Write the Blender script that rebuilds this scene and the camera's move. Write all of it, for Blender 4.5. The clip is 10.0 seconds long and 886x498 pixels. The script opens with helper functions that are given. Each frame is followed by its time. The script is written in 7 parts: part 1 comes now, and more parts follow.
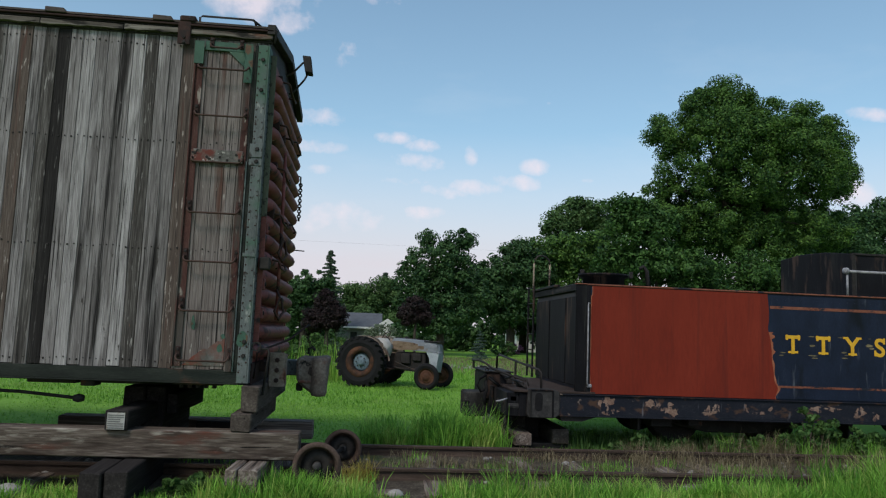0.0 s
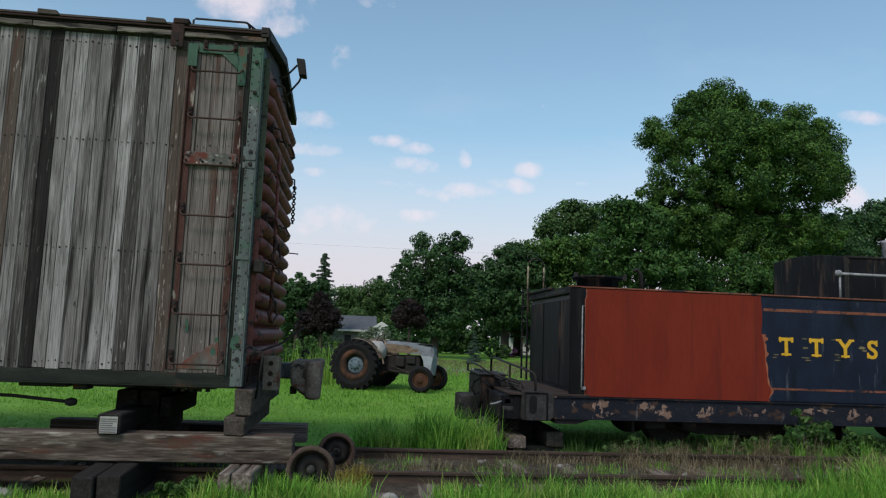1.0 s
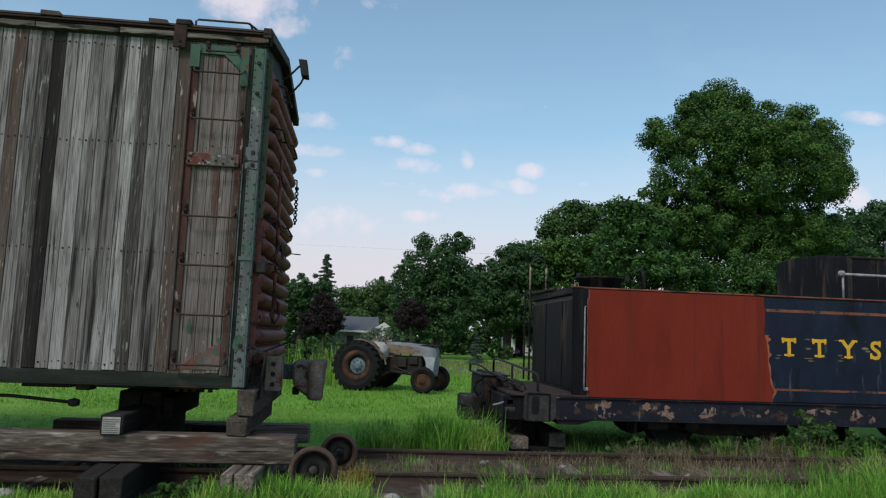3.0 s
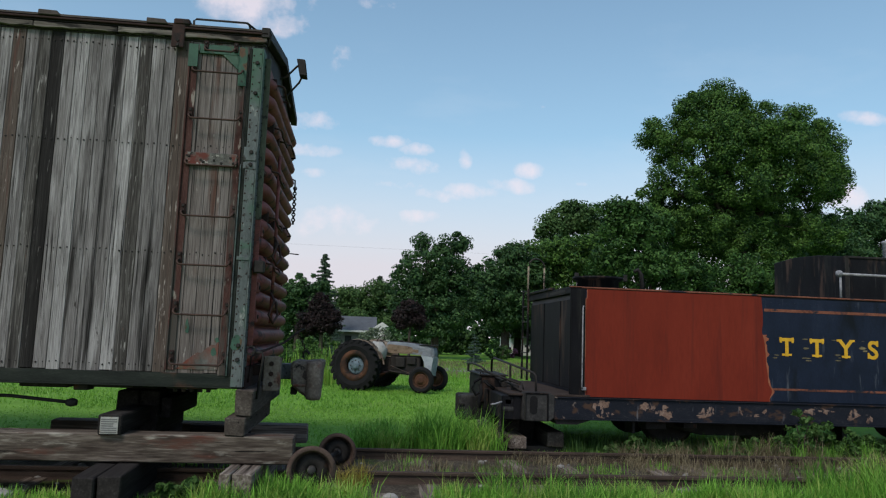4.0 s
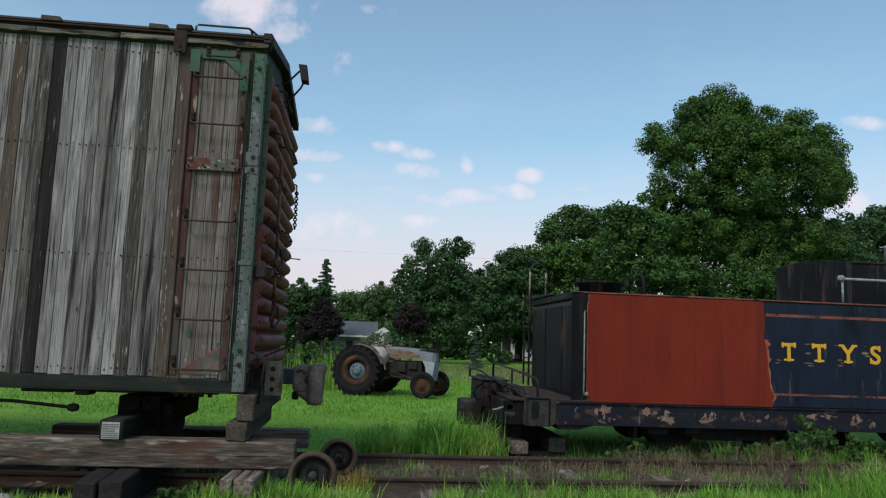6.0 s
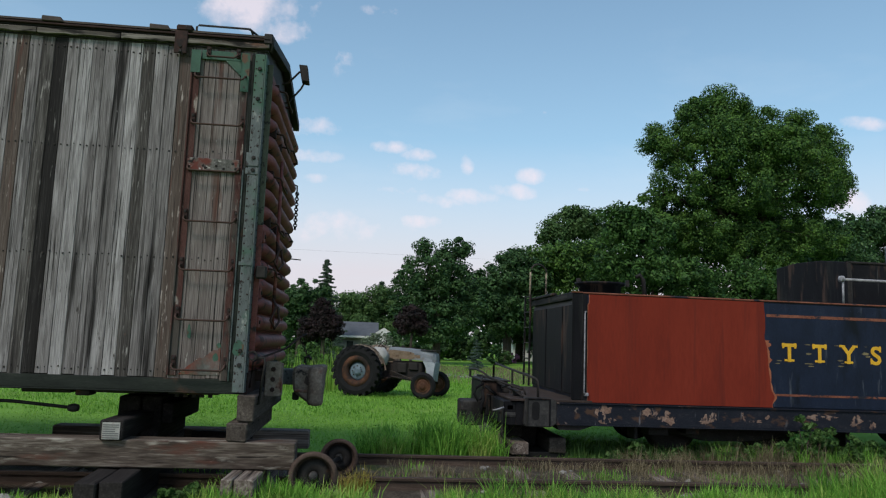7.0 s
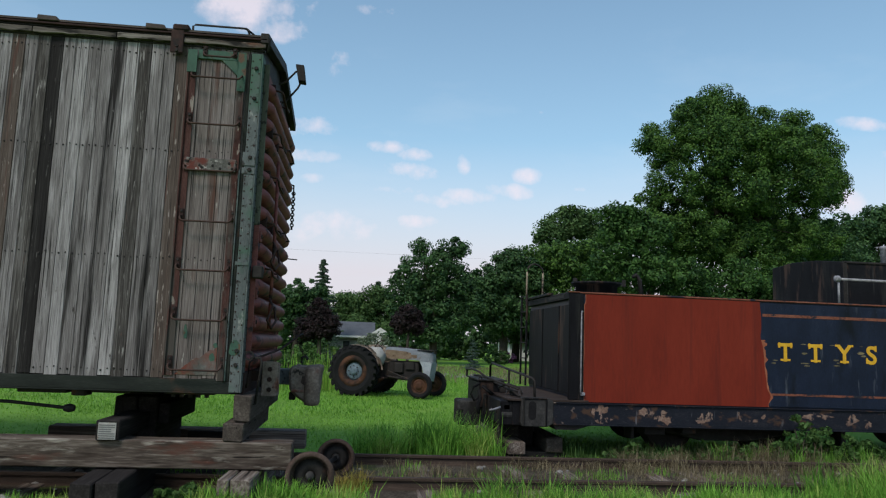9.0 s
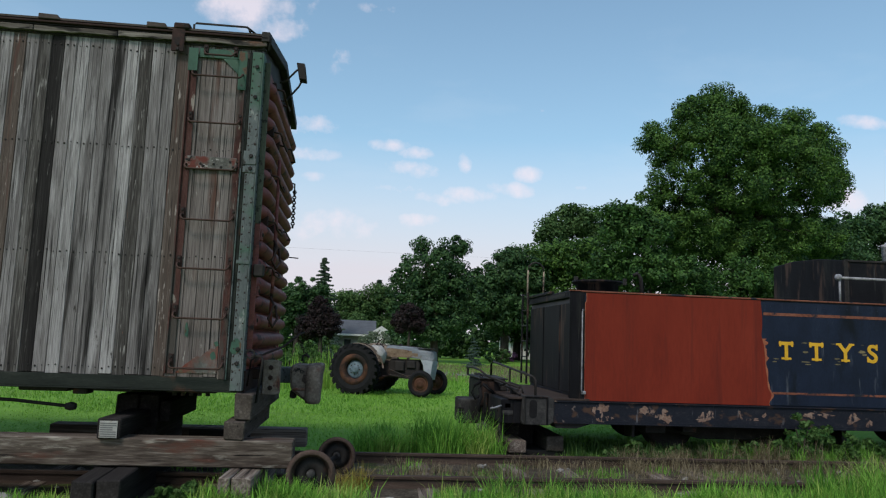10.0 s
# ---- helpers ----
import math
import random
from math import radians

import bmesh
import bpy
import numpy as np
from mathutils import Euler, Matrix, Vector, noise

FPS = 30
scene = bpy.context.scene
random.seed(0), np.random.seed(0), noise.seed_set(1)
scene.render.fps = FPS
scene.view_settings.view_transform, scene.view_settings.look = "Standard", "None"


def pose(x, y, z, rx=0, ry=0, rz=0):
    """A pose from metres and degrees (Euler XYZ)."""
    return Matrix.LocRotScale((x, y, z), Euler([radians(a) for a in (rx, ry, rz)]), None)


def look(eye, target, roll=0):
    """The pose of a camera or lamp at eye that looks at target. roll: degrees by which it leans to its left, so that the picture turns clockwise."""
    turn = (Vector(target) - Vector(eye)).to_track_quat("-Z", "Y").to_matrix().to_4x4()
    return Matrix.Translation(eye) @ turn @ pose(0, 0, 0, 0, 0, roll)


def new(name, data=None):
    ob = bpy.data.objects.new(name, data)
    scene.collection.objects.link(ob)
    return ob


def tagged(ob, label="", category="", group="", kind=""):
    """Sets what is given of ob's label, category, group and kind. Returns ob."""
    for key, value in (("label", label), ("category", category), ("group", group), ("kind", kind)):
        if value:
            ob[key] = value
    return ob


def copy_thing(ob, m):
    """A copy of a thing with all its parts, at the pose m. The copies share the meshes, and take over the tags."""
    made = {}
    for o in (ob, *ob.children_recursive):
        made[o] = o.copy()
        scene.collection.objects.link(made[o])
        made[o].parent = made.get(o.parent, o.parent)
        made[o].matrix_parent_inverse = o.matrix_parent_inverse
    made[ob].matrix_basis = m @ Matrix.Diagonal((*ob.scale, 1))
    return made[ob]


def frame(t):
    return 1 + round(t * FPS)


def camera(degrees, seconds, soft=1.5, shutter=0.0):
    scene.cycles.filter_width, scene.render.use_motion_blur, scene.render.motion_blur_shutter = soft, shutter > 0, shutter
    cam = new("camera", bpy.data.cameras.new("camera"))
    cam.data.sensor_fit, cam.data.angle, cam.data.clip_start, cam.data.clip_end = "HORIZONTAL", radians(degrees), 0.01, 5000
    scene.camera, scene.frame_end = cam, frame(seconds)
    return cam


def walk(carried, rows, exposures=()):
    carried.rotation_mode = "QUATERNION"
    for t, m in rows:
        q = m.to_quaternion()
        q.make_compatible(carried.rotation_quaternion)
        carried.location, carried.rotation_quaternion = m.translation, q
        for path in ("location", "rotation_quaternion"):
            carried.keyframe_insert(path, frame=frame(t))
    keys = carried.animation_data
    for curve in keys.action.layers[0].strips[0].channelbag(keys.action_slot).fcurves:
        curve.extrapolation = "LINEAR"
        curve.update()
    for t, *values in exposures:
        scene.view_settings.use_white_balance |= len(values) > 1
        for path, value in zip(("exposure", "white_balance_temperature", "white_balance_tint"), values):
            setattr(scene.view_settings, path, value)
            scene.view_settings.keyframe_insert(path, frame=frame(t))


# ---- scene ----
# ---------------------------------------------------------------- camera
cam = camera(62.02, 10.0, soft=1.2)


def aim(x, y, z, yaw, pitch, roll):
    """A camera pose: yaw to the right of +Y, pitch upwards and roll, in degrees."""
    return pose(x, y, z, 0, 0, -yaw) @ pose(0, 0, 0, 90 + pitch, 0, 0) @ pose(0, 0, 0, 0, 0, roll)


PATH = [
    (0, aim(0.0036, -0.0026, 1.5525, 5.685, 6.489, 2.201)),
    (0.5, aim(0.0053, 0.0061, 1.5540, 5.885, 6.587, 2.173)),
    (1, aim(0.0058, -0.0000, 1.5527, 6.124, 6.722, 2.101)),
    (1.5, aim(0.0052, -0.0029, 1.5495, 6.088, 6.804, 2.083)),
    (2, aim(0.0020, 0.0014, 1.5489, 6.004, 6.716, 2.092)),
    (2.5, aim(0.0046, 0.0023, 1.5508, 5.941, 6.779, 2.090)),
    (4, aim(0.0027, 0.0018, 1.5497, 6.105, 6.773, 2.085)),
    (4.5, aim(0.0033, 0.0005, 1.5478, 6.242, 6.967, 2.037)),
    (5, aim(0.0018, -0.0015, 1.5517, 6.272, 7.189, 2.067)),
    (5.5, aim(-0.0001, 0.0013, 1.5505, 6.076, 7.151, 2.043)),
    (7, aim(0.0016, 0.0001, 1.5486, 5.947, 7.191, 2.102)),
    (7.5, aim(0.0000, 0.0000, 1.5500, 6.016, 7.248, 2.097)),
    (8, aim(0.0012, -0.0007, 1.5498, 6.128, 7.317, 2.082)),
    (8.5, aim(0.0011, 0.0023, 1.5492, 6.075, 7.384, 2.083)),
    (9, aim(-0.0006, 0.0010, 1.5485, 6.219, 7.189, 2.068)),
    (9.5, aim(-0.0012, 0.0038, 1.5492, 6.264, 7.184, 2.091)),
    (10, aim(0.0012, -0.0023, 1.5496, 6.139, 7.062, 2.090)),
]
walk(cam, PATH, exposures=((0, 0.11, 6550, 14), (2.5, 0.12, 6550, 14), (5, 0.14, 6550, 14), (7.5, 0.16, 6550, 14), (10, 0.16, 6500, 14)))

# ---------------------------------------------------------------- sky, sun, exposure
SUN_EL, SUN_AZ = 48.0, 214.0          # degrees; azimuth clockwise from +Y
world = bpy.data.worlds.new("evening_sky")
scene.world = world
world.use_nodes = True
wn = world.node_tree
wn.nodes.clear()


def wnode(kind, **kw):
    n = wn.nodes.new(kind)
    for k, v in kw.items():
        n.inputs[k].default_value = v
    return n


def wmath(op, a, b=None, c=None):
    n = wn.nodes.new("ShaderNodeMath")
    n.operation = op
    for i, v in enumerate((a, b, c)):
        if v is None:
            continue
        if isinstance(v, (int, float)):
            n.inputs[i].default_value = v
        else:
            wn.links.new(v, n.inputs[i])
    return n.outputs[0]


sky = wn.nodes.new("ShaderNodeTexSky")
sky.sky_type, sky.sun_disc = "NISHITA", False
sky.sun_elevation, sky.sun_rotation = radians(SUN_EL), radians(SUN_AZ)
sky.air_density, sky.dust_density, sky.ozone_density = 1.0, 1.2, 1.6
coord = wn.nodes.new("ShaderNodeTexCoord")
split = wn.nodes.new("ShaderNodeSeparateXYZ")
wn.links.new(coord.outputs["Generated"], split.inputs[0])
dx, dy, dz = split.outputs
up = wmath("MAXIMUM", dz, 0.0)
# high thin haze that whitens the sky towards the horizon
haze = wmath("POWER", wmath("SUBTRACT", 1.0, wmath("MINIMUM", up, 1.0)), 2.4)
# broken cloud: a soft noise on a flat layer above the place
layer = wn.nodes.new("ShaderNodeCombineXYZ")
inv = wmath("DIVIDE", 1.0, wmath("ADD", up, 0.06))
wn.links.new(wmath("MULTIPLY", dx, inv), layer.inputs[0])
wn.links.new(wmath("MULTIPLY", dy, inv), layer.inputs[1])
cloud_noise = wnode("ShaderNodeTexNoise", Scale=1.1, Detail=7.0, Roughness=0.58)
wn.links.new(layer.outputs[0], cloud_noise.inputs["Vector"])
fluff = wnode("ShaderNodeTexNoise", Scale=17.0, Detail=8.0, Roughness=0.62)
wn.links.new(coord.outputs["Generated"], fluff.inputs["Vector"])
total = None
# small fair-weather clouds: across, height over distance, half width, half height, weight
for cx, cz, rw, rh, wt in ((-0.170, 0.460, 0.085, 0.045, 1.35), (-0.125, 0.425, 0.040, 0.022, 1.0), (0.030, 0.265, 0.036, 0.011, 1.2), (0.062, 0.257, 0.030, 0.012, 1.2),
                           (0.058, 0.234, 0.044, 0.015, 1.3), (0.133, 0.248, 0.012, 0.016, 1.0), (0.095, 0.194, 0.050, 0.011, 1.0), (0.150, 0.202, 0.060, 0.013, 1.25),
                           (0.196, 0.212, 0.040, 0.014, 1.2), (0.226, 0.236, 0.026, 0.013, 1.1), (0.044, 0.206, 0.036, 0.009, 0.8), (-0.085, 0.287, 0.042, 0.018, 1.25),
                           (-0.082, 0.247, 0.046, 0.011, 1.0), (-0.075, 0.215, 0.030, 0.008, 0.7), (-0.047, 0.386, 0.018, 0.026, 0.75), (0.735, 0.347, 0.050, 0.013, 1.0),
                           (0.073, 0.163, 0.042, 0.010, 1.0), (0.70, 0.224, 0.040, 0.024, 1.2), (0.242, 0.331, 0.014, 0.005, 0.8), (-0.04, 0.150, 0.120, 0.024, 0.8),
                           (0.003, 0.462, 0.030, 0.010, 0.7), (0.30, 0.222, 0.016, 0.005, 0.6), (0.78, 0.305, 0.020, 0.010, 0.6)):
    ydir = wmath("MAXIMUM", dy, 0.05)
    ex = wmath("DIVIDE", wmath("SUBTRACT", wmath("DIVIDE", dx, ydir), cx), rw)
    ez = wmath("DIVIDE", wmath("SUBTRACT", wmath("DIVIDE", dz, ydir), cz), rh)
    r2 = wmath("ADD", wmath("MULTIPLY", ex, ex), wmath("MULTIPLY", ez, ez))
    one = wmath("MULTIPLY", wmath("MAXIMUM", wmath("SUBTRACT", 1.35, r2), 0.0), wt)
    one = wmath("MULTIPLY", one, wmath("GREATER_THAN", dy, 0.06))
    total = one if total is None else wmath("MAXIMUM", total, one)
ragged = wmath("SUBTRACT", wmath("ADD", total, wmath("MULTIPLY", fluff.outputs["Fac"], 5.0)), 2.95)
puffs = wmath("MINIMUM", wmath("MULTIPLY", wmath("MULTIPLY", wmath("MAXIMUM", ragged, 0.0), wmath("MINIMUM", wmath("MULTIPLY", total, 1.6), 1.0)), 0.50), 0.72)
wisps = wmath("MULTIPLY", wmath("MAXIMUM", wmath("SUBTRACT", cloud_noise.outputs["Fac"], 0.52), 0.0), 0.7)


def over(fac, under, colour):
    n = wn.nodes.new("ShaderNodeMix")
    n.data_type = "RGBA"
    wn.links.new(fac, n.inputs[0])
    wn.links.new(under, n.inputs[6])
    n.inputs[7].default_value = (*colour, 1)
    return n.outputs[2]


clear = wn.nodes.new("ShaderNodeMix")
clear.data_type, clear.blend_type = "RGBA", "MULTIPLY"
clear.inputs[0].default_value, clear.inputs[7].default_value = 1.0, (0.88, 1.04, 0.96, 1)
wn.links.new(sky.outputs[0], clear.inputs[6])
layer_0 = over(wmath("MULTIPLY", haze, 0.50), clear.outputs[2], (3.0, 4.6, 5.55))
low_haze = wmath("POWER", wmath("MINIMUM", wmath("MAXIMUM", wmath("DIVIDE", wmath("SUBTRACT", 0.27, up), 0.18), 0.0), 1.0), 1.2)
layer_1 = over(wmath("MULTIPLY", low_haze, 0.92), layer_0, (4.45, 4.3, 4.6))
layer_2 = over(wisps, layer_1, (4.2, 4.8, 5.3))
layer_3 = over(puffs, layer_2, (5.6, 5.1, 5.35))
back = wn.nodes.new("ShaderNodeBackground")
back.inputs["Strength"].default_value = 0.15
wn.links.new(layer_3, back.inputs["Color"])
wout = wn.nodes.new("ShaderNodeOutputWorld")
wn.links.new(back.outputs[0], wout.inputs[0])

sun_lamp = bpy.data.lights.new("sun", "SUN")
sun_lamp.energy, sun_lamp.angle, sun_lamp.color = 1.85, radians(14), (1.0, 0.93, 0.82)
sun = new("sun", sun_lamp)
az, el = radians(SUN_AZ), radians(SUN_EL)
sun.matrix_world = look((math.sin(az) * math.cos(el) * 50, math.cos(az) * math.cos(el) * 50, math.sin(el) * 50), (0, 0, 0))


# ---------------------------------------------------------------- materials
def surf(name, ramp, stretch=(1, 1, 1), s1=3.0, s2=40.0, fine=0.35, rough=0.8, metal=0.0, bump=0.4, depth=0.01,
         spots=(), vary=0.12, spec=0.12):
    """A weathered surface: a colour ramp over coarse and fine noise, spots of other colours, a fine relief, and a tone that varies from piece to piece.
    spots: (colour, scale, threshold, softness, stretch), and a sixth entry where the stain runs on over neighbouring pieces."""
    m = bpy.data.materials.new(name)
    m.use_nodes = True
    nt = m.node_tree
    b = nt.nodes["Principled BSDF"]
    b.inputs["Roughness"].default_value, b.inputs["Metallic"].default_value = rough, metal
    b.inputs["Specular IOR Level"].default_value = spec
    tc, info = nt.nodes.new("ShaderNodeTexCoord"), nt.nodes.new("ShaderNodeObjectInfo")
    geo = nt.nodes.new("ShaderNodeNewGeometry")
    seed = nt.nodes.new("ShaderNodeMath")
    seed.operation = "MULTIPLY"
    seed.inputs[1].default_value = 57.0
    nt.links.new(info.outputs["Random"], seed.inputs[0])

    def noisy(scale, st, detail=5.0, rg=0.6, wide=False):
        mp = nt.nodes.new("ShaderNodeMapping")
        mp.inputs["Scale"].default_value = st
        nt.links.new(geo.outputs["Position"] if wide else tc.outputs["Object"], mp.inputs[0])
        n = nt.nodes.new("ShaderNodeTexNoise")
        n.noise_dimensions = "4D"
        n.inputs["Scale"].default_value, n.inputs["Detail"].default_value, n.inputs["Roughness"].default_value = scale, detail, rg
        nt.links.new(mp.outputs[0], n.inputs["Vector"])
        if not wide:
            nt.links.new(seed.outputs[0], n.inputs["W"])
        return n.outputs["Fac"]

    coarse, grain = noisy(s1, stretch), noisy(s2, stretch, 4.0)
    mixv = nt.nodes.new("ShaderNodeMix")
    mixv.inputs[0].default_value = fine
    nt.links.new(coarse, mixv.inputs[2])
    nt.links.new(grain, mixv.inputs[3])
    cr = nt.nodes.new("ShaderNodeValToRGB")
    el_ = cr.color_ramp.elements
    while len(el_) < len(ramp):
        el_.new(0.5)
    for e, (p, c) in zip(el_, ramp):
        e.position, e.color = p, (*c, 1)
    nt.links.new(mixv.outputs[0], cr.inputs[0])
    col = cr.outputs[0]
    for c, sc, th, so, st, *wide in spots:
        f = nt.nodes.new("ShaderNodeMapRange")
        f.inputs[1].default_value, f.inputs[2].default_value = th, th + so
        nt.links.new(noisy(sc, st, wide=bool(wide)), f.inputs[0])
        mx = nt.nodes.new("ShaderNodeMix")
        mx.data_type = "RGBA"
        nt.links.new(f.outputs[0], mx.inputs[0])
        nt.links.new(col, mx.inputs[6])
        mx.inputs[7].default_value = (*c, 1)
        col = mx.outputs[2]
    if vary:
        add = nt.nodes.new("ShaderNodeMath")
        add.operation = "ADD"
        nt.links.new(info.outputs["Random"], add.inputs[0])
        nt.links.new(geo.outputs["Random Per Island"], add.inputs[1])
        mr = nt.nodes.new("ShaderNodeMapRange")
        mr.inputs[2].default_value, mr.inputs[3].default_value, mr.inputs[4].default_value = 2.0, 1 - vary, 1 + vary
        nt.links.new(add.outputs[0], mr.inputs[0])
        hsv = nt.nodes.new("ShaderNodeHueSaturation")
        nt.links.new(mr.outputs[0], hsv.inputs["Value"])
        nt.links.new(col, hsv.inputs["Color"])
        col = hsv.outputs[0]
    nt.links.new(col, b.inputs["Base Color"])
    if bump:
        bp = nt.nodes.new("ShaderNodeBump")
        bp.inputs["Strength"].default_value, bp.inputs["Distance"].default_value = bump, depth
        nt.links.new(mixv.outputs[0], bp.inputs["Height"])
        nt.links.new(bp.outputs[0], b.inputs["Normal"])
    return m


def leafy(name, dark, light, glow=0.35, rough=0.55):
    """Leaves or blades: colour that varies from leaf to leaf and in clump-wide patches, with light passing through
    them.
    """
    m = bpy.data.materials.new(name)
    m.use_nodes = True
    nt = m.node_tree
    b = nt.nodes["Principled BSDF"]
    b.inputs["Roughness"].default_value = rough
    b.inputs["Specular IOR Level"].default_value = 0.14
    geo, tc = nt.nodes.new("ShaderNodeNewGeometry"), nt.nodes.new("ShaderNodeTexCoord")
    n = nt.nodes.new("ShaderNodeTexNoise")
    n.inputs["Scale"].default_value, n.inputs["Detail"].default_value = 0.9, 3.0
    nt.links.new(tc.outputs["Object"], n.inputs["Vector"])
    mv = nt.nodes.new("ShaderNodeMix")
    mv.inputs[0].default_value = 0.62
    nt.links.new(geo.outputs["Random Per Island"], mv.inputs[2])
    nt.links.new(n.outputs["Fac"], mv.inputs[3])
    cr = nt.nodes.new("ShaderNodeValToRGB")
    cr.color_ramp.elements[0].position, cr.color_ramp.elements[0].color = 0.30, (*dark, 1)
    cr.color_ramp.elements[1].position, cr.color_ramp.elements[1].color = 0.72, (*light, 1)
    nt.links.new(mv.outputs[0], cr.inputs[0])
    nt.links.new(cr.outputs[0], b.inputs["Base Color"])
    tr = nt.nodes.new("ShaderNodeBsdfTranslucent")
    nt.links.new(cr.outputs[0], tr.inputs["Color"])
    ms = nt.nodes.new("ShaderNodeMixShader")
    ms.inputs[0].default_value = glow
    nt.links.new(b.outputs[0], ms.inputs[1])
    nt.links.new(tr.outputs[0], ms.inputs[2])
    nt.links.new(ms.outputs[0], nt.nodes["Material Output"].inputs[0])
    return m


V = (14, 14, 0.55)                    # grain that runs up and down
HX = (0.5, 12, 12)                    # grain along X
HY = (12, 0.5, 12)                    # grain along Y
FLAT = (1, 1, 1)
RUST = (0.10, 0.035, 0.02)
M = {}
SOOT = ((0.020, 0.018, 0.018), 1.0, 0.53, 0.10, (8, 1, 0.35), 1)
STREAK = ((0.034, 0.031, 0.030), 1.0, 0.57, 0.09, (19, 1, 0.7), 1)
CRACK = ((0.018, 0.016, 0.016), 2.0, 0.595, 0.03, (42, 42, 0.35))
KNOT = ((0.05, 0.044, 0.041), 3.0, 0.66, 0.05, (5, 5, 1.6))
FLAKE = ((0.40, 0.385, 0.37), 5.0, 0.66, 0.06, (12, 12, 2.0))
BROWN = ((0.105, 0.078, 0.062), 1.0, 0.56, 0.12, (10, 1, 0.45), 1)
GRAIN = (20, 20, 0.6)
DRIP = ((0.075, 0.068, 0.067), 1.0, 0.50, 0.18, (9, 1, 1.3), 1)
BLEACH = ((0.33, 0.312, 0.318), 1.0, 0.53, 0.14, (8, 1, 1.0), 1)
M["board_light"] = surf("board_light", ((0.34, (0.095, 0.087, 0.088)), (0.47, (0.235, 0.220, 0.224)), (0.62, (0.42, 0.40, 0.408))), GRAIN, 0.42, 6.0, 0.55, 0.9, 0, 1.0, 0.008, (DRIP, FLAKE, STREAK, CRACK, KNOT), 0.10)
M["board_mid"] = surf("board_mid", ((0.34, (0.046, 0.041, 0.041)), (0.48, (0.145, 0.132, 0.133)), (0.62, (0.28, 0.262, 0.266))), GRAIN, 0.42, 6.0, 0.55, 0.9, 0, 1.0, 0.008,
                      (BLEACH, SOOT, STREAK, CRACK, ((0.30, 0.288, 0.29), 4.0, 0.67, 0.06, (12, 12, 1.8)), KNOT), 0.12)
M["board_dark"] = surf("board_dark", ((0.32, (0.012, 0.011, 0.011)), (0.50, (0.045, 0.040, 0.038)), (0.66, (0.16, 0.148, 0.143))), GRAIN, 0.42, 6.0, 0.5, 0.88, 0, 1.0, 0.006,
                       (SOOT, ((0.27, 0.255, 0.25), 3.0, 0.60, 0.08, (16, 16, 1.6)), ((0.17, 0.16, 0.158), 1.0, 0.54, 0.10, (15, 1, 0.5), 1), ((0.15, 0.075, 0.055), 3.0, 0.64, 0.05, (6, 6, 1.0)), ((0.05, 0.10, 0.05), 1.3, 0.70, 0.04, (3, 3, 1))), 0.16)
M["board_red"] = surf("board_red", ((0.32, (0.03, 0.022, 0.019)), (0.5, (0.085, 0.065, 0.057)), (0.70, (0.20, 0.175, 0.165))), GRAIN, 0.42, 6.0, 0.5, 0.88, 0, 1.0, 0.006,
                      (((0.30, 0.26, 0.245), 3.0, 0.60, 0.06, (14, 14, 2.0)), ((0.090, 0.044, 0.036), 1.0, 0.57, 0.10, (14, 1, 0.8), 1), CRACK), 0.12)
M["board_brown"] = surf("board_brown", ((0.34, (0.044, 0.036, 0.034)), (0.48, (0.118, 0.099, 0.094)), (0.64, (0.22, 0.194, 0.188))), GRAIN, 0.42, 6.0, 0.5, 0.9, 0, 1.0, 0.006,
                        (STREAK, ((0.085, 0.045, 0.036), 1.0, 0.55, 0.10, (5, 1, 0.5), 1), CRACK, ((0.27, 0.25, 0.235), 4.0, 0.65, 0.05, (9, 9, 2.0))), 0.16)
M["board_black"] = surf("board_black", ((0.34, (0.008, 0.007, 0.007)), (0.50, (0.022, 0.020, 0.020)), (0.66, (0.075, 0.070, 0.068))), GRAIN, 0.42, 6.0, 0.5, 0.85, 0, 1.0, 0.006,
                        (((0.15, 0.142, 0.14), 3.0, 0.62, 0.06, (14, 14, 1.2)), ((0.045, 0.085, 0.05), 1.3, 0.66, 0.05, (3, 3, 1))), 0.16)
M["flaking_red"] = surf("flaking_red", ((0.3, (0.022, 0.012, 0.011)), (0.5, (0.058, 0.026, 0.023)), (0.72, (0.105, 0.055, 0.048))), (4, 4, 1), 4, 40, 0.5, 0.8, 0.0, 0.9, 0.006,
                        (((0.22, 0.19, 0.17), 9.0, 0.60, 0.05, (2, 2, 0.6)), ((0.055, 0.048, 0.044), 3.0, 0.50, 0.10, (3, 3, 0.6)), ((0.05, 0.105, 0.072), 2.0, 0.66, 0.04, FLAT)), 0.08)
M["green_paint"] = surf("green_paint", ((0.3, (0.045, 0.052, 0.053)), (0.55, (0.105, 0.120, 0.123)), (0.8, (0.19, 0.205, 0.21))), (5, 5, 1), 1.5, 30, 0.4, 0.6, 0, 0.5, 0.004,
                        (((0.035, 0.033, 0.032), 26.0, 0.56, 0.07, (1, 1, 0.7)), ((0.055, 0.105, 0.078), 1.1, 0.52, 0.08, (1, 1, 1.2), 1), ((0.24, 0.25, 0.24), 5.0, 0.60, 0.06, (2, 2, 0.7)), ((0.12, 0.05, 0.03), 4.0, 0.66, 0.05, (2, 2, 0.5))), 0.06)
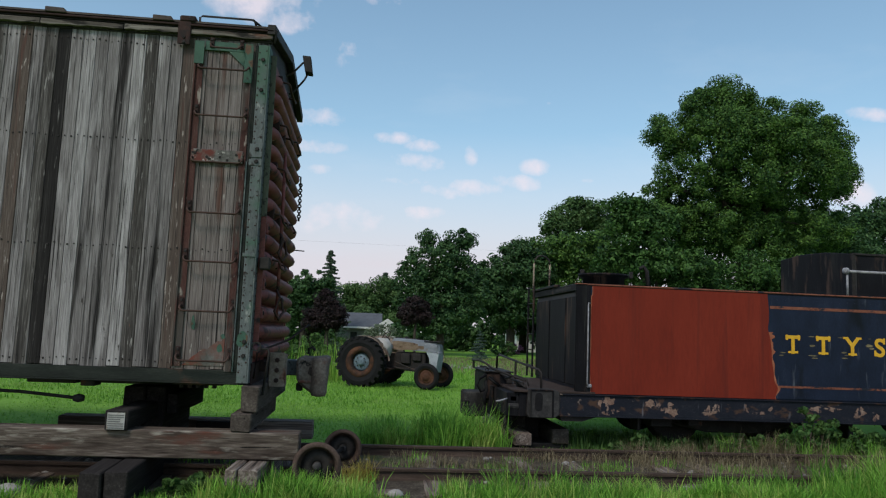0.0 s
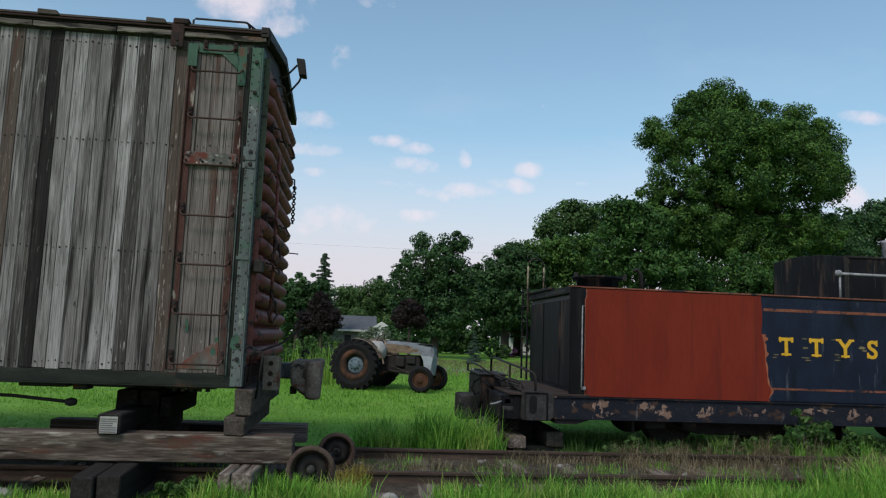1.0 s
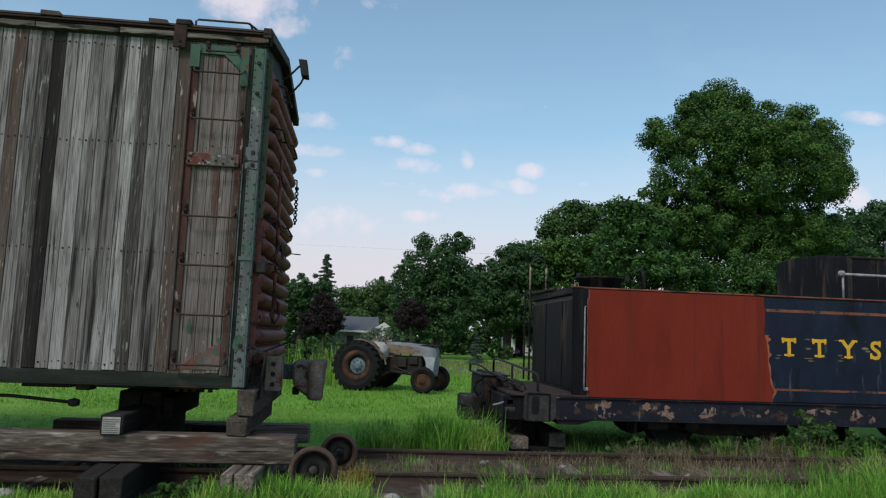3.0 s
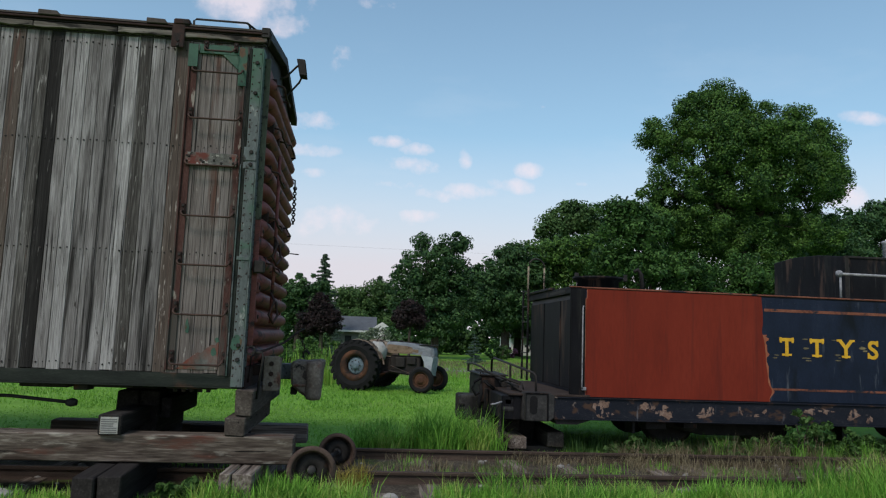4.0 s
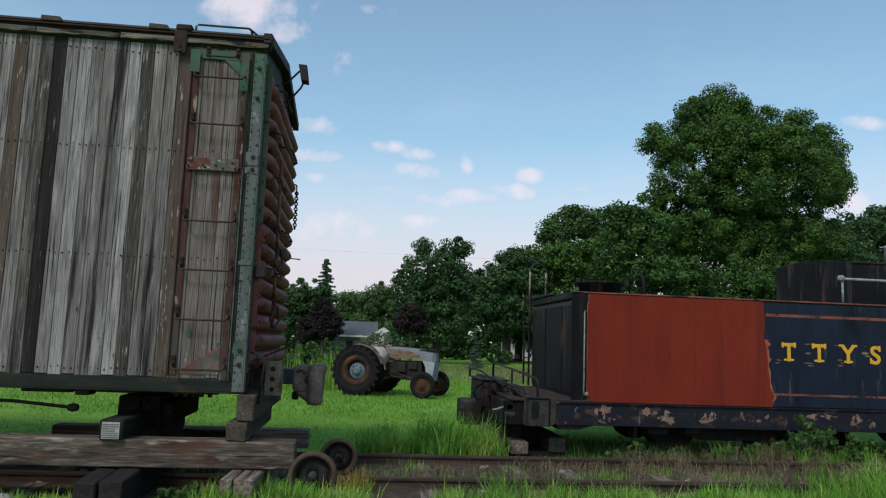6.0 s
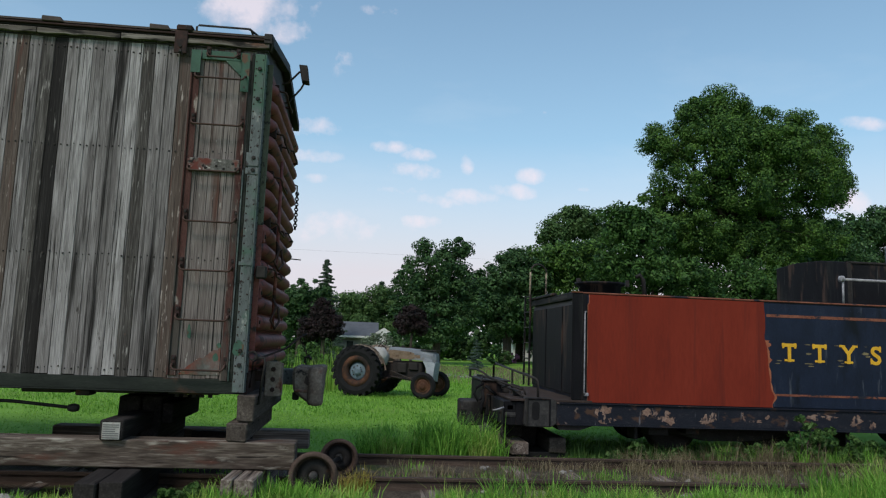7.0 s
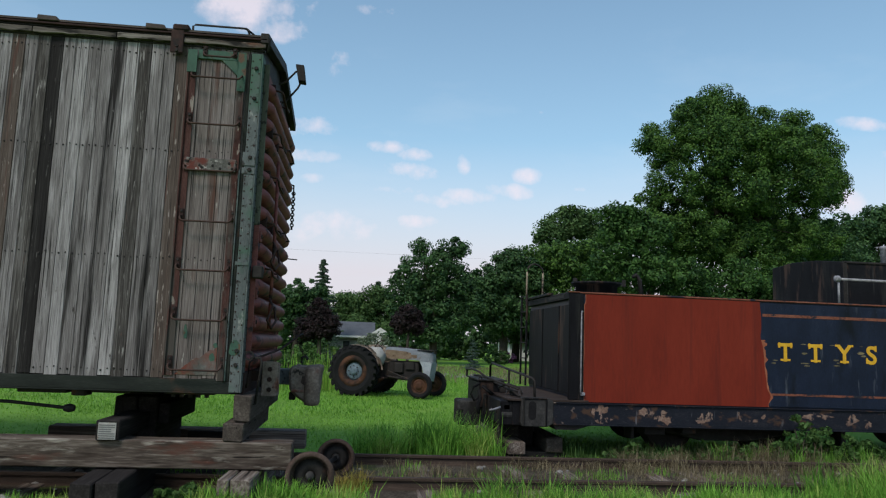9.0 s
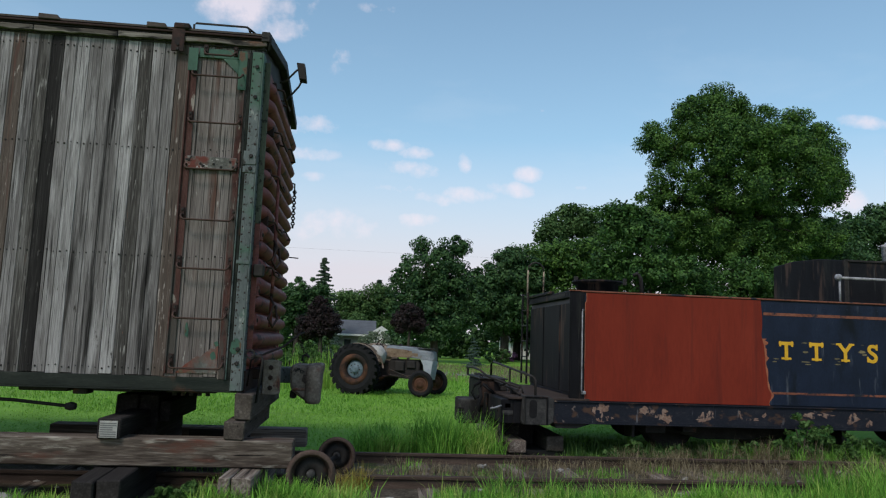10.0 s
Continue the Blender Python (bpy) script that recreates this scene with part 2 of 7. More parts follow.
M["green_moss"] = surf("green_moss", ((0.3, (0.045, 0.046, 0.036)), (0.55, (0.095, 0.098, 0.075)), (0.8, (0.17, 0.17, 0.14))), (5, 5, 1), 2, 30, 0.5, 0.8, 0, 0.5, 0.004, (((0.03, 0.028, 0.026), 20.0, 0.56, 0.06, FLAT), ((0.09, 0.04, 0.03), 3.0, 0.58, 0.08, (2, 2, 0.6))), 0.05)
M["green_bright"] = surf("green_bright", ((0.3, (0.030, 0.060, 0.046)), (0.6, (0.052, 0.108, 0.080)), (0.8, (0.11, 0.17, 0.13))), FLAT, 6, 40, 0.4, 0.6, 0, 0.5, 0.004,
                         (((0.10, 0.06, 0.04), 7.0, 0.57, 0.05, FLAT), ((0.03, 0.028, 0.026), 14.0, 0.62, 0.04, FLAT)), 0.06)
M["patch_paint"] = surf("patch_paint", ((0.3, (0.04, 0.042, 0.038)), (0.55, (0.095, 0.095, 0.088)), (0.8, (0.18, 0.175, 0.165))), (2, 2, 1), 3, 30, 0.4, 0.7, 0, 0.5, 0.004,
                        (((0.13, 0.042, 0.030), 2.6, 0.45, 0.12, FLAT), ((0.05, 0.12, 0.08), 3.1, 0.57, 0.08, FLAT), ((0.33, 0.31, 0.29), 10.0, 0.64, 0.04, FLAT)), 0.06)
M["plate_peel"] = surf("plate_peel", ((0.3, (0.030, 0.028, 0.026)), (0.5, (0.10, 0.098, 0.09)), (0.72, (0.22, 0.21, 0.195))), FLAT, 14, 60, 0.5, 0.8, 0, 1.0, 0.006,
                       (((0.11, 0.035, 0.028), 5.0, 0.52, 0.08, FLAT), ((0.34, 0.32, 0.30), 16.0, 0.60, 0.04, FLAT), ((0.018, 0.016, 0.015), 12.0, 0.60, 0.04, FLAT)), 0.06)
M["rust"] = surf("rust", ((0.3, (0.014, 0.010, 0.0095)), (0.55, (0.038, 0.022, 0.020)), (0.8, (0.085, 0.052, 0.045))), (4, 4, 1), 3, 40, 0.45, 0.8, 0.1, 0.5, 0.005,
                 (((0.02, 0.018, 0.018), 6.0, 0.58, 0.06, FLAT), ((0.24, 0.20, 0.18), 12.0, 0.70, 0.03, FLAT)), 0.12)
M["wheel_rust"] = surf("wheel_rust", ((0.3, (0.030, 0.021, 0.018)), (0.55, (0.075, 0.052, 0.043)), (0.8, (0.14, 0.105, 0.09))), FLAT, 6, 50, 0.5, 0.75, 0.1, 0.6, 0.005, (((0.02, 0.017, 0.016), 5.0, 0.58, 0.08, FLAT),), 0.08)
M["end_red"] = surf("end_red", ((0.3, (0.070, 0.022, 0.020)), (0.55, (0.19, 0.056, 0.050)), (0.8, (0.31, 0.135, 0.12))), (1, 1, 3), 3, 40, 0.4, 0.62, 0.0, 0.4, 0.004,
                    (((0.02, 0.014, 0.014), 5.0, 0.54, 0.08, FLAT), ((0.26, 0.20, 0.18), 9.0, 0.66, 0.05, (1, 1, 2))), 0.1, 0.25)
M["iron"] = surf("iron", ((0.3, (0.012, 0.011, 0.011)), (0.55, (0.032, 0.029, 0.028)), (0.8, (0.075, 0.06, 0.05))), FLAT, 5, 50, 0.4, 0.65, 0.2, 0.4, 0.004,
                 (((0.07, 0.035, 0.022), 5.0, 0.60, 0.08, FLAT),), 0.12)
M["rung"] = surf("rung", ((0.3, (0.03, 0.02, 0.018)), (0.6, (0.075, 0.045, 0.038)), (0.8, (0.12, 0.09, 0.08))), FLAT, 8, 60, 0.4, 0.7, 0.2, 0.3, 0.003, (), 0.1)
M["sill"] = surf("sill", ((0.3, (0.008, 0.009, 0.009)), (0.55, (0.020, 0.024, 0.021)), (0.8, (0.05, 0.053, 0.046))), (0.6, 3, 3), 3, 40, 0.4, 0.75, 0.1, 0.4, 0.004,
                 (((0.06, 0.035, 0.025), 3.0, 0.60, 0.08, FLAT),), 0.06)
M["fascia"] = surf("fascia", ((0.34, (0.030, 0.025, 0.022)), (0.5, (0.095, 0.082, 0.072)), (0.68, (0.25, 0.225, 0.20))), HX, 1.2, 5, 0.5, 0.9, 0, 0.7, 0.006,
                   (((0.12, 0.05, 0.03), 1.2, 0.60, 0.06, (1.5, 6, 6)), ((0.02, 0.018, 0.017), 1.5, 0.54, 0.07, (2, 10, 10)), ((0.13, 0.19, 0.14), 1.3, 0.70, 0.04, (2, 6, 6))), 0.05)
M["roof"] = surf("roof", ((0.3, (0.03, 0.025, 0.024)), (0.6, (0.075, 0.06, 0.055)), (0.8, (0.13, 0.10, 0.09))), FLAT, 3, 40, 0.4, 0.7, 0.2, 0.4, 0.004, (), 0.08)
for key, st in (("tie_x", HX), ("tie_y", HY)):
    M[key] = surf(key, ((0.32, (0.040, 0.031, 0.027)), (0.5, (0.115, 0.090, 0.077)), (0.68, (0.29, 0.255, 0.225))), st, 1.0, 4, 0.5, 0.92, 0, 0.9, 0.008,
                  (((0.02, 0.017, 0.015), 1.6, 0.60, 0.06, st), ((0.07, 0.028, 0.02), 1.0, 0.60, 0.1, FLAT)), 0.15)
    M[key + "_dark"] = surf(key + "_dark", ((0.3, (0.009, 0.008, 0.008)), (0.55, (0.026, 0.023, 0.023)), (0.8, (0.075, 0.070, 0.067))), st, 1.0, 4, 0.5, 0.9, 0, 0.9, 0.008, (), 0.2)
    M[key + "_grey"] = surf(key + "_grey", ((0.3, (0.07, 0.065, 0.06)), (0.5, (0.19, 0.185, 0.175)), (0.75, (0.34, 0.33, 0.315))), st, 1.0, 4, 0.5, 0.92, 0, 0.9, 0.008,
                            (((0.025, 0.022, 0.02), 1.4, 0.60, 0.05, st),), 0.12)
M["tie_front"] = surf("tie_front", ((0.34, (0.024, 0.018, 0.015)), (0.5, (0.082, 0.065, 0.054)), (0.66, (0.20, 0.172, 0.148))), (0.8, 9, 9), 1.4, 7, 0.5, 0.92, 0, 1.0, 0.010,
                      (((0.030, 0.020, 0.016), 1.0, 0.52, 0.12, (0.9, 4, 4), 1), ((0.085, 0.036, 0.026), 1.0, 0.56, 0.10, (1.3, 5, 5), 1), ((0.012, 0.010, 0.009), 1.5, 0.62, 0.03, (1.0, 22, 22)), ((0.30, 0.275, 0.24), 2.0, 0.58, 0.12, (1.2, 6, 6))), 0.0)
M["tie_y_brown"] = surf("tie_y_brown", ((0.3, (0.020, 0.016, 0.014)), (0.52, (0.060, 0.049, 0.043)), (0.78, (0.16, 0.138, 0.122))), (7, 0.8, 7), 1.6, 8, 0.5, 0.92, 0, 1.0, 0.010,
                        (((0.010, 0.009, 0.008), 2.0, 0.62, 0.03, (9, 1, 9)),), 0.2)
M["print_grey"] = surf("print_grey", ((0.3, (0.10, 0.10, 0.10)), (0.7, (0.17, 0.17, 0.17))), FLAT, 8, 40, 0.4, 0.7, 0, 0, 0.002, (), 0.0)
M["rail"] = surf("rail", ((0.3, (0.026, 0.019, 0.016)), (0.55, (0.066, 0.047, 0.038)), (0.8, (0.13, 0.10, 0.085))), (0.7, 4, 4), 4, 50, 0.4, 0.75, 0.2, 0.4, 0.004, (), 0.05)
M["tank"] = surf("tank", ((0.3, (0.005, 0.008, 0.017)), (0.55, (0.010, 0.016, 0.034)), (0.8, (0.030, 0.037, 0.058))), (2, 2, 1), 2, 30, 0.35, 0.42, 0.0, 0.25, 0.003,
                 (((0.085, 0.095, 0.115), 2.2, 0.63, 0.12, (5, 5, 0.7)), ((0.004, 0.006, 0.010), 1.2, 0.56, 0.12, (2, 2, 0.6)), ((0.10, 0.05, 0.03), 5.0, 0.72, 0.05, FLAT)), 0.05, 0.16)
M["tank_black"] = surf("tank_black", ((0.3, (0.004, 0.004, 0.005)), (0.55, (0.009, 0.009, 0.011)), (0.8, (0.026, 0.025, 0.026))), (3, 3, 0.8), 2, 30, 0.4, 0.6, 0.0, 0.4, 0.004,
                       (((0.055, 0.035, 0.028), 1.6, 0.56, 0.1, (3, 3, 0.6)), ((0.060, 0.057, 0.055), 2.5, 0.63, 0.10, (9, 9, 0.4)), ((0.028, 0.028, 0.026), 1.0, 0.56, 0.15, (3, 3, 0.5))), 0.2, 0.08)
M["frame_paint"] = surf("frame_paint", ((0.3, (0.005, 0.007, 0.012)), (0.55, (0.011, 0.013, 0.020)), (0.8, (0.042, 0.040, 0.042))), (1, 1, 2), 5, 40, 0.5, 0.6, 0.0, 0.5, 0.004,
                        (((0.060, 0.034, 0.024), 4.0, 0.56, 0.08, (1, 1, 1.6)), ((0.17, 0.13, 0.11), 7.0, 0.66, 0.05, (1, 1, 1.4)), ((0.09, 0.09, 0.10), 3.0, 0.64, 0.06, (4, 4, 0.8))), 0.05, 0.16)
M["red_primer"] = surf("red_primer", ((0.3, (0.120, 0.018, 0.011)), (0.5, (0.160, 0.023, 0.013)), (0.75, (0.200, 0.032, 0.018))), (3, 3, 0.7), 1.2, 12, 0.35, 0.55, 0.0, 0.12, 0.003,
                       (((0.095, 0.018, 0.013), 1.4, 0.54, 0.2, (5, 5, 0.3)),), 0.0, 0.08)
M["primer_edge"] = surf("primer_edge", ((0.3, (0.20, 0.055, 0.03)), (0.55, (0.28, 0.10, 0.055)), (0.8, (0.38, 0.20, 0.12))), FLAT, 9, 40, 0.4, 0.6, 0, 0.3, 0.003, (), 0.1)
M["stripe"] = surf("stripe", ((0.3, (0.05, 0.022, 0.015)), (0.5, (0.17, 0.062, 0.040)), (0.75, (0.26, 0.11, 0.07))), (0.7, 1, 1), 5, 40, 0.4, 0.6, 0, 0.2, 0.002,
                  (((0.02, 0.022, 0.03), 7.0, 0.54, 0.06, (0.6, 1, 1)),), 0.0)
M["letter"] = surf("letter", ((0.3, (0.50, 0.27, 0.02)), (0.6, (0.66, 0.38, 0.035)), (0.8, (0.74, 0.47, 0.08))), FLAT, 9, 50, 0.4, 0.5, 0, 0.2, 0.002,
                   (((0.20, 0.12, 0.03), 16.0, 0.66, 0.05, FLAT),), 0.04)
M["ghost"] = surf("ghost", ((0.3, (0.015, 0.017, 0.025)), (0.5, (0.12, 0.10, 0.06)), (0.72, (0.34, 0.27, 0.13))), (1, 1, 3), 12, 50, 0.4, 0.6, 0, 0.2, 0.002, (), 0.1)
M["peel"] = surf("peel", ((0.3, (0.06, 0.036, 0.028)), (0.5, (0.18, 0.115, 0.088)), (0.72, (0.33, 0.25, 0.205))), FLAT, 9, 50, 0.4, 0.8, 0, 0.5, 0.004,
                 (((0.012, 0.015, 0.024), 9.0, 0.50, 0.06, (1, 1, 0.6)),), 0.12)
M["pipe_white"] = surf("pipe_white", ((0.3, (0.06, 0.06, 0.065)), (0.5, (0.22, 0.22, 0.24)), (0.72, (0.46, 0.46, 0.48))), FLAT, 12, 60, 0.4, 0.6, 0, 0.3, 0.003, (), 0.05)
M["hoop_pale"] = surf("hoop_pale", ((0.3, (0.06, 0.05, 0.04)), (0.5, (0.22, 0.18, 0.13)), (0.72, (0.36, 0.31, 0.24))), FLAT, 12, 60, 0.4, 0.7, 0, 0.3, 0.003, (((0.03, 0.025, 0.022), 7.0, 0.54, 0.06, FLAT),), 0.05)
M["cast"] = surf("cast", ((0.3, (0.012, 0.012, 0.013)), (0.55, (0.040, 0.039, 0.039)), (0.8, (0.12, 0.115, 0.11))), FLAT, 6, 40, 0.4, 0.75, 0.1, 0.5, 0.004,
                 (((0.012, 0.012, 0.014), 4.0, 0.56, 0.08, FLAT),), 0.1)
M["coupler"] = surf("coupler", ((0.3, (0.062, 0.048, 0.041)), (0.5, (0.145, 0.115, 0.098)), (0.75, (0.27, 0.235, 0.21))), FLAT, 5, 40, 0.45, 0.75, 0.0, 0.6, 0.006, (((0.13, 0.055, 0.040), 4.0, 0.58, 0.08, FLAT), ((0.10, 0.125, 0.105), 3.0, 0.60, 0.08, FLAT), ((0.02, 0.018, 0.017), 8.0, 0.63, 0.05, FLAT)), 0.1)
M["deck"] = surf("deck", ((0.3, (0.02, 0.015, 0.014)), (0.55, (0.045, 0.033, 0.029)), (0.8, (0.09, 0.072, 0.066))), FLAT, 6, 40, 0.4, 0.8, 0, 0.4, 0.004, (), 0.1)
M["tag"] = surf("tag", ((0.3, (0.45, 0.45, 0.44)), (0.6, (0.6, 0.6, 0.59)), (0.8, (0.68, 0.68, 0.67))), FLAT, 6, 40, 0.4, 0.6, 0, 0.1, 0.002, (), 0.02)
M["tag_white"] = surf("tag_white", ((0.3, (0.24, 0.235, 0.22)), (0.6, (0.36, 0.355, 0.34)), (0.8, (0.44, 0.435, 0.42))), FLAT, 9, 40, 0.4, 0.7, 0, 0.1, 0.002, (((0.20, 0.13, 0.09), 9.0, 0.62, 0.06, FLAT),), 0.02)
M["rubber"] = surf("rubber", ((0.3, (0.006, 0.006, 0.007)), (0.6, (0.014, 0.014, 0.015)), (0.8, (0.032, 0.031, 0.03))), FLAT, 8, 50, 0.4, 0.85, 0, 0.3, 0.004, (), 0.05)
# rust, with dark blotches painted in for the shade inside the rear rims
M["rim_rust_shade"] = surf("rim_rust_shade", ((0.3, (0.030, 0.016, 0.012)), (0.55, (0.090, 0.042, 0.026)), (0.8, (0.18, 0.09, 0.052))), FLAT, 6, 40, 0.4, 0.8, 0, 0.4, 0.004, (((0.022, 0.017, 0.015), 2.2, 0.50, 0.10, FLAT),), 0.05)
M["hub_grey"] = surf("hub_grey", ((0.3, (0.055, 0.075, 0.095)), (0.55, (0.12, 0.165, 0.20)), (0.8, (0.20, 0.25, 0.285))), FLAT, 7, 40, 0.4, 0.6, 0, 0.3, 0.003,
                      (((0.14, 0.06, 0.03), 5.0, 0.64, 0.06, FLAT),), 0.03)
M["hood"] = surf("hood", ((0.3, (0.16, 0.18, 0.20)), (0.5, (0.27, 0.30, 0.33)), (0.75, (0.42, 0.45, 0.48))), (1, 2, 2), 3, 30, 0.35, 0.5, 0, 0.2, 0.003,
                  (((0.20, 0.14, 0.095), 3.0, 0.58, 0.10, FLAT),), 0.03)
M["tan_paint"] = surf("tan_paint", ((0.3, (0.12, 0.08, 0.05)), (0.5, (0.26, 0.19, 0.125)), (0.75, (0.40, 0.33, 0.25))), (1, 2, 2), 4, 30, 0.4, 0.6, 0, 0.2, 0.003, (((0.30, 0.31, 0.31), 4.0, 0.58, 0.08, FLAT), ((0.09, 0.045, 0.03), 5.0, 0.62, 0.06, FLAT)), 0.03)
M["fender"] = surf("fender", ((0.3, (0.11, 0.075, 0.05)), (0.5, (0.27, 0.21, 0.16)), (0.75, (0.42, 0.37, 0.32))), FLAT, 4, 30, 0.35, 0.6, 0, 0.2, 0.003,
                    (((0.20, 0.09, 0.05), 4.0, 0.60, 0.06, FLAT),), 0.03)
M["lawn"] = surf("lawn", ((0.3, (0.076, 0.155, 0.022)), (0.5, (0.128, 0.265, 0.038)), (0.72, (0.20, 0.35, 0.062))), FLAT, 0.35, 9, 0.45, 0.95, 0, 0.8, 0.05,
                  (((0.15, 0.19, 0.045), 0.10, 0.56, 0.12, FLAT), ((0.20, 0.20, 0.08), 0.05, 0.60, 0.12, FLAT)), 0.0, 0.1)
M["ballast"] = surf("ballast", ((0.3, (0.016, 0.013, 0.010)), (0.5, (0.058, 0.048, 0.038)), (0.75, (0.16, 0.14, 0.115))), FLAT, 6, 45, 0.5, 0.95, 0, 1.0, 0.03,
                     (((0.06, 0.085, 0.025), 1.6, 0.54, 0.1, FLAT),), 0.0, 0.1)
M["stone"] = surf("stone", ((0.3, (0.14, 0.13, 0.12)), (0.55, (0.26, 0.25, 0.24)), (0.8, (0.42, 0.41, 0.40))), FLAT, 9, 50, 0.4, 0.9, 0, 0.5, 0.01, (), 0.25)
M["road"] = surf("road", ((0.3, (0.16, 0.15, 0.14)), (0.6, (0.23, 0.22, 0.21)), (0.8, (0.30, 0.29, 0.28))), FLAT, 2, 40, 0.4, 0.9, 0, 0.3, 0.01, (), 0.0)
M["bark"] = surf("bark", ((0.3, (0.025, 0.02, 0.016)), (0.55, (0.06, 0.05, 0.042)), (0.8, (0.11, 0.095, 0.08))), (4, 4, 0.7), 2, 14, 0.5, 0.95, 0, 0.9, 0.03, (), 0.1)
M["shingle"] = surf("shingle", ((0.3, (0.065, 0.07, 0.08)), (0.6, (0.10, 0.108, 0.122)), (0.8, (0.14, 0.15, 0.165))), FLAT, 1.5, 12, 0.4, 0.9, 0, 0.3, 0.01, (), 0.03)
M["siding_grey"] = surf("siding_grey", ((0.3, (0.15, 0.15, 0.15)), (0.6, (0.22, 0.22, 0.22)), (0.8, (0.27, 0.27, 0.27))), (1, 1, 6), 1.0, 12, 0.3, 0.85, 0, 0.2, 0.01, (), 0.03)
M["glass_dark"] = surf("glass_dark", ((0.3, (0.01, 0.012, 0.015)), (0.7, (0.03, 0.035, 0.04))), FLAT, 1, 5, 0.3, 0.1, 0, 0, 0.01, (), 0.0, 0.5)
# leaf: sunlit yellow-green tips and deep bluish shade are put into the ramp
M["leaf"] = leafy("leaf", (0.011, 0.042, 0.014), (0.105, 0.205, 0.040), 0.18)
M["leaf_light"] = leafy("leaf_light", (0.014, 0.046, 0.014), (0.070, 0.150, 0.034), 0.2)
M["leaf_mid"] = leafy("leaf_mid", (0.015, 0.046, 0.020), (0.070, 0.140, 0.046), 0.18)
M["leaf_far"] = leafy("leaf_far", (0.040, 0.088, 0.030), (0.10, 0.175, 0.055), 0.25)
M["leaf_sage"] = leafy("leaf_sage", (0.075, 0.105, 0.065), (0.17, 0.215, 0.14), 0.2)
M["leaf_purple"] = leafy("leaf_purple", (0.008, 0.009, 0.008), (0.034, 0.020, 0.021), 0.15)
M["needle"] = leafy("needle", (0.045, 0.075, 0.050), (0.10, 0.15, 0.09), 0.2)
M["needle_blue"] = leafy("needle_blue", (0.05, 0.085, 0.065), (0.11, 0.16, 0.13), 0.1)
M["pink"] = leafy("pink", (0.20, 0.06, 0.16), (0.45, 0.20, 0.36))
M["blade"] = leafy("blade", (0.060, 0.185, 0.024), (0.26, 0.52, 0.080), 0.4)
M["blade_pale"] = leafy("blade_pale", (0.16, 0.26, 0.04), (0.42, 0.54, 0.14), 0.4)
M["blade_lawn"] = leafy("blade_lawn", (0.100, 0.255, 0.030), (0.245, 0.46, 0.068), 0.4)
M["blade_dry"] = leafy("blade_dry", (0.10, 0.082, 0.045), (0.29, 0.245, 0.155), 0.3)
M["blade_yellow"] = leafy("blade_yellow", (0.16, 0.13, 0.03), (0.36, 0.31, 0.07), 0.3)
M["weed"] = leafy("weed", (0.030, 0.078, 0.020), (0.105, 0.195, 0.055), 0.35)


# ---------------------------------------------------------------- building helpers
ORIGIN = {}


def thing(name, at, label, category, group="", kind=""):
    ob = new(name)
    ob.location = at
    ob.empty_display_size = 0.2
    ORIGIN[ob.name] = Vector(at)
    return tagged(ob, label, category, group, kind)


def base_of(ob):
    return ORIGIN.get(ob.name, Vector((0, 0, 0)))


def link(name, bm, material, smooth=False):
    me = bpy.data.meshes.new(name)
    bmesh.ops.recalc_face_normals(bm, faces=bm.faces)
    bm.to_mesh(me)
    bm.free()
    for m in material if isinstance(material, (list, tuple)) else (material,):
        me.materials.append(m)
    if smooth:
        me.polygons.foreach_set("use_smooth", [True] * len(me.polygons))
    return me


def part(name, bm, material, parent, label="", smooth=False):
    """One mesh object under a thing or a part, its shape given in the place's own metres."""
    o = base_of(parent)
    bmesh.ops.translate(bm, verts=bm.verts, vec=-o)
    ob = new(name, link(name, bm, material, smooth))
    ob.parent = parent
    ORIGIN[ob.name] = o
    return tagged(ob, label)


def solo(name, bm, material, label, category, group="", kind="", smooth=False, at=(0, 0, 0)):
    """A thing that is one mesh."""
    bmesh.ops.translate(bm, verts=bm.verts, vec=-Vector(at))
    ob = new(name, link(name, bm, material, smooth))
    ob.location = at
    ORIGIN[ob.name] = Vector(at)
    return tagged(ob, label, category, group, kind)


def box(x0, x1, y0, y1, z0, z1, bevel=0.0, bm=None, seg=1, jitter=0.0):
    b = bmesh.new()
    bmesh.ops.create_cube(b, size=1)
    for v in b.verts:
        v.co = Vector(((x0 + x1) / 2 + v.co.x * (x1 - x0), (y0 + y1) / 2 + v.co.y * (y1 - y0), (z0 + z1) / 2 + v.co.z * (z1 - z0)))
        if jitter:
            v.co += Vector([random.uniform(-jitter, jitter) for _ in range(3)])
    if bevel:
        bmesh.ops.bevel(b, geom=b.edges[:], offset=bevel, segments=seg, affect="EDGES")
    return merge(bm, b)


def merge(bm, b):
    if bm is None:
        return b
    me = bpy.data.meshes.new("tmp")
    b.to_mesh(me)
    b.free()
    bm.from_mesh(me)
    bpy.data.meshes.remove(me)
    return bm


def ring(c, n, u, w, r):
    return [Vector(c) + (u * math.cos(a) + w * math.sin(a)) * r for a in (2 * math.pi * i / n for i in range(n))]


